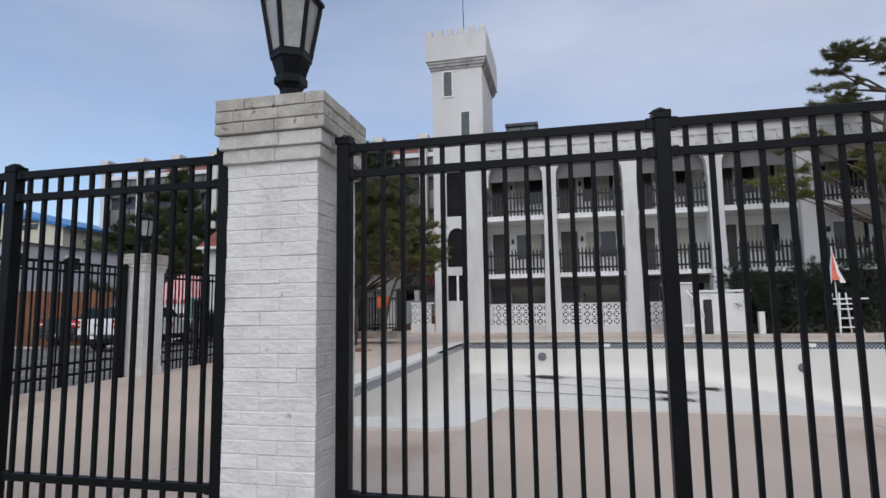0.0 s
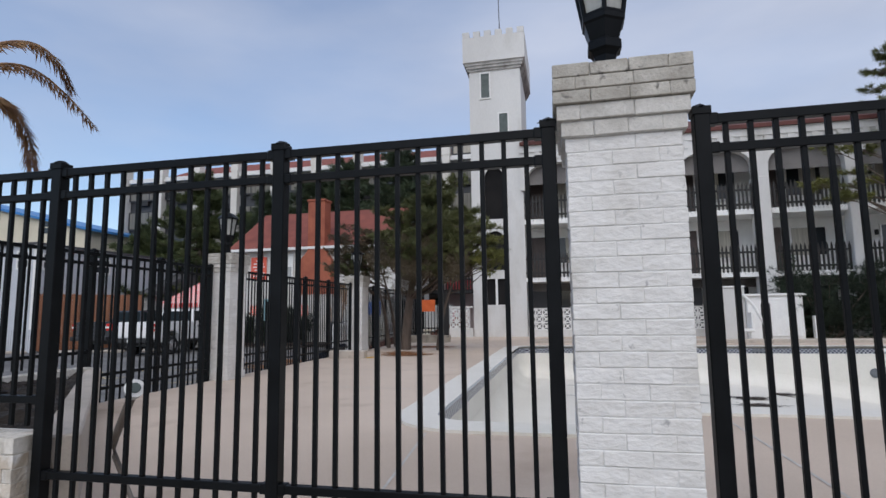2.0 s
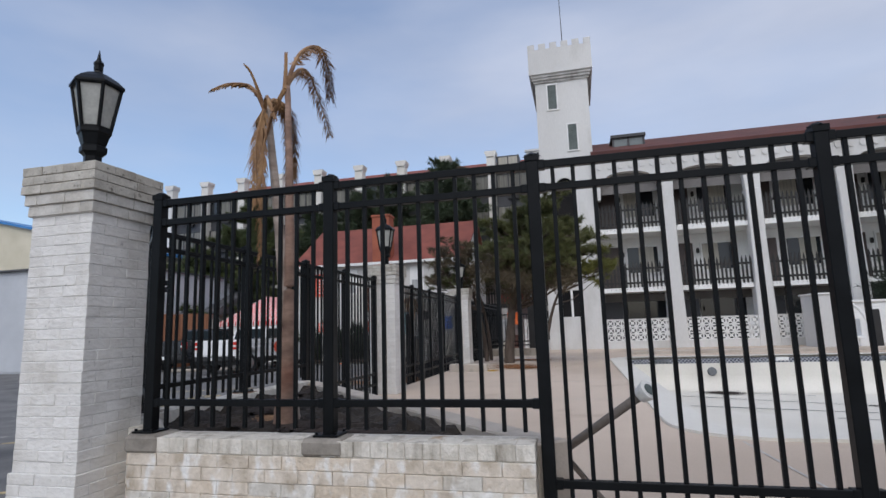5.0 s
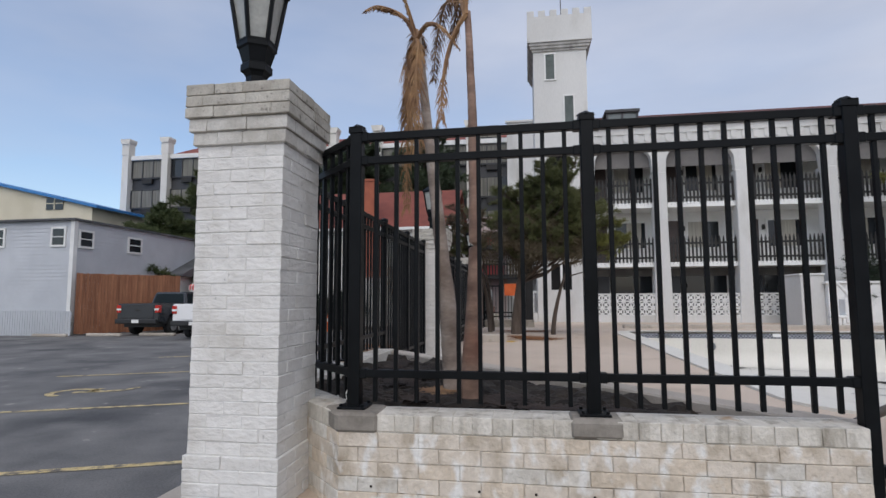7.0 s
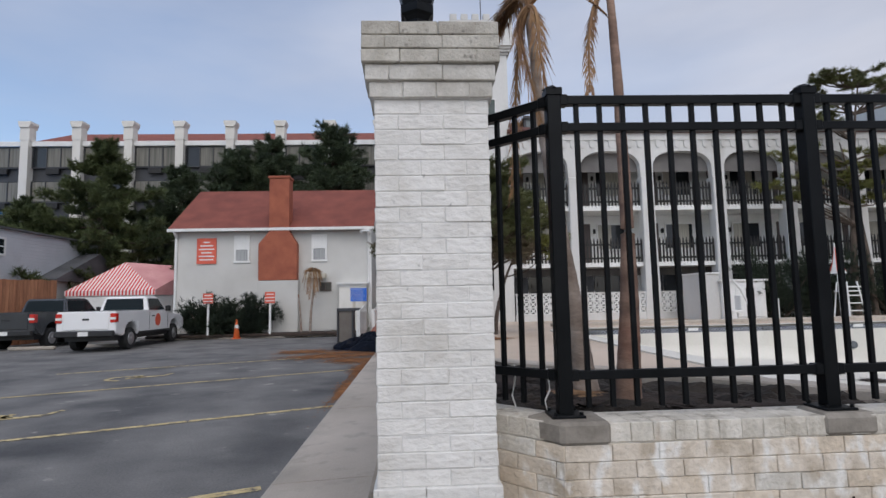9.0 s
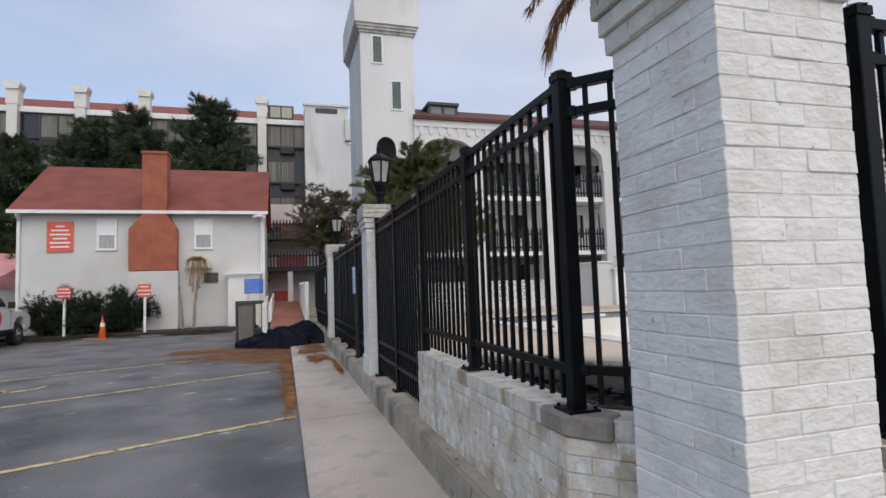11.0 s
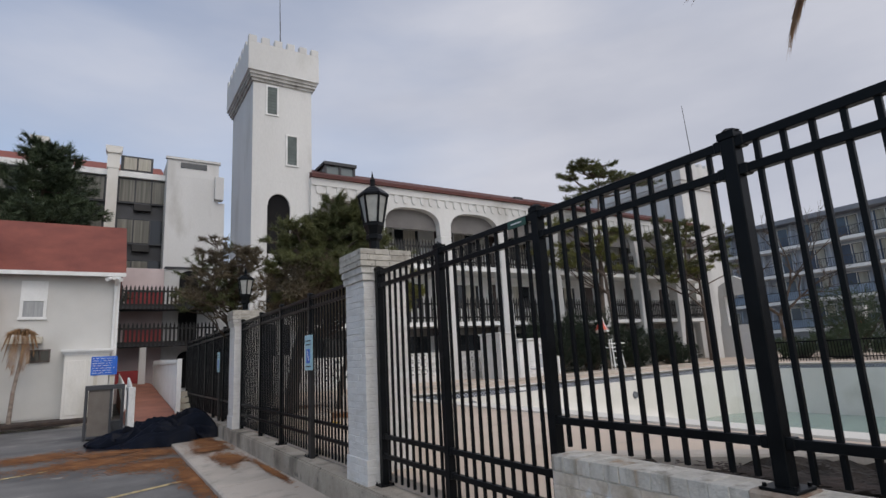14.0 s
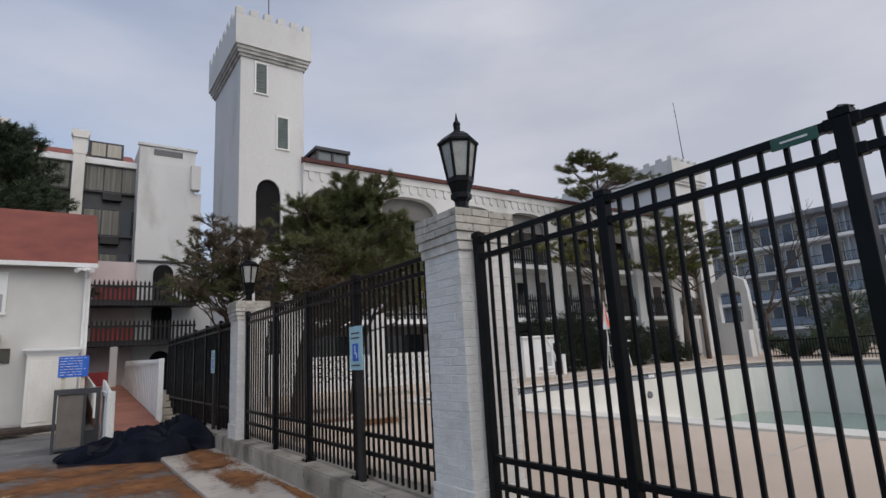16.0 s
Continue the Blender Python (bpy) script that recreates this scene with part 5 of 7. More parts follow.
for z0, z1, a, b in ((1.50, 1.515, 10.510, 10.700), (1.78, 1.795, 10.510, 10.700), (1.83, 1.845, 10.510, 10.700)):
    box(bm, -8.04, -8.035, a, b, z0, z1)
part("lettering", bm, M_DARKBAND, pn)
bm = bmesh.new()
cyl(bm, (-8.043, 10.610, 1.695), (-8.040, 10.610, 1.695), 0.014, 0.014, 8)
box(bm, -8.043, -8.040, 10.598, 10.615, 1.625, 1.68)
box(bm, -8.043, -8.040, 10.575, 10.615, 1.622, 1.638)
box(bm, -8.043, -8.040, 10.565, 10.580, 1.58, 1.635)
part("wheelchair_symbol", bm, M_WHITE, pn)
ps2 = copy_thing(ps, pose(-8.03, 17.25, KERB))
M_PLATE = mat("dark_green_plate", (0.015, 0.07, 0.05), (0.025, 0.10, 0.07), 4, 0.4, bump=0.05)
# maker's plate on the top rail
mp_ = thing("fence_plate", (-7.985, 6.3, 2.42), "small green and white plate on the fence rail", "plate")
pl = part("plate", bx(-7.98, -7.973, 6.21, 6.40, 2.375, 2.43, 0.002), M_PLATE, mp_)
bm = bmesh.new()
box(bm, -7.983, -7.98, 6.25, 6.36, 2.399, 2.408)
part("lettering", bm, M_WHITE, pl)

# ---------------------------------------------------------------- pickup trucks
M_TYRE = mat("black_tyre_rubber", (0.012, 0.012, 0.012), (0.022, 0.022, 0.022), 8, 0.85, bump=0.3)
M_RIM = mat("grey_steel_rim", (0.35, 0.35, 0.36), (0.48, 0.48, 0.49), 5, 0.35, metal=0.8, bump=0.05)
M_CARWHITE = mat("white_car_paint", (0.80, 0.80, 0.80), (0.84, 0.84, 0.84), 1, 0.25, bump=0, coat=0.5, grain=0.03)
M_CARGREY = mat("dark_grey_car_paint", (0.026, 0.029, 0.034), (0.036, 0.040, 0.046), 1, 0.25, bump=0, coat=0.5, grain=0.03)
M_TAIL = mat("red_tail_lamp", (0.45, 0.02, 0.015), (0.60, 0.03, 0.02), 5, 0.2, bump=0)
M_BLACKPL = mat("black_bumper_plastic", (0.015, 0.015, 0.016), (0.025, 0.025, 0.026), 4, 0.5, bump=0.1)


def pickup(m, paint, label, long_cab=False, badge=False):
    """A pickup; its own y axis points forward, origin on the ground under the tail."""
    t = thing("pickup_truck", (0, 0, 0), label, "truck", "parked pickups")
    c0, c1 = (2.1, 4.2) if long_cab else (2.45, 3.95)
    L = 5.75
    bm = bmesh.new()
    side = [(0.05, 0.62), (0.05, 1.36), (c0, 1.36), (c0, 1.30), (c1, 1.28), (c1 + 0.35, 1.22), (L - 0.35, 1.14), (L - 0.06, 0.98), (L, 0.62), (L - 0.35, 0.50)]
    fw, rw = L - 0.98, 1.12
    for cx in (fw, rw):
        side += [(cx + 0.47 * math.cos(a), 0.52 + 0.47 * math.sin(a)) for a in [math.pi * k / 8 for k in range(9)]]
    side += [(0.45, 0.52)]
    prism(bm, side, "x", -0.96, 0.96)
    bevel(bm, 0.035, 2)
    part("body", bm, paint, t)
    for sx in (-1, 1):
        part("sill_trim", bx(sx * 0.955 - 0.02, sx * 0.955 + 0.02, rw + 0.5, fw - 0.5, 0.50, 0.60, 0.01), M_BLACKPL, t)
        part("door_seam", bx(sx * 0.961 - 0.003, sx * 0.961 + 0.003, c0 + 0.02, c0 + 0.035, 0.62, 1.28), M_BLACKPL, t)
        part("door_seam", bx(sx * 0.961 - 0.003, sx * 0.961 + 0.003, c1 + 0.12, c1 + 0.135, 0.62, 1.22), M_BLACKPL, t)
        part("lamp_lens", bx(sx * 0.86 - 0.10, sx * 0.86 + 0.10, 0.005, 0.03, 1.08, 1.16), M_WHITE, t, "pale reversing lens")
    bm = bmesh.new()
    box(bm, -0.80, 0.80, 0.16, c0 - 0.08, 0.9, 1.375)
    part("cargo_bed", bm, M_BLACKPL, t, "dark open cargo bed")
    bm = bmesh.new()
    vs = [(-0.90, c0, 1.29), (0.90, c0, 1.29), (0.90, c1 + 0.25, 1.26), (-0.90, c1 + 0.25, 1.26), (-0.74, c0 + 0.16, 1.88), (0.74, c0 + 0.16, 1.88), (0.74, c1 - 0.42, 1.90), (-0.74, c1 - 0.42, 1.90)]
    v = [bm.verts.new(p) for p in vs]
    for f in ((0, 1, 5, 4), (1, 2, 6, 5), (2, 3, 7, 6), (3, 0, 4, 7), (4, 5, 6, 7), (3, 2, 1, 0)):
        bm.faces.new([v[i] for i in f])
    bmesh.ops.recalc_face_normals(bm, faces=bm.faces[:])
    bevel(bm, 0.05, 2)
    cab = part("cab", bm, paint, t)

    def pane(name, pts, d):
        bm = bmesh.new()
        a = [bm.verts.new(p) for p in pts]
        b = [bm.verts.new(Vector(p) + Vector(d)) for p in pts]
        bm.faces.new(a)
        bm.faces.new(b[::-1])
        for i in range(4):
            bm.faces.new((a[i], b[i], b[(i + 1) % 4], a[(i + 1) % 4]))
        bmesh.ops.recalc_face_normals(bm, faces=bm.faces[:])
        part(name, bm, M_TINT, cab)
    pane("rear_window", [(-0.74, c0 + 0.02, 1.38), (0.74, c0 + 0.02, 1.38), (0.66, c0 + 0.13, 1.80), (-0.66, c0 + 0.13, 1.80)], (0, -0.012, 0.004))
    for sx in (-1, 1):
        pane("side_window", [(sx * 0.885, c0 + 0.16, 1.36), (sx * 0.885, c1 - 0.02, 1.36), (sx * 0.775, c1 - 0.42, 1.80), (sx * 0.775, c0 + 0.26, 1.80)], (sx * 0.014, 0, 0.004))
        part("mirror", bx(sx * 0.98 - 0.09 + sx * 0.06, sx * 0.98 + 0.09 + sx * 0.06, c1 - 0.10, c1 + 0.03, 1.30, 1.52, 0.02), M_BLACKPL, cab)
        part("door_handle", bx(sx * 0.965 - 0.015, sx * 0.965 + 0.015, c0 + 0.25, c0 + 0.43, 1.12, 1.16), M_BLACKPL, cab)
        part("tail_lamp", bx(sx * 0.875 - 0.10, sx * 0.875 + 0.10, 0.02, 0.20, 0.98, 1.29, 0.02), M_TAIL, t, "red tail lamp")
        for yy in (fw, rw):
            bm = bmesh.new()
            cyl(bm, (sx * 0.68, yy, 0.385), (sx * 0.95, yy, 0.385), 0.385, 0.385, 22)
            bevel(bm, 0.03)
            w = part("wheel", bm, M_TYRE, t, "black tyre")
            bm = bmesh.new()
            cyl(bm, (sx * 0.93, yy, 0.385), (sx * 0.962, yy, 0.385), 0.235, 0.215, 16)
            cyl(bm, (sx * 0.95, yy, 0.385), (sx * 0.985, yy, 0.385), 0.07, 0.06, 10)
            part("rim", bm, M_RIM, w)
    part("bumper", bx(-0.94, 0.94, -0.12, 0.06, 0.52, 0.72, 0.03), M_BLACKPL, t)
    part("tailgate", bx(-0.73, 0.73, 0.025, 0.06, 0.75, 1.34, 0.012), paint, t)
    part("tailgate_badge", bx(-0.11, 0.11, 0.012, 0.026, 1.06, 1.13, 0.01), M_BLACKPL, t)
    part("number_plate", bx(-0.16, 0.16, -0.128, -0.12, 0.55, 0.69), M_WHITE, t)
    part("underbody", bx(-0.8, 0.8, 0.3, L - 0.4, 0.36, 0.6), M_BLACKPL, t)
    if badge:
        bm = bmesh.new()
        cyl(bm, (0.958, c0 + 0.75, 0.98), (0.966, c0 + 0.75, 0.98), 0.24, 0.24, 18)
        part("door_badge", bm, M_PANEL_RED, t, "round orange door badge")
    t.matrix_basis = m
    for o in t.children:
        o.matrix_parent_inverse = Matrix.Identity(4)
    return t


pickup(pose(-18.89, 18.98, 0, 0, 0, 1.6), M_CARWHITE, "white pickup truck with round orange door badge", badge=True)
pickup(pose(-22.66, 20.64, 0, 0, 0, 2.4), M_CARGREY, "dark grey crew-cab pickup truck", long_cab=True)
for i in range(4):
    solo("wheel_stop", bx(-27.6 + i * 2.2, -25.9 + i * 2.2, 20.45 + i * 0.5, 20.62 + i * 0.5, 0, 0.13, 0.03), M_CONC, "pale concrete wheel stop on the asphalt", "wheel stop", "wheel stops")

# ---------------------------------------------------------------- neighbours by the parking lot
gh = thing("grey_house", (-30, 26, 0), "blue-grey sided two-storey house with white trim", "house")
part("wall", bx(-44, -25.62, 20.82, 32, 0, 5.05), M_GREYSIDE, gh)
for i in range(30):
    z = 0.1 + i * 0.165
    bm = bmesh.new()
    prism(bm, [(20.82, z), (20.785, z), (20.80, z + 0.168), (20.82, z + 0.168)], "x", -44, -25.64)
    prism(bm, [(-25.62, z), (-25.585, z), (-25.60, z + 0.168), (-25.62, z + 0.168)], "y", 20.8, 32)
    part("siding_board", bm, M_GREYSIDE, gh)
part("eave", bx(-44, -25.45, 20.6, 32.2, 5.05, 5.14), M_SHINGLE, gh, "thin dark roof edge")
part("corner_board", bx(-25.75, -25.56, 20.74, 20.95, 0, 5.05), M_WHITE, gh)
for x0, x1, z0, z1 in ((-26.75, -25.98, 3.88, 4.78), (-29.9, -29.1, 3.88, 4.78)):
    w = part("window", bx(x0 + 0.08, x1 - 0.08, 20.755, 20.80, z0 + 0.08, z1 - 0.08), M_DARKGLASS, gh)
    bm = bmesh.new()
    for a, b, c, e in ((x0, x1, z1 - 0.09, z1), (x0, x1, z0, z0 + 0.09), (x0, x0 + 0.09, z0 + 0.09, z1 - 0.09), (x1 - 0.09, x1, z0 + 0.09, z1 - 0.09), (x0 + 0.09, x1 - 0.09, (z0 + z1) / 2 - 0.02, (z0 + z1) / 2 + 0.02)):
        box(bm, a, b, 20.73, 20.8, c, e)
    part("window_frame", bm, M_WHITE, w)
for y0, y1, z0, z1 in ((21.0, 21.85, 3.85, 4.68), (24.0, 25.0, 3.85, 4.68)):
    w = part("window", bx(-25.6, -25.555, y0 + 0.08, y1 - 0.08, z0 + 0.08, z1 - 0.08), M_DARKGLASS, gh)
    bm = bmesh.new()
    for a, b, c, e in ((y0, y1, z1 - 0.09, z1), (y0, y1, z0, z0 + 0.09), (y0, y0 + 0.09, z0 + 0.09, z1 - 0.09), (y1 - 0.09, y1, z0 + 0.09, z1 - 0.09), (y0 + 0.09, y1 - 0.09, (z0 + z1) / 2 - 0.02, (z0 + z1) / 2 + 0.02)):
        box(bm, -25.6, -25.53, a, b, c, e)
    part("window_frame", bm, M_WHITE, w)
bm = bmesh.new()
prism(bm, [(27.0, 2.8), (27.0, 2.9), (30.5, 4.4), (34.0, 2.9), (34.0, 2.8)], "x", -34, -24.6)
part("shingle_roof", bm, M_SHINGLE, gh, "grey shingle lean-to roof")
part("low_annex", bx(-33.5, -24.9, 27.3, 33.7, 0, 2.82), M_SIDING, gh)
gh.matrix_basis = Matrix.Translation((-0.45, 0, 0)) @ gh.matrix_basis
bf = thing("blue_fence", (-28, 20.4, 0), "low blue-grey slatted fence before the grey house", "fence")
for i in range(40):
    part("slat", bx(-30.6 + i * 0.125, -30.51 + i * 0.125, 20.40, 20.42, -0.02, 1.05), M_GREYSIDE, bf)
part("rail", bx(-30.7, -25.6, 20.42, 20.46, 0.9, 1.0), M_GREYSIDE, bf)
part("rail", bx(-30.7, -25.6, 20.42, 20.46, 0.2, 0.3), M_GREYSIDE, bf)

wf = thing("board_fence", (-24.2, 23, 0), "tall reddish wooden board fence", "fence")
a, b = Vector((-25.75, 20.72, 0)), Vector((-23.4, 24.5, 0))
nb = 36
ang = math.atan2((b - a).y, (b - a).x)
fb = mesh_of("board", bx(0.0, (b - a).length / nb - 0.006, -0.012, 0.012, 0.05, 2.70, 0.003), M_FENCEWOOD)
for i in range(nb):
    p = a.lerp(b, i / nb)
    place("board", fb, wf, Matrix.Translation((p.x, p.y, random.uniform(-0.02, 0.02))) @ Matrix.Rotation(ang, 4, "Z"))

bh = thing("cream_building", (-45, 40, 0), "cream building with a blue metal roof edge", "building")
bm = bmesh.new()
prism(bm, [(-60, 0), (-60, 13.5), (-37.2, 8.2), (-37.2, 0)], "y", 34.0, 44)
part("wall", bm, M_BEIGE, bh)
bm = bmesh.new()
prism(bm, [(-60, 13.5), (-60, 13.7), (-36.6, 8.28), (-36.6, 8.08)], "y", 33.7, 44.2)
part("roof_edge", bm, M_BLUEMETAL, bh)
w = part("window", bx(-41.0, -39.6, 33.95, 34.0, 8.1, 9.0), M_DARKGLASS, bh)
bm = bmesh.new()
box(bm, -40.35, -40.25, 33.92, 33.96, 8.1, 9.0)
box(bm, -41.0, -39.6, 33.92, 33.96, 8.52, 8.60)
part("mullions", bm, M_BEIGE, w)

# striped tent
M_STRIPE = bpy.data.materials.new("red_white_striped_canvas")
M_STRIPE.use_nodes = True
sn_, sl_ = M_STRIPE.node_tree.nodes, M_STRIPE.node_tree.links
s_co, s_wave, s_ramp = sn_.new("ShaderNodeTexCoord"), sn_.new("ShaderNodeTexWave"), sn_.new("ShaderNodeValToRGB")
s_wave.inputs["Scale"].default_value = 1.9
s_wave.inputs["Distortion"].default_value = 0.15
s_ramp.color_ramp.interpolation = "CONSTANT"
s_ramp.color_ramp.elements[0].color, s_ramp.color_ramp.elements[1].color = (0.62, 0.05, 0.05, 1), (0.78, 0.70, 0.68, 1)
s_ramp.color_ramp.elements[1].position = 0.5
sl_.new(s_co.outputs["Object"], s_wave.inputs["Vector"])
sl_.new(s_wave.outputs["Fac"], s_ramp.inputs["Fac"])
sl_.new(s_ramp.outputs["Color"], sn_["Principled BSDF"].inputs["Base Color"])
sn_["Principled BSDF"].inputs["Roughness"].default_value = 0.8
M_PINKCANVAS = mat("faded_pink_canvas", (0.55, 0.24, 0.24), (0.66, 0.34, 0.33), 1.5, 0.8, bump=0.15)
tent = thing("striped_tent", (-22, 30, 0), "red and white striped canvas tent with faded pink side", "tent")
bm = bmesh.new()
v = [bm.verts.new(p) for p in ((-24.9, 27.4, 2.3), (-20.6, 27.4, 2.3), (-23.0, 29.2, 3.82))]
bm.faces.new(v)
v = [bm.verts.new(p) for p in ((-24.9, 27.4, 2.06), (-20.6, 27.4, 2.06), (-20.6, 27.4, 2.3), (-24.9, 27.4, 2.3))]
bm.faces.new(v)
part("front_canvas", bm, M_STRIPE, tent, "red and white striped canvas")
bm = bmesh.new()
for f in (((-20.6, 27.4, 2.3), (-19.4, 33.0, 2.3), (-20.0, 30.6, 3.6), (-23.0, 29.2, 3.82)), ((-24.9, 27.4, 2.3), (-23.0, 29.2, 3.82), (-20.0, 30.6, 3.6), (-24.6, 33.0, 2.3)), ((-20.6, 27.4, 2.06), (-19.4, 33.0, 2.06), (-19.4, 33.0, 2.3), (-20.6, 27.4, 2.3))):
    bm.faces.new([bm.verts.new(p) for p in f])
part("side_canvas", bm, M_PINKCANVAS, tent, "faded pink canvas")
part("front_wall", bx(-24.85, -20.65, 27.45, 27.49, 0.0, 2.08), M_WHITE, tent)
bm = bmesh.new()
prism(bm, [(-20.65, 27.495), (-20.69, 27.495), (-19.49, 33.0), (-19.45, 33.0)], "z", 0.0, 2.08)
part("side_wall", bm, M_WHITE, tent)

# ---------------------------------------------------------------- right-hand end of the court
tower2 = thing("far_tower", (27.5, 30, 0), "white square tower with battlements behind the motel", "tower")
part("shaft", bx(25.5, 29.4, 26.9, 39.7, 0.2, 13.2), M_STUCCO, tower2)
bm = bmesh.new()
box(bm, 25.35, 29.55, 26.75, 39.85, 13.05, 13.25)
box(bm, 25.25, 29.65, 26.65, 39.95, 13.25, 13.5)
part("cornice", bm, M_STUCCO, tower2)
part("parapet", bx(25.15, 29.75, 26.55, 40.05, 13.5, 14.75), M_STUCCO, tower2)
for i in range(6):
    part("merlon", bx(25.15 + i * 0.84, 25.55 + i * 0.84, 26.55, 26.85, 14.747, 15.05, 0.02), M_STUCCO, tower2)
for i in range(12):
    part("merlon", bx(25.15, 25.45, 27.3 + i * 1.05, 27.85 + i * 1.05, 14.747, 15.05, 0.02), M_STUCCO, tower2)
bm = bmesh.new()
cyl(bm, (27.5, 26.9, 14.7), (27.0, 26.8, 19.8), 0.035, 0.02, 6)
part("aerial", bm, M_DARKBAND, tower2)

M_BLUEGLASS = mat("pale_blue_balcony_wall", (0.20, 0.27, 0.36), (0.28, 0.36, 0.45), 1, 0.6, bump=0.05)
M_GREYWALL = mat("grey_motel_wall", (0.36, 0.40, 0.46), (0.47, 0.51, 0.57), 0.6, 0.8, bump=0.1)
# blue base colour stands in for sky mirrored in the panes
M_SKYGLASS = glassy("blue_sky_reflection_glass", (0.07, 0.10, 0.15), 0.12)
M_ROOFGREY = mat("weathered_grey_fascia", (0.16, 0.17, 0.19), (0.24, 0.25, 0.27), 0.5, 0.8, bump=0.1)
rm = thing("blue_motel", (50, 20, 0), "grey-blue four-storey motel with white balcony slabs and dark railings", "building")
part("wall", bx(48.4, 56, 8, 46, 0, 12.9), M_GREYWALL, rm)
part("roof_edge", bx(46.8, 56.2, 7.8, 46.2, 12.75, 13.2), M_ROOFGREY, rm, "weathered grey roof fascia")
for z in (2.2, 4.95, 7.65, 10.3):
    part("balcony_slab", bx(46.9, 48.4, 8, 46, z - 0.14, z + 0.16), M_WHITE, rm, "white slab edge")
    if z < 6:
        part("balcony_panel", bx(46.97, 47.0, 8.1, 46, z + 0.25, z + 1.0), M_BLUEGLASS, rm, "pale blue balcony panels")
    bm = bmesh.new()
    for zz in (z + 0.22, z + 1.05):
        box(bm, 46.93, 46.97, 8.1, 45.9, zz - 0.03, zz + 0.03)
    for i in range(190):
        box(bm, 46.94, 46.96, 8.15 + i * 0.2, 8.18 + i * 0.2, z + 0.22, z + 1.05)
    tagged(part("railing", bm, M_DARKBAND, rm, "thin dark railing"), kind="stuff")
    for i in range(12):
        y = 9.0 + i * 3.1
        w = part("window", bx(48.34, 48.40, y, y + 1.9, z + 0.25, z + 2.2), M_SKYGLASS, rm)
        part("curtain", bx(48.30, 48.335, y + 0.1 + 0.9 * (i * 7 % 3 == 1), y + 0.8 + 0.9 * (i * 7 % 3 == 1), z + 0.3, z + 2.15), M_CURTAIN, w)
        bm = bmesh.new()
        for ya_ in (y - 0.04, y + 0.93, y + 1.87):
            box(bm, 48.31, 48.39, ya_, ya_ + 0.07, z + 0.2, z + 2.25)
        box(bm, 48.31, 48.39, y - 0.04, y + 1.94, z + 2.2, z + 2.27)
        part("window_frame", bm, M_WHITE, w)
        part("divider", bx(47.7, 48.4, y - 0.65, y - 0.53, z + 0.16, z + 2.45), M_GREYWALL, rm)
bm = bmesh.new()
for y in (21.4, 33.8):
    cyl(bm, (46.84, y, 0.2), (46.84, y, 12.9), 0.07, 0.07, 8)
part("downpipe", bm, M_WHITE, rm, "white downpipes")

# white portico at the end of the arcade
pt = thing("portico", (24.6, 24.2, 0), "white arched portico frame at the end of the motel", "portico")
for y in (23.2, 25.2):
    bm = bmesh.new()
    prism(bm, [(y - 0.35, 0.4), (y + 0.35, 0.4), (y + 0.22, 4.6), (y - 0.22, 4.6)], "x", 25.7, 26.1)
    part("pier", bm, M_STUCCO, pt)
bm = bmesh.new()
prism(bm, [(22.98, 4.6), (25.42, 4.6), (25.3, 5.3), (24.2, 5.9), (23.1, 5.3)], "x", 25.7, 26.1)
part("arch_head", bm, M_STUCCO, pt)
part("low_screen", bx(25.6, 26.2, 22.9, 25.5, 0.4, 2.6), M_STUCCO, pt)

for (x, y, h) in ((21.8, 21.5, 2.0), (31.0, 19.2, 3.4)):
    s_ = thing("white_pier", (x, y, DECK), "white square pier beyond the pool", "pier", "piers beyond the pool")
    part("pier", bx(x - 0.28, x + 0.28, y - 0.28, y + 0.28, 0.2, h, 0.02), M_STUCCO, s_)
    if h > 3:
        part("notice", bx(x - 0.30, x - 0.281, y - 0.2, y + 0.2, 1.9, 2.5), M_PANEL_RED, s_, "faded red notice")
# low dark fence beyond the end of the pool
ff = thing("deck_fence", (17.2, 12, DECK), "low black iron fence beyond the pool", "fence")
fp_ = mesh_of("picket", bx(-0.012, 0.012, -0.012, 0.012, DECK - 0.02, 1.42), M_IRON)
for i in range(96):
    place("picket", fp_, ff, Matrix.Translation((17.2, 6.5 + i * 0.125, 0)))
part("rail", bx(17.17, 17.23, 6.4, 18.5, 1.34, 1.39), M_IRON, ff)
part("rail", bx(17.17, 17.23, 6.4, 18.5, 0.62, 0.67), M_IRON, ff)

# pump shed and terrace things
sh = thing("pool_shed", (6.0, 22.8, DECK), "white louvred pool equipment shed", "shed")
part("wall", bx(5.0, 6.85, 22.3, 24.0, DECK, 2.08), M_WHITE, sh)
for i in range(13):
    bm = bmesh.new()
    z = 0.62 + i * 0.108
    prism(bm, [(22.30, z), (22.25, z), (22.275, z + 0.10), (22.30, z + 0.10)], "x", 5.55, 6.75)
    part("louvre_slat", bm, M_WHITE, sh)
part("roof", bx(4.9, 6.95, 22.2, 24.1, 2.08, 2.16, 0.01), M_WHITE, sh)
part("side_closet", bx(4.15, 4.995, 22.5, 24.0, DECK, 2.42, 0.02), M_STUCCO, sh, "taller white stucco closet")
part("closet_lid", bx(4.10, 4.999, 22.44, 24.05, 2.42, 2.48, 0.01), M_WHITE, sh)
part("post", bx(7.15, 7.35, 22.2, 22.4, DECK, 1.33, 0.01), M_WHITE, thing("white_bollard", (7.25, 22.3, DECK), "short white wooden post beside the shed", "post"))

um = thing("folded_umbrella", (9.45, 21.5, DECK), "folded red and white pool umbrella", "umbrella")
bm = bmesh.new()
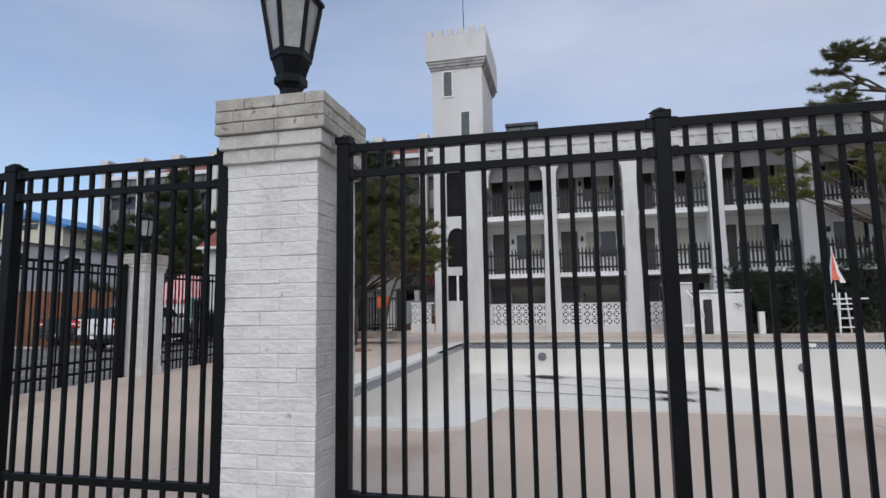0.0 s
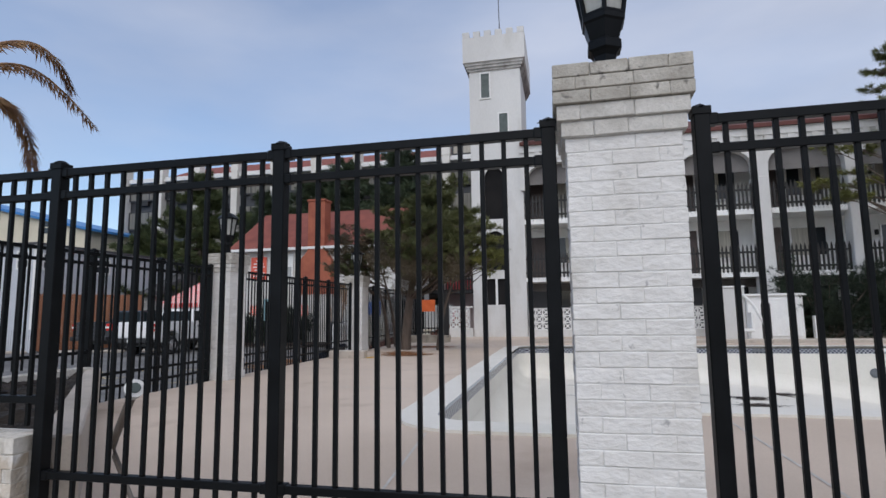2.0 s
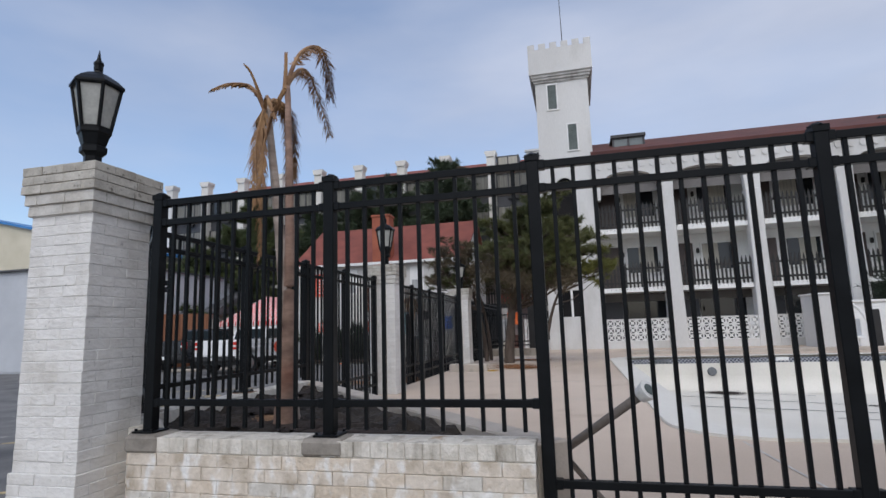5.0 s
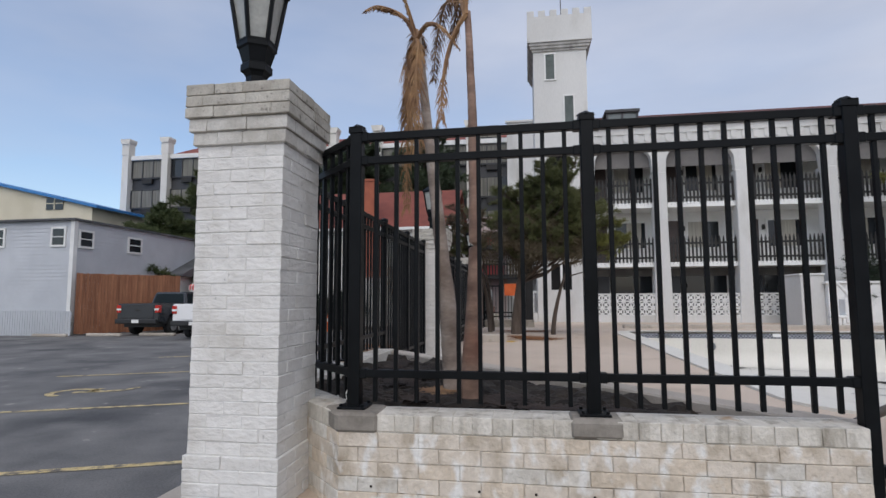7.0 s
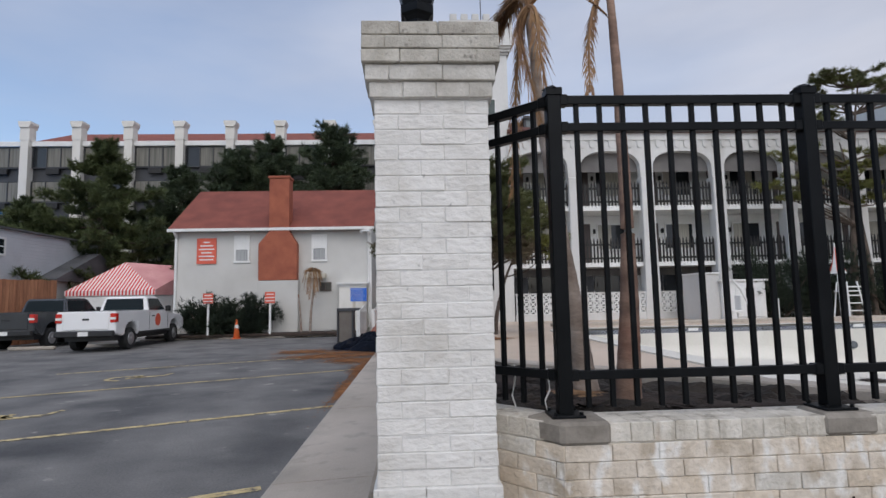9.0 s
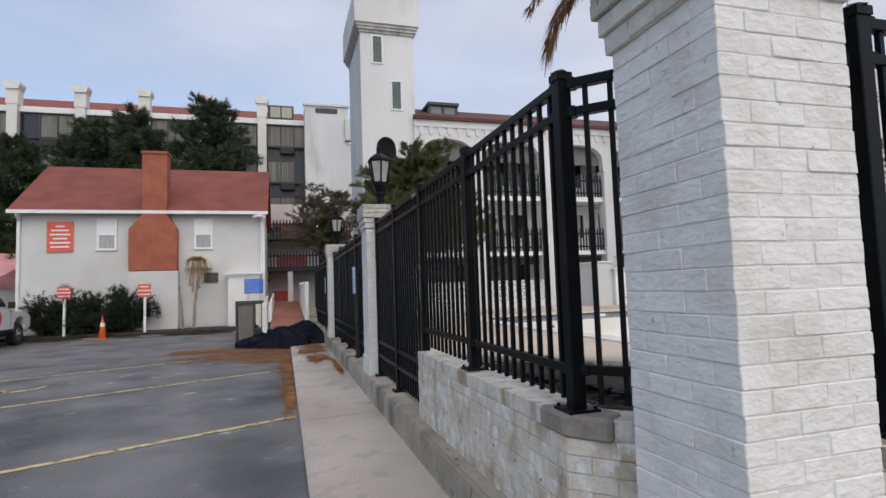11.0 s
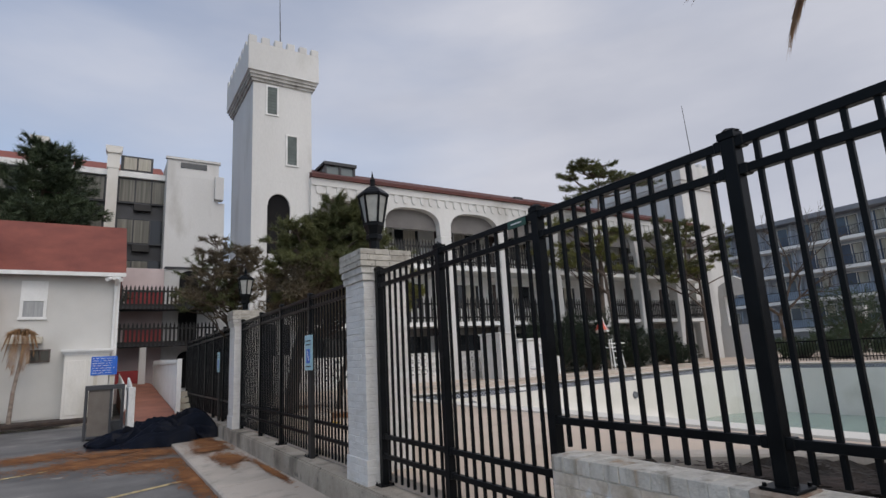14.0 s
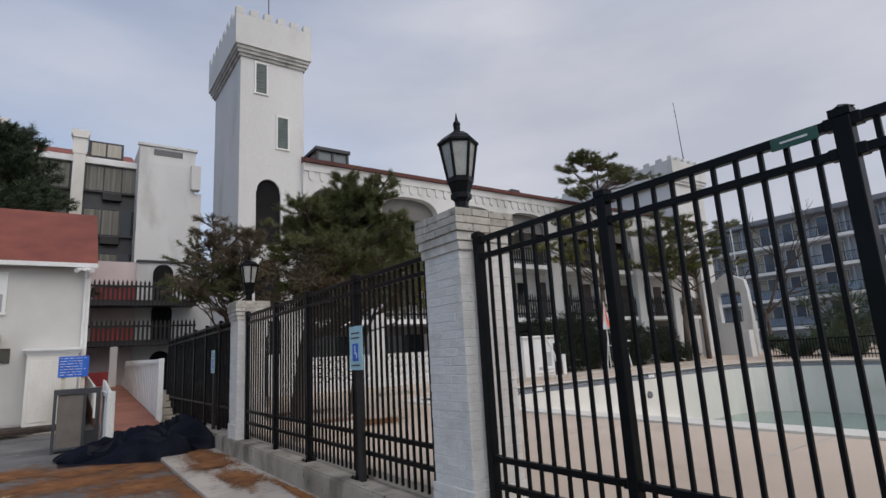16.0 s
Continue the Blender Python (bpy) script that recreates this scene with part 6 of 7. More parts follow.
cyl(bm, (9.45, 21.5, DECK), (9.4, 21.5, 3.55), 0.025, 0.025, 8)
part("pole", bm, M_WHITE, um)
for k in range(8):
    a0, a1 = k * math.pi / 4, (k + 1) * math.pi / 4
    bm = bmesh.new()
    top = bm.verts.new((9.4, 21.5, 3.5))
    mid = [bm.verts.new((9.42 + 0.16 * math.cos(a), 21.5 + 0.16 * math.sin(a), 2.7)) for a in (a0, a1)]
    low_ = [bm.verts.new((9.45 + 0.30 * math.cos(a), 21.5 + 0.30 * math.sin(a), 2.30 + 0.1 * (k % 2))) for a in (a0, a1)]
    bm.faces.new((top, mid[0], mid[1]))
    bm.faces.new((mid[0], low_[0], low_[1], mid[1]))
    part("canopy_panel", bm, M_PANEL_RED if k % 2 else M_WHITE, um)
lc = thing("lifeguard_chair", (9.6, 21.0, DECK), "white pipe lifeguard chair", "chair")
bm = bmesh.new()
for x0, x1 in ((9.05, 9.2), (9.75, 9.62)):
    for y0, y1 in ((20.6, 20.8), (21.4, 21.3)):
        cyl(bm, (x0, y0, DECK), (x1, y1, 1.95), 0.028, 0.028, 8)
for z in (0.8, 1.1, 1.4):
    cyl(bm, (9.1, 20.68, z), (9.7, 20.68, z), 0.024, 0.024, 8)
part("frame", bm, M_WHITE, lc)
part("seat", bx(9.05, 9.75, 20.75, 21.3, 1.55, 1.6, 0.01), M_WHITE, lc)
part("arm_rest", bx(9.0, 10.05, 20.78, 20.84, 1.72, 1.77), M_WHITE, lc)

# pool lift by the screen wall
lf = thing("pool_lift", (4.6, 20.4, DECK), "white pool lift with a folded seat and dark mast", "pool lift")
bm = bmesh.new()
tube(bm, [(4.3, 20.4, 2.1), (4.6, 20.4, 1.75), (4.9, 20.4, 1.1), (5.0, 20.4, 0.6)], [0.05] * 4, 8)
part("arm", bm, M_WHITE, lf)
part("mast", bx(4.85, 5.1, 20.3, 20.5, DECK, 1.8, 0.03), M_DARKWOOD, lf)
part("seat", bx(4.1, 4.55, 20.2, 20.6, 0.85, 0.95, 0.02), M_WHITE, lf)
part("seat_back", bx(4.45, 4.55, 20.2, 20.6, 0.95, 1.5, 0.02), M_WHITE, lf)
bm = bmesh.new()
cyl(bm, (4.15, 20.3, DECK), (4.15, 20.3, 0.86), 0.025, 0.025, 8)
part("leg", bm, M_WHITE, lf)
bm = bmesh.new()
cyl(bm, (4.5, 20.5, DECK), (4.5, 20.5, 0.86), 0.025, 0.025, 8)
part("leg", bm, M_WHITE, lf)
# barred gate with the orange notice across the deck's back corner, on its concrete sill
solo("gate_sill", bx(-7.86, -6.05, 19.9, 20.2, DECK - 0.05, 0.74, 0.02), M_KERB, "low concrete sill under the gate", "kerb", kind="structure")
ob_ = thing("iron_gate", (-7.0, 20.05, 0.74), "black barred iron gate with an orange notice", "gate")
for i in range(13):
    part("bar", bx(-7.80 + i * 0.115, -7.778 + i * 0.115, 20.04, 20.062, 0.78, 2.02), M_IRON, ob_)
for z in (0.84, 0.98, 1.96):
    part("rail", bx(-7.84, -6.36, 20.03, 20.072, z, z + 0.04, 0.003), M_IRON, ob_)
part("latch_panel", bx(-6.36, -6.08, 20.0, 20.10, 0.735, 2.30, 0.01), M_DARKWOOD, ob_, "dark solid latch panel")
part("gate_post", bx(-7.90, -7.84, 20.02, 20.08, 0.735, 2.10, 0.005), M_IRON, ob_)
part("notice", bx(-7.12, -6.60, 20.00, 20.022, 1.62, 2.06), M_ORANGE, ob_, "orange notice")
# low concrete edging at the pine's foot
solo("tree_edging", bx(-7.75, -6.80, 13.1, 13.35, DECK - 0.02, 0.66, 0.025), M_CONC, "low pale concrete edging at the foot of the pine", "edging", kind="structure")
sw = thing("screen_wall", (-6.4, 25.0, 0.4), "short white pierced screen wall beside the tower", "wall")
part("base", bx(-6.92, -5.80, 24.93, 25.10, 0.42, 0.90), M_STUCCO, sw)
for i in range(3):
    for j in range(3):
        place("screen_block", BLOCK, sw, Matrix.Translation((-6.73 + i * S, 25.0, 0.90 + S * (j + 0.5))))
part("cap", bx(-6.92, -5.80, 24.94, 25.07, 1.83, 1.90), M_STUCCO, sw)

# ---------------------------------------------------------------- plants
def leaf_mesh(name, clumps, n, length, width, mt, parent, seed, flat=0.7, label=""):
    """Many small blades scattered through clumps (x, y, z, radius), as one crown."""
    rs = np.random.RandomState(seed)
    cl = np.array(clumps)
    w = cl[:, 3] ** 2
    pick = rs.choice(len(cl), n, p=w / w.sum())
    d = rs.normal(size=(n, 3))
    d /= np.linalg.norm(d, axis=1)[:, None]
    r = cl[pick, 3] * rs.uniform(0, 1, n) ** 0.45
    pos = cl[pick, :3] + d * r[:, None] * np.array([1, 1, flat])
    axis = d * 0.8 + rs.normal(size=(n, 3)) * 0.55 + np.array([0, 0, 0.25])
    axis /= np.linalg.norm(axis, axis=1)[:, None]
    side = np.cross(axis, rs.normal(size=(n, 3)))
    side /= np.linalg.norm(side, axis=1)[:, None]
    L = (length * rs.uniform(0.6, 1.35, n))[:, None]
    W = (width * rs.uniform(0.7, 1.3, n))[:, None]
    vs = np.stack([pos - side * W * 0.5, pos + axis * L * 0.55 - side * W, pos + axis * L, pos + axis * L * 0.5 + side * W], 1).reshape(-1, 3)
    fs = np.arange(n * 4).reshape(-1, 4)
    me = bpy.data.meshes.new(name)
    me.from_pydata(vs.tolist(), [], fs.tolist())
    me.materials.append(mt)
    ob = part(name, me, None, parent, label)
    return ob


def needle_tufts(name, tips, per, length, width, mt, parent, seed, label="", open_=0.8):
    """Bottle-brush tufts of needles; tips: place and way of each twig's end."""
    rs = np.random.RandomState(seed)
    pos = np.array([t[0] for t in tips])
    way = np.array([t[1] for t in tips])
    way /= np.linalg.norm(way, axis=1)[:, None]
    n = len(tips) * per
    pos, way = np.repeat(pos, per, 0), np.repeat(way, per, 0)
    pos = pos - way * rs.uniform(0, 1.1, n)[:, None] * length
    spread = rs.normal(size=(n, 3))
    spread -= way * (spread * way).sum(1)[:, None]
    spread /= np.linalg.norm(spread, axis=1)[:, None] + 1e-6
    axis = way * rs.uniform(0.25, 1.0, n)[:, None] + spread * rs.uniform(0.2, 1.0, n)[:, None] * open_
    axis /= np.linalg.norm(axis, axis=1)[:, None]
    side = np.cross(axis, rs.normal(size=(n, 3)))
    side /= np.linalg.norm(side, axis=1)[:, None]
    L = (length * rs.uniform(0.65, 1.25, n))[:, None]
    vs = np.stack([pos - side * width / 2, pos + side * width / 2, pos + axis * L], 1).reshape(-1, 3)
    me = bpy.data.meshes.new(name)
    me.from_pydata(vs.tolist(), [], np.arange(n * 3).reshape(-1, 3).tolist())
    me.materials.append(mt)
    return part(name, me, None, parent, label)


def conifer(x, y, z0, h, rad, seed, mt, label, n=9000, blade=0.30, bare=0.12, lean=0.0, cone=0.7, step=0.55):
    """An evergreen with layered boughs that sweep out and up at their tips, with gaps between."""
    rnd = random.Random(seed)
    t = thing("conifer_tree", (x, y, z0), label, "tree")
    bm = bmesh.new()
    tube(bm, [(x, y, z0 - 0.2), (x + lean * 0.3, y, z0 + h * 0.4), (x + lean, y, z0 + h * 0.97)], [h * 0.022, h * 0.015, 0.02], 8)
    tips = []
    tiers = int(h * (1 - bare) / step)
    for i in range(tiers):
        f0 = bare + (1 - bare) * (i + 0.5) / tiers
        boughs = rnd.randint(6, 8)
        a0 = rnd.uniform(0, 6.28)
        for k in range(boughs):
            f = f0 + rnd.uniform(-0.45, 0.45) * (1 - bare) / tiers
            z = z0 + h * f
            reach = rad * max(0.02, 1 - f) ** cone * rnd.uniform(0.4, 1.2) + 0.3
            a = a0 + 2 * math.pi * k / boughs + rnd.uniform(-0.35, 0.35)
            r0 = Vector((x + lean * f, y, z))
            out = Vector((math.cos(a), math.sin(a), 0))
            across = Vector((-out.y, out.x, 0))
            droop = rnd.uniform(-0.16, 0.02)
            knee = r0 + out * reach * 0.55 + Vector((0, 0, reach * (droop - 0.02)))
            tip = r0 + out * reach + Vector((0, 0, reach * (droop + 0.08)))
            tube(bm, [r0, knee, tip], [0.04 + 0.008 * h * (1 - f), 0.03, 0.008], 4)
            m = 4 + int(reach * 4.5)
            for q in range(m):
                u = 0.25 + 0.75 * (q + rnd.random()) / m
                c = r0.lerp(knee, u / 0.55) if u < 0.55 else knee.lerp(tip, (u - 0.55) / 0.45)
                half = reach * 0.30 * (1.15 - u) + 0.18
                for w in range(4):
                    v = rnd.uniform(-1, 1)
                    p = c + across * v * half + out * rnd.uniform(0, 0.25) + Vector((0, 0, rnd.uniform(-0.22, 0.22)))
                    tips.append((p, out * 0.6 + across * v * 0.7 + Vector((0, 0, rnd.uniform(0.15, 0.7)))))
    for k in range(8):
        tips.append((Vector((x + lean, y, z0 + h - 0.12 * k)), Vector((rnd.uniform(-0.3, 0.3), rnd.uniform(-0.3, 0.3), 1))))
    part("trunk", bm, M_BARK, t)
    needle_tufts("crown", tips, max(16, min(60, int(n * 1.5 / len(tips)))), blade, blade * 0.13, mt, t, seed, open_=0.9)
    return t


def spread_pine(x, y, z0, top, clusters, seed, mt, label, per=7, tufts=4, needles=34, blade=0.13, wide=0.009, trunk_r=0.14, bend=(0.3, 0.0), flat=0.6, name="pine_tree"):
    """A wind-shaped pine: a bent trunk, crooked limbs to each cluster, twigs with tufts at their ends."""
    rnd = random.Random(seed)
    t = thing(name, (x, y, z0), label, "tree")
    bm = bmesh.new()
    foot = Vector((x, y, z0 - 0.1))
    tp = Vector((x + bend[0], y + bend[1], top))
    line = []
    for i in range(9):
        f = i / 8
        p = foot.lerp(tp, f)
        p.x += bend[0] * (f * f - f) * 0.9 + 0.05 * trunk_r * 8 * noise.noise((f * 4, seed, 1)) * f
        p.y += bend[1] * (f * f - f) * 0.9 + 0.05 * trunk_r * 8 * noise.noise((f * 4, seed, 7)) * f
        line.append(p)
    tube(bm, line, [trunk_r * (1.15 - 0.95 * i / 8) for i in range(9)], 9)
    tips = []
    for cx, cy, cz, cr in clusters:
        c = Vector((cx, cy, cz))
        k = min(range(3, 9), key=lambda q: abs(line[q].z - (cz - 0.45 * (c - line[q]).xy.length - 0.1)))
        s0 = line[k]
        k1 = s0.lerp(c, 0.45) + Vector((rnd.uniform(-0.15, 0.15), rnd.uniform(-0.15, 0.15), rnd.uniform(-0.18, 0.05)))
        k2 = s0.lerp(c, 0.75) + Vector((rnd.uniform(-0.12, 0.12), rnd.uniform(-0.12, 0.12), rnd.uniform(-0.12, 0.1)))
        tube(bm, [s0, k1, k2, c], [trunk_r * 0.36, trunk_r * 0.25, trunk_r * 0.16, 0.010], 6)
        for q in range(per):
            d = Vector((rnd.gauss(0, 1), rnd.gauss(0, 1), rnd.gauss(0.15, 0.7) * flat)).normalized()
            d.z *= flat
            b0 = k2.lerp(c, rnd.uniform(0.2, 1.0))
            e = c + d * cr * rnd.uniform(0.55, 1.1)
            m = (b0 + e) / 2 + Vector((0, 0, -0.03))
            tube(bm, [b0, m, e], [0.014, 0.010, 0.005], 4)
            for w in range(tufts):
                u = rnd.uniform(0.35, 1.0) if w else 1.0
                p = b0.lerp(m, u * 2) if u < 0.5 else m.lerp(e, u * 2 - 1)
                out = d + Vector((rnd.gauss(0, 0.55), rnd.gauss(0, 0.55), 0.35 + rnd.gauss(0, 0.3)))
                q_ = p + out.normalized() * (0.0 if w == 0 else rnd.uniform(0.05, 0.16))
                tips.append((q_, out))
    part("trunk", bm, M_BARK, t)
    needle_tufts("crown", tips, needles, blade, wide, mt, t, seed)
    return t


R7 = random.Random(7)


def lobes(n, cx, cy, cz, rx, ry, rz, r, shape=None):
    """Cluster centres spread over the outer part of a lumpy crown."""
    out = []
    while len(out) < n:
        d = Vector((R7.gauss(0, 1), R7.gauss(0, 1), R7.gauss(0, 1))).normalized() * (R7.random() ** 0.33)
        if shape and not shape(d):
            continue
        out.append((cx + rx * d.x, cy + ry * d.y, cz + rz * d.z, r * R7.uniform(0.75, 1.2)))
    return out


# pine between the fence and the tower, with dead needles low in its crown
cl = lobes(92, -5.65, 16.2, 3.95, 1.85, 1.45, 1.30, 0.46) + lobes(16, -5.35, 16.2, 5.25, 0.95, 0.7, 0.6, 0.40)
pine = spread_pine(-6.6, 16.7, DECK, 4.9, cl, 3, M_PINE, "green pine tree with brown inner needles leaning over the deck", 11, 7, 36, 0.13, 0.0095, 0.15, (1.0, -0.4))
leaf_mesh("dead_needles", lobes(40, -5.9, 16.1, 3.2, 1.6, 1.2, 0.8, 0.36), 26000, 0.12, 0.008, M_PINE_BROWN, pine, 77, label="brown dead needles low in the crown")
cl = lobes(14, -4.0, 16.1, 3.35, 0.65, 0.6, 0.55, 0.36)
spread_pine(-5.5, 16.5, DECK, 3.3, cl, 5, M_PINE_GOLD, "yellow-green pine bough over the deck", 8, 5, 30, 0.13, 0.010, 0.07, (0.9, -0.2))
# sparse pine near the ramp
cl = lobes(30, -8.25, 16.4, 3.6, 0.85, 0.8, 0.9, 0.36)
spread_pine(-7.45, 17.6, DECK, 3.9, cl, 11, M_PINE_BROWN, "sparse young pine tree with browning needles", 7, 4, 28, 0.11, 0.009, 0.07, (-0.7, -0.8))
cl = lobes(18, -8.1, 16.7, 3.5, 1.0, 0.9, 0.9, 0.36)
spread_pine(-7.4, 18.2, DECK, 3.8, cl, 12, M_PINE, "sparse young pine tree with bare branches", 7, 4, 26, 0.11, 0.009, 0.06, (-0.5, -0.9))
# tall pine before the arcade: flat pads high up
cl = [(10.9 + R7.uniform(-0.5, 0.9), 23.9 + R7.uniform(-0.7, 0.5), 9.8 + R7.uniform(-0.5, 0.5), 0.55) for i in range(7)]
cl += [(11.9 + R7.uniform(-1.2, 1.6), 23.9 + R7.uniform(-0.8, 0.6), 11.4 + R7.uniform(-0.3, 0.4), 0.6) for i in range(12)]
cl += [(14.6 + R7.uniform(-1.4, 2.6), 23.9 + R7.uniform(-0.9, 0.6), 11.7 + R7.uniform(-0.9, 0.5), 0.65) for i in range(16)]
spread_pine(11.9, 23.6, DECK, 11.2, cl, 13, M_PINE, "tall open-crowned pine before the arcade", 9, 5, 26, 0.20, 0.017, 0.15, (1.3, 0.3), 0.35)
cl = [(10.6 + R7.uniform(-2.8, 3.4), 23.6 + R7.uniform(-0.9, 0.6), 6.9 + R7.uniform(-1.2, 1.4), 0.6) for i in range(30)]
spread_pine(12.6, 23.4, DECK, 8.4, cl, 17, M_PINE_GOLD, "yellowing pine with loose boughs before the arcade", 8, 5, 28, 0.20, 0.017, 0.12, (-0.9, 0.1), 0.4)
cl = [(19.5 + R7.uniform(-4.2, 5.5), 23.2 + R7.uniform(-1.3, 1.0), 7.3 + R7.uniform(-1.5, 1.4), 0.8) for i in range(30)]
spread_pine(18.6, 23.3, DECK, 8.3, cl, 19, M_PINE, "broad pine at the far end of the court", 8, 5, 26, 0.24, 0.02, 0.17, (0.8, -0.3), 0.45)
cl = [(18.0 + R7.uniform(-3.6, 4.5), 22.9 + R7.uniform(-1.2, 0.9), 6.0 + R7.uniform(-0.7, 0.8), 0.75) for i in range(12)]
spread_pine(20.5, 23.2, DECK, 6.8, cl, 23, M_PINE_GOLD, "yellowing pine at the far end of the court", 7, 4, 24, 0.24, 0.02, 0.14, (-0.8, -0.3), 0.45)


def shrub(x, y, z0, rx, ry, h, seed, n, mt, label, name="juniper_shrub"):
    n = int(n * 4)
    rnd = random.Random(seed)
    t = thing(name, (x, y, z0), label, "shrub")
    bm = bmesh.new()
    clumps = []
    for i in range(26):
        a, u = rnd.uniform(0, 6.28), rnd.random() ** 0.5
        px, py = x + rx * u * math.cos(a), y + ry * u * math.sin(a)
        pz = z0 + h * (0.25 + 0.7 * rnd.random() * (1 - 0.5 * u))
        tube(bm, [(x + (px - x) * 0.2, y + (py - y) * 0.2, z0), ((x + px) / 2, (y + py) / 2, (z0 + pz) / 2), (px, py, pz)], [0.04, 0.03, 0.01], 5)
        clumps.append((px, py, pz, 0.24 * h * rnd.uniform(0.7, 1.3)))
        clumps.append(((x + px) / 2, (y + py) / 2, z0 + (pz - z0) * 0.5, 0.26 * h))
    part("stem", bm, M_BARK, t)
    tips = []
    for cx, cy, cz, cr in clumps:
        for q in range(max(4, n // 900)):
            d = Vector((rnd.gauss(0, 1), rnd.gauss(0, 1), rnd.gauss(0.2, 0.8))).normalized()
            p = Vector((cx, cy, cz)) + d * cr * rnd.uniform(0.3, 1.05)
            tips.append((Vector((p.x, p.y, max(p.z, z0 + 0.05))), d + Vector((0, 0, 0.4))))
    needle_tufts("foliage", tips, 26, 0.17, 0.014, mt, t, seed, open_=0.9)
    return t


shrub(-17.6, 26.1, 0.1, 1.3, 0.6, 2.0, 31, 10000, M_SHRUB, "dark juniper shrub in the mulch bed")
shrub(-15.7, 26.1, 0.1, 1.1, 0.6, 2.1, 32, 10000, M_SHRUB, "dark juniper shrub in the mulch bed")
shrub(8.0, 23.3, DECK, 1.9, 1.0, 3.3, 33, 9000, M_SHRUB, "large dark shrub behind the pool")
shrub(10.8, 23.6, DECK, 1.9, 1.0, 3.4, 34, 9000, M_SHRUB, "large dark shrub behind the pool")
shrub(13.6, 23.6, DECK, 1.9, 1.0, 2.6, 35, 7000, M_SHRUB, "dark shrub before the arcade")
shrub(17.0, 23.4, DECK, 2.0, 1.0, 2.2, 36, 7000, M_SHRUB, "dark shrub before the arcade")
for k_, (x, y, h) in enumerate(((18.8, 8.0, 1.3), (19.0, 10.6, 1.2), (19.2, 13.2, 1.4), (19.4, 15.8, 1.3), (20.5, 18.2, 1.6))):
    shrub(x, y, DECK, 1.3, 1.6, h, 60 + k_, 4200, M_PINE_DARK, "low dark hedge plant behind the black fence", "hedge_shrub")
shrub(27.5, 18.5, DECK, 2.8, 2.4, 4.6, 37, 9000, M_PINE_DARK, "dark evergreen shrub at the far end of the deck")
shrub(30.0, 15.0, DECK, 2.8, 2.4, 4.2, 38, 9000, M_PINE_DARK, "dark evergreen shrub at the far end of the deck")

conifer(-26.4, 33.0, 0, 11.5, 8.0, 41, M_CEDAR, "tall layered evergreen behind the trucks", 120000, 0.30, cone=0.95, step=0.7)
conifer(-30.4, 32.6, 0, 7.9, 5.0, 42, M_CEDAR, "bushy evergreen behind the grey house", 80000, 0.30)
conifer(-23.4, 36.5, 0, 10.6, 4.6, 43, M_PINE_DARK, "dark evergreen behind the striped tent", 60000, 0.30, cone=0.5)
conifer(-20.2, 38.0, 0, 12.4, 5.2, 44, M_PINE_DARK, "dark evergreen behind the office house", 80000, 0.30, cone=0.6)
conifer(-18.0, 38.6, 0, 13.3, 4.6, 45, M_PINE_DARK, "dark evergreen behind the office house", 80000, 0.30, cone=0.55)
conifer(-13.6, 38.0, 0, 14.0, 5.6, 46, M_PINE_DARK, "dark evergreen behind the office house", 90000, 0.30, cone=0.55)


def bare_tree(x, y, z0, h, seed):
    """A leafless tree of forking limbs and twigs."""
    rnd = random.Random(seed)
    t = thing("bare_tree", (x, y, z0), "leafless tree with fine grey twigs", "tree")
    trunk, twigs = bmesh.new(), bmesh.new()

    def grow(p, d, length, r, depth):
        q = p + d * length
        mid = (p + q) / 2 + Vector((rnd.gauss(0, 0.05), rnd.gauss(0, 0.05), 0)) * length
        tube(trunk if depth < 2 else twigs, [p, mid, q], [r, r * 0.85, r * 0.68], 6 if depth < 2 else 4)
        if depth == 6:
            return
        for k in range(3 if depth < 2 else 2):
            nd = (d + Vector((rnd.gauss(0, 0.5), rnd.gauss(0, 0.5), rnd.gauss(0.06, 0.25)))).normalized()
            grow(q, nd, length * rnd.uniform(0.62, 0.85), r * 0.64, depth + 1)
    grow(Vector((x, y, z0)), Vector((0.05, 0, 1)), h * 0.36, 0.2, 0)
    part("trunk", trunk, M_BARK, t)
    tagged(part("twigs", twigs, M_BARK, t), kind="stuff")
    return t


bare_tree(36.5, 27.0, 0, 9.4, 5)


# the far buildings, their trees and terrace things, brought to true size about the corner of the lot
NEAR = {"pickup_truck", "grey_house", "blue_fence", "board_fence", "cream_building", "striped_tent", "tarpaulin", "pine_litter", "bay_lines", "wheelchair_mark",
        "parking_sign", "iron_gate", "gate_sill", "tree_edging", "fence_plate", "conifer_tree", "camera", "sun"}
FAR = Matrix.Translation((-7.5, 2.0, 0)) @ Matrix.Scale(0.966, 4) @ Matrix.Translation((7.5, -2.0, 0))
for ob in list(scene.objects):
    if ob.parent is None and ob.name not in SETTLED and ob.name.split(".")[0] not in NEAR and ob.type in {"MESH", "EMPTY"}:
        ob.matrix_basis = FAR @ ob.matrix_basis


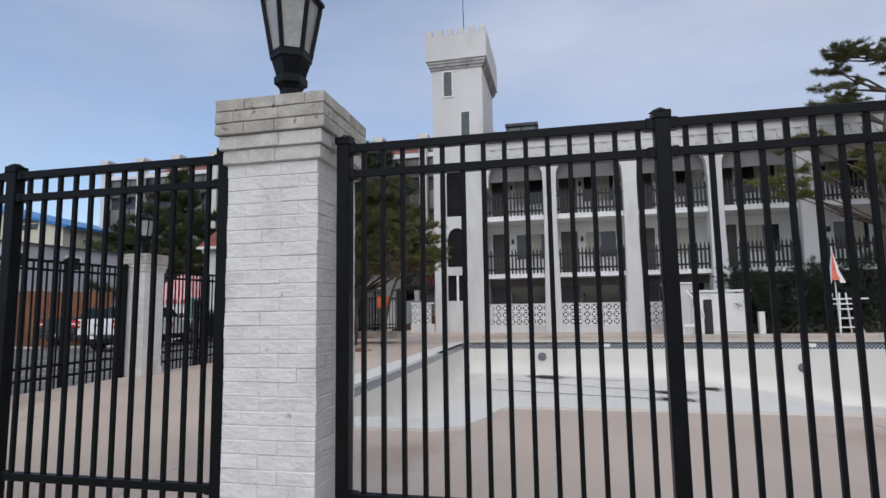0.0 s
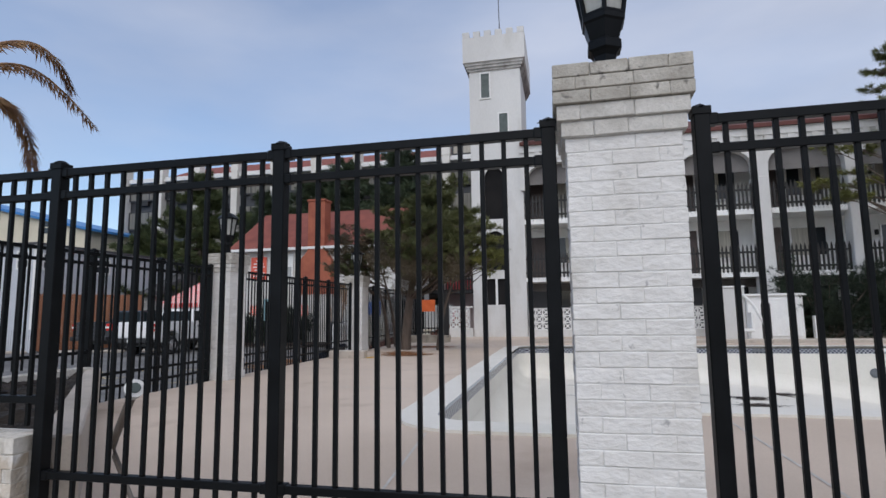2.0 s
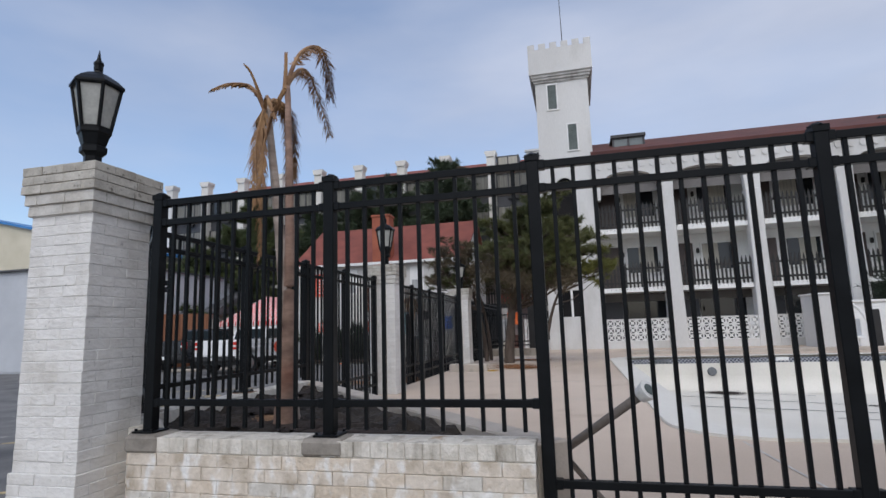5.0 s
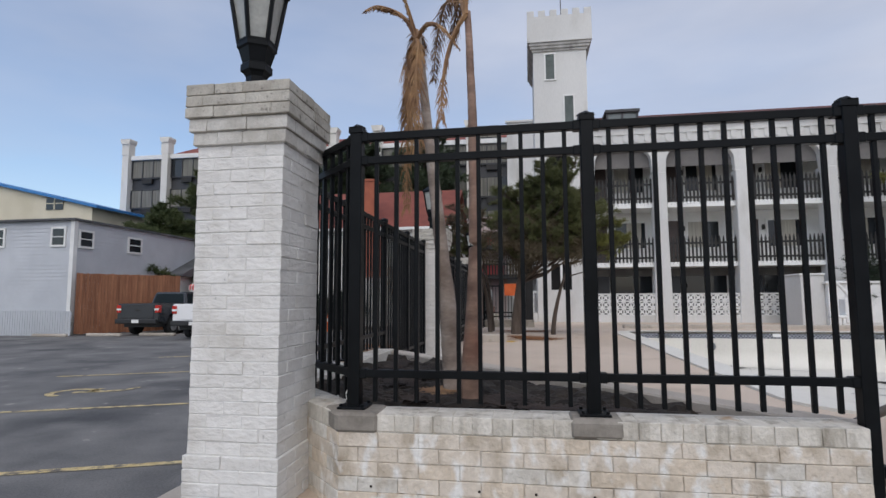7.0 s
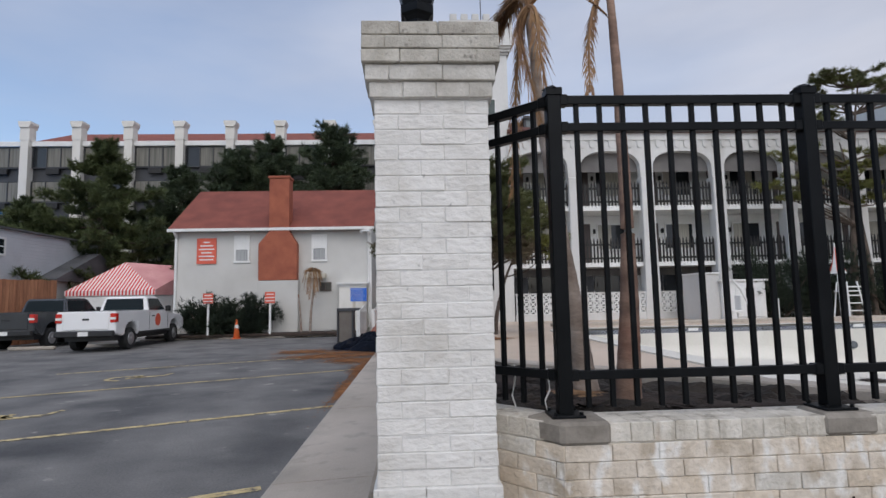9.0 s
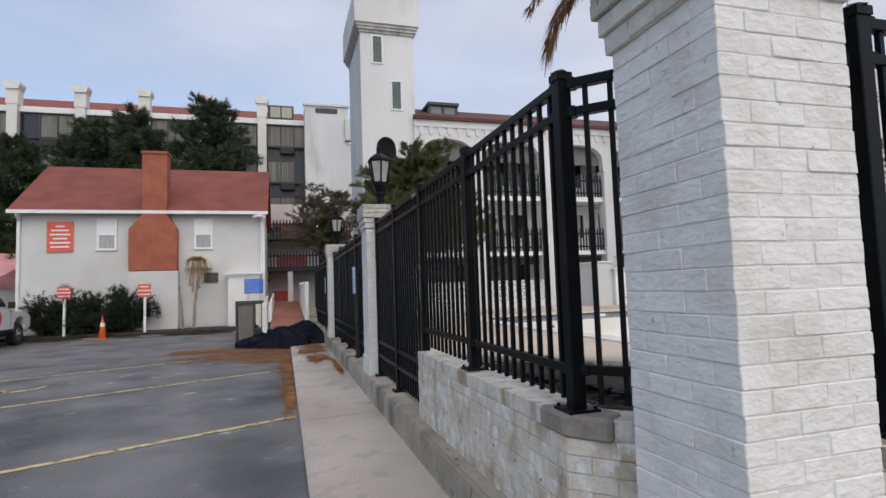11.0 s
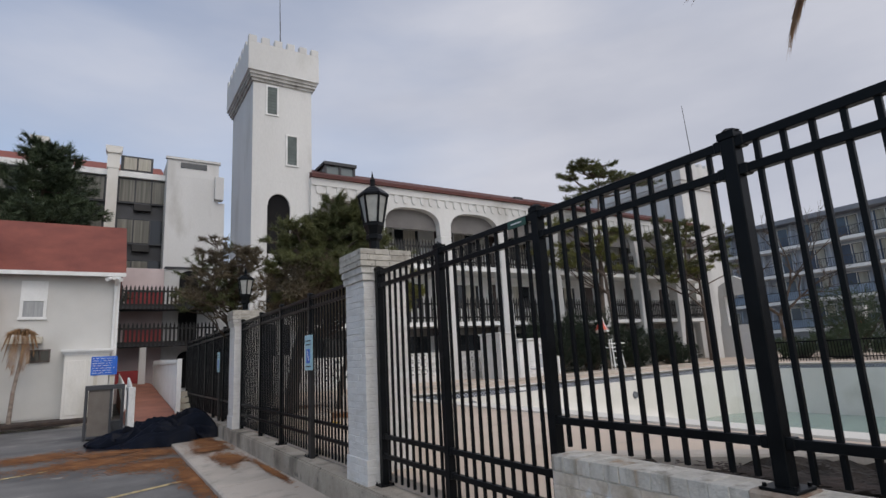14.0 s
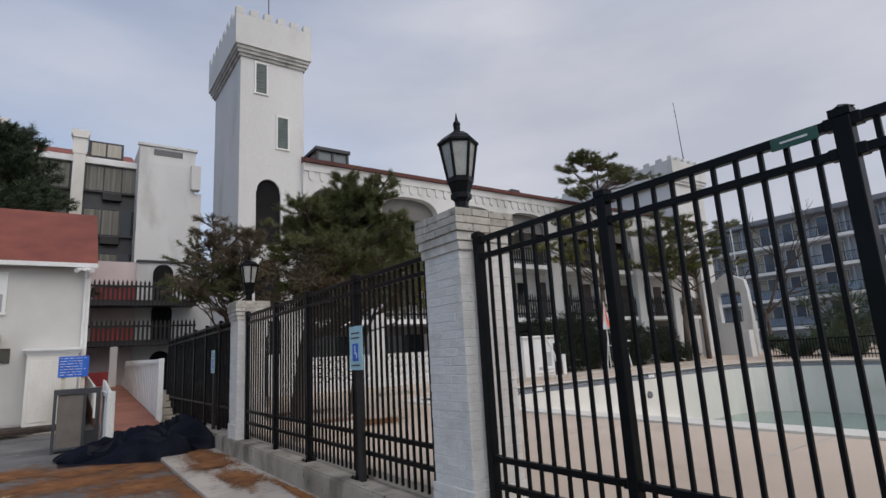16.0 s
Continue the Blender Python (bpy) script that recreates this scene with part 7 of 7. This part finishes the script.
# ---------------------------------------------------------------- dead palms
def frond(base, pts, seed, mt, parent, leaf=0.26, dens=11):
    """A dry frond: an arched rib with thin hanging leaflets."""
    rnd = random.Random(seed)
    bm = bmesh.new()
    P = [Vector(base)] + [Vector(p) for p in pts]
    N = 30
    line = []
    for i in range(N + 1):
        f = i / N * (len(P) - 1)
        k = min(int(f), len(P) - 2)
        u = f - k
        p0, p1, p2, p3 = P[max(k - 1, 0)], P[k], P[k + 1], P[min(k + 2, len(P) - 1)]
        line.append(0.5 * ((2 * p1) + (p2 - p0) * u + (2 * p0 - 5 * p1 + 4 * p2 - p3) * u * u + (3 * p1 - p0 - 3 * p2 + p3) * u ** 3))
    tube(bm, line, [0.016 * (1 - i / N) + 0.004 for i in range(N + 1)], 5)
    for i in range(5, N):
        d = (line[i + 1] - line[i]).normalized()
        s = d.cross(Vector((0, 0, 1)))
        s = s.normalized() if s.length > 0.1 else Vector((1, 0, 0))
        for q in range(dens):
            sg = 1 if q % 2 else -1
            L = leaf * rnd.uniform(0.45, 1.1) * (0.55 + 0.45 * math.sin(math.pi * i / N))
            tip = line[i] + d * L * rnd.uniform(0.35, 0.95) + s * sg * L * rnd.uniform(0.04, 0.42) + Vector((0, 0, -L * rnd.uniform(0.15, 0.55)))
            md = line[i].lerp(tip, 0.5) + s * sg * 0.01
            wv = d * 0.010
            bm.faces.new([bm.verts.new(c) for c in (line[i] - wv, md - wv, tip, md + wv)])
    part("frond", bm, mt, parent)


def palm_trunk(bm, pts, radii):
    """A slender ringed trunk, a little uneven."""
    P = [Vector(p) for p in pts]
    line, rad = [], []
    N = 90
    for i in range(N + 1):
        f = i / N * (len(P) - 1)
        k = min(int(f), len(P) - 2)
        u = f - k
        p = P[k].lerp(P[k + 1], u)
        line.append(p + Vector((0.006 * noise.noise((p.z * 3, 1, pts[0][0])), 0.006 * noise.noise((p.z * 3, 5, pts[0][0])), 0)))
        r = radii[k] + (radii[k + 1] - radii[k]) * u
        rad.append(r * (1 + (0.02 if i % 3 == 0 else -0.01) + 0.05 * noise.noise((p.z * 6, 3, 0))))
    tube(bm, line, rad, 12)


pm = thing("dead_palm", (-6.8, 3.6, 0.86), "dead palm with drooping dry brown fronds", "palm", "dead palms in the planter")
bm = bmesh.new()
palm_trunk(bm, [(-6.76, 3.68, 0.78), (-6.79, 3.70, 1.05), (-6.87, 3.76, 1.85), (-6.97, 3.78, 2.7), (-7.05, 3.74, 3.5)], [0.092, 0.074, 0.050, 0.038, 0.028])
part("trunk", bm, M_PALMBARK, pm, smooth=True)
c = (-7.05, 3.70, 3.46)
frond(c, [(-7.10, 3.95, 3.66), (-7.16, 4.28, 3.68), (-7.29, 4.58, 3.46), (-7.36, 4.71, 3.17)], 1, M_DEADPALM, pm, 0.30, 34)
frond(c, [(-7.13, 3.70, 3.62), (-7.25, 3.74, 3.73), (-7.33, 3.58, 3.68), (-7.36, 3.40, 3.55)], 2, M_DEADPALM, pm, 0.10)
frond(c, [(-7.12, 3.72, 3.34), (-7.08, 3.66, 3.0), (-7.02, 3.58, 2.6)], 3, M_DEADPALM, pm, 0.24)
frond(c, [(-7.02, 3.62, 3.36), (-7.02, 3.54, 3.05), (-6.98, 3.50, 2.62)], 4, M_DEADPALM, pm, 0.22)
frond(c, [(-6.94, 3.56, 3.50), (-6.80, 3.38, 3.36), (-6.68, 3.27, 3.16)], 5, M_DEADPALM, pm, 0.06)
frond(c, [(-7.09, 3.66, 3.62), (-7.14, 3.62, 3.78), (-7.18, 3.60, 3.84)], 6, M_DEADPALM, pm, 0.06)
frond(c, [(-7.10, 3.76, 3.28), (-7.14, 3.80, 2.85), (-7.16, 3.86, 2.2)], 11, M_DEADPALM, pm, 0.22)
pm = thing("dead_palm", (-6.65, 3.3, 0.86), "dead palm with a thin reddish trunk and dry fronds", "palm", "dead palms in the planter")
bm = bmesh.new()
palm_trunk(bm, [(-6.64, 3.37, 0.78), (-6.62, 3.36, 1.1), (-6.59, 3.35, 1.85), (-6.60, 3.35, 2.7), (-6.63, 3.35, 3.45)], [0.086, 0.066, 0.040, 0.030, 0.022])
part("trunk", bm, M_REDBARK, pm, smooth=True)
c = (-6.64, 3.33, 3.42)
frond(c, [(-6.66, 3.60, 3.86), (-6.71, 4.05, 4.16), (-6.82, 4.45, 4.16), (-6.92, 4.72, 3.98)], 7, M_DEADPALM, pm, 0.26, 20)
frond(c, [(-6.74, 3.72, 3.78), (-6.92, 4.25, 4.02), (-7.08, 4.80, 3.98), (-7.2, 5.30, 3.80)], 8, M_DEADPALM, pm, 0.26, 20)
frond(c, [(-6.72, 3.33, 3.28), (-6.78, 3.30, 3.05), (-6.80, 3.28, 2.68)], 9, M_DEADPALM, pm, 0.18)
frond(c, [(-6.645, 3.35, 3.58), (-6.65, 3.36, 3.74)], 10, M_DEADPALM, pm, 0.04)
# small dead palm by the house
pm = thing("dead_palm", (-12.75, 26.4, 0.1), "small dead palm against the house wall", "palm")
bm = bmesh.new()
tube(bm, [(-12.9, 26.4, 0.05), (-12.85, 26.4, 1.2), (-12.7, 26.4, 2.4), (-12.75, 26.4, 3.05)], [0.07, 0.055, 0.05, 0.03], 8)
tube(bm, [(-13.3, 26.4, 0.05), (-13.35, 26.4, 1.0), (-13.45, 26.4, 2.0)], [0.05, 0.045, 0.03], 8)
part("trunk", bm, M_PALMBARK, pm)
c = (-12.75, 26.4, 3.0)
for k, (dx, dz) in enumerate(((-0.55, -0.7), (-0.35, -1.0), (0.5, -0.6), (0.3, -0.9), (-0.2, -1.25), (0.12, -1.1), (-0.62, -0.35), (0.58, -0.3))):
    frond(c, [(c[0] + dx * 0.45, 26.3, 3.12), (c[0] + dx * 0.75, 26.25, 3.0 + dz)], 20 + k, M_DEADPALM, pm, 0.34, 18)
pm.matrix_basis = FAR @ Matrix.Translation((0, -0.15, 0)) @ pm.matrix_basis

# ---------------------------------------------------------------- deck details
pp = thing("leaning_pipe", (-4.7, 2.95, DECK), "grey leaning pipe with a white flanged open end", "pipe")
bm = bmesh.new()
tube(bm, [(-4.15, 3.10, DECK + 0.02), (-4.42, 3.02, DECK + 0.05), (-4.62, 3.09, 0.74), (-4.66, 3.12, 0.81), (-4.60, 3.07, 0.87), (-4.23, 2.78, 1.18)], [0.014, 0.015, 0.017, 0.022, 0.024, 0.024], 10)
part("tube", bm, M_CAN, pp, smooth=True)
bm = bmesh.new()
d = Vector((0.37, -0.29, 0.31)).normalized()
e = Vector((-4.23, 2.78, 1.18))
cyl(bm, e - d * 0.03, e + d * 0.03, 0.040, 0.054, 18)
part("flange", bm, M_WHITE, pp, "white plastic flange")
bm = bmesh.new()
cyl(bm, e + d * 0.031, e + d * 0.036, 0.030, 0.030, 16)
part("opening", bm, M_LOUVRE, pp, "dark green opening")

M_CRACK = mat("pale_joint_filler", (0.42, 0.40, 0.37), (0.55, 0.53, 0.49), 6, 0.9)
bm = bmesh.new()
for a, b in (((-0.30, 2.72), (-0.34, 6.42)), ((-3.0, 2.72), (-3.2, 5.2)), ((2.6, 2.72), (2.58, 6.42)), ((-5.4, 8.05), (-3.8, 8.0)), ((-7.7, 10.6), (-3.8, 10.5))):
    strip(bm, a, b, 0.022, DECK + 0.004)
tagged(solo("deck_joints", bm, M_CRACK, "pale filled joints in the pool deck", "joint", kind="structure"))
M_LINE = mat("dark_pool_line_paint", (0.09, 0.10, 0.11), (0.16, 0.17, 0.18), 6, 0.7)

bm = bmesh.new()
for ya, yb, x0, x1 in ((15.75, 14.5, -2.1, 2.2), (13.9, 13.3, -2.1, 2.6), (16.9, 16.3, -1.3, 1.4), (12.6, 12.0, 0.4, 4.6)):
    for i in range(24):
        a, b = x0 + (x1 - x0) * i / 24, x0 + (x1 - x0) * (i + 1) / 24
        u, v = ya + (yb - ya) * i / 24 + 0.03 * noise.noise((i * 0.4, ya, 0)), ya + (yb - ya) * (i + 1) / 24 + 0.03 * noise.noise(((i + 1) * 0.4, ya, 0))
        w_ = 0.05 + 0.07 * max(0.0, noise.noise((i * 0.3, yb, 4)))
        bm.faces.new([bm.verts.new(p) for p in ((a, u, floor_z(a) + 0.008), (b, v, floor_z(b) + 0.008), (b, v + w_, floor_z(b) + 0.008), (a, u + w_, floor_z(a) + 0.008))])
part("floor_line", bm, M_LINE, pool, "thin dark lines on the pool floor")
for x, z in ((-0.86, 0.06), (6.3, -0.22)):
    bm = bmesh.new()
    cyl(bm, (x, 17.30, z), (x, 17.24, z), 0.13, 0.11, 14)
    part("wall_fitting", bm, M_LINE, pool, "round dark wall fitting")
for k, (x, y) in enumerate(((-0.8, 16.6), (2.3, 14.4), (2.2, 13.4), (6.3, 14.6), (3.4, 15.6), (-0.7, 16.5), (2.5, 12.2))):
    litter(x, y, 0.42, 0.30, floor_z(x) + 0.02, 80 + k, M_MULCH, "leaf_debris", "dark leaf debris on the pool floor")
for x in (1.0, 6.5):
    bm = bmesh.new()
    box(bm, x - 0.16, x + 0.16, 17.26, 17.29, DECK - 0.12, DECK - 0.02)
    part("depth_marker", bm, M_WHITE, pool, "white depth marker tile")
part("skimmer_slot", bx(-2.4, -2.0, 17.26, 17.29, DECK - 0.13, DECK - 0.05), M_LINE, pool)
part("skimmer_slot", bx(3.3, 3.7, 17.26, 17.29, DECK - 0.13, DECK - 0.05), M_LINE, pool)
# step along the terrace
solo("terrace_step", bx(-3.0, 14.5, 19.4, 19.8, DECK - 0.1, DECK + 0.12, 0.02), M_CONC, "pale concrete step across the terrace", "step", kind="structure")

# ---------------------------------------------------------------- bricks of the low wall
SEGS = [((-7.225, 2.585), (-4.79, 2.585)), ((-8.035, 3.44), (-7.225, 2.585)), ((-8.035, 6.095), (-8.035, 3.44))]
ZC = 0.862
for (ax, ay), (bx_, by_) in SEGS:
    d = Vector((bx_ - ax, by_ - ay, 0))
    base = Matrix.Translation((ax, ay, 0)) @ Matrix.Rotation(math.atan2(d.y, d.x), 4, "Z")
    L = d.length
    rows = 11
    for r in range(rows):
        z = ZC - (r + 1) * 0.0725
        x = 0.0
        first_len = 0.103 if r % 2 else 0.206
        while x < L - 0.02:
            l = min(first_len if x == 0 else 0.206, L - x)
            place("brick", brick_mesh(l - 0.0024, 0.095, 0.0703, random.choice((M_WALLBRICK, M_WALLBRICK, M_WALLBRICK, M_TANBRICK, M_GREYBRICK)), random.randrange(5)), wall_low, base @ Matrix.Translation((x + 0.003, random.uniform(-0.002, 0.002), z)))
            x += l
    n = int(L / 0.095)
    for i in range(n):
        place("soldier_brick", brick_mesh(L / n - 0.002, 0.20, 0.083, M_SOLDIER, random.randrange(5)), wall_low, base @ Matrix.Translation((i * L / n + 0.003, random.uniform(-0.0015, 0.003), ZC + 0.003)))
bm = bmesh.new()
for i in range(9):
    x = -7.05 + 0.27 * i
    cyl(bm, (x, 2.5835, 0.60), (x, 2.5825, 0.60), 0.007, 0.007, 8)
for i in range(8):
    y = 3.7 + 0.3 * i
    cyl(bm, (-8.0365, y, 0.60), (-8.0375, y, 0.60), 0.007, 0.007, 8)
tagged(part("weep_holes", bm, M_SOIL, wall_low, "small dark weep holes"), kind="stuff")
part("end_face", bx(-4.80, -4.792, 2.588, 2.815, 0.0, 0.947), M_WALLMORTAR, wall_low)
part("end_face", bx(-8.03, -7.825, 6.089, 6.097, 0.0, 0.947), M_WALLMORTAR, wall_low)
M_RUSTPATCH = mat("rust_stained_cement", (0.27, 0.205, 0.15), (0.42, 0.35, 0.28), 7, 0.9, bump=0.5, fine=40, stain=(0.22, 0.12, 0.075), stain_scale=5, stain_at=(0.45, 0.65), stretch=(2, 2, 0.5))
part("cement_block", bx(-6.08, -5.82, 2.576, 2.78, 0.858, 0.957, 0.02), M_PATCH, wall_low, "grey cement patch under the post")
part("cement_block", bx(-8.044, -7.845, 4.72, 4.93, 0.855, 0.955, 0.012), M_RUSTPATCH, wall_low, "rust-stained cement patch under the post")
bm = bmesh.new()
prism(bm, [(-7.02, 2.57), (-7.235, 2.57), (-7.36, 2.74), (-7.22, 2.86), (-7.02, 2.80)], "z", 0.858, 0.957)
bevel(bm, 0.015)
part("cement_block", bm, M_PATCH, wall_low, "grey cement patch under the corner post")
bm = bmesh.new()
prism(bm, [(-7.925, 3.27), (-8.049, 3.435), (-8.049, 3.66), (-7.845, 3.66), (-7.805, 3.35)], "z", 0.858, 0.957)
bevel(bm, 0.015)
part("cement_block", bm, M_PATCH, wall_low, "grey cement patch under the corner post")
# loose white string on the fence
for k, (x, y) in enumerate(((-7.36, 2.98), (-7.24, 2.80))):
    sg = thing("loose_string", (x, y, 0.9), "loose white string hanging from the rail", "string")
    bm = bmesh.new()
    R = random.Random(k)
    tube(bm, [(x + R.uniform(-0.03, 0.03) * i / 3, y - 0.02, 1.16 - 0.05 * i) for i in range(6)], [0.004] * 6, 4)
    part("strand", bm, M_WHITE, sg)

# dead leaves and scraps on the planter soil
for k, (x, y, rx, ry) in enumerate(((-6.6, 3.35, 0.6, 0.2), (-7.25, 4.2, 0.22, 0.6), (-6.0, 3.1, 0.5, 0.10), (-7.5, 5.0, 0.13, 0.5))):
    litter(x, y, rx, ry, 0.90, 120 + k, M_MULCH, "leaf_litter", "dark dead leaves on the planter soil")
litter(-6.85, 3.6, 0.12, 0.12, 0.90, 131, M_DEADPALM, "frond_scraps", "pale dry frond scraps on the planter soil")
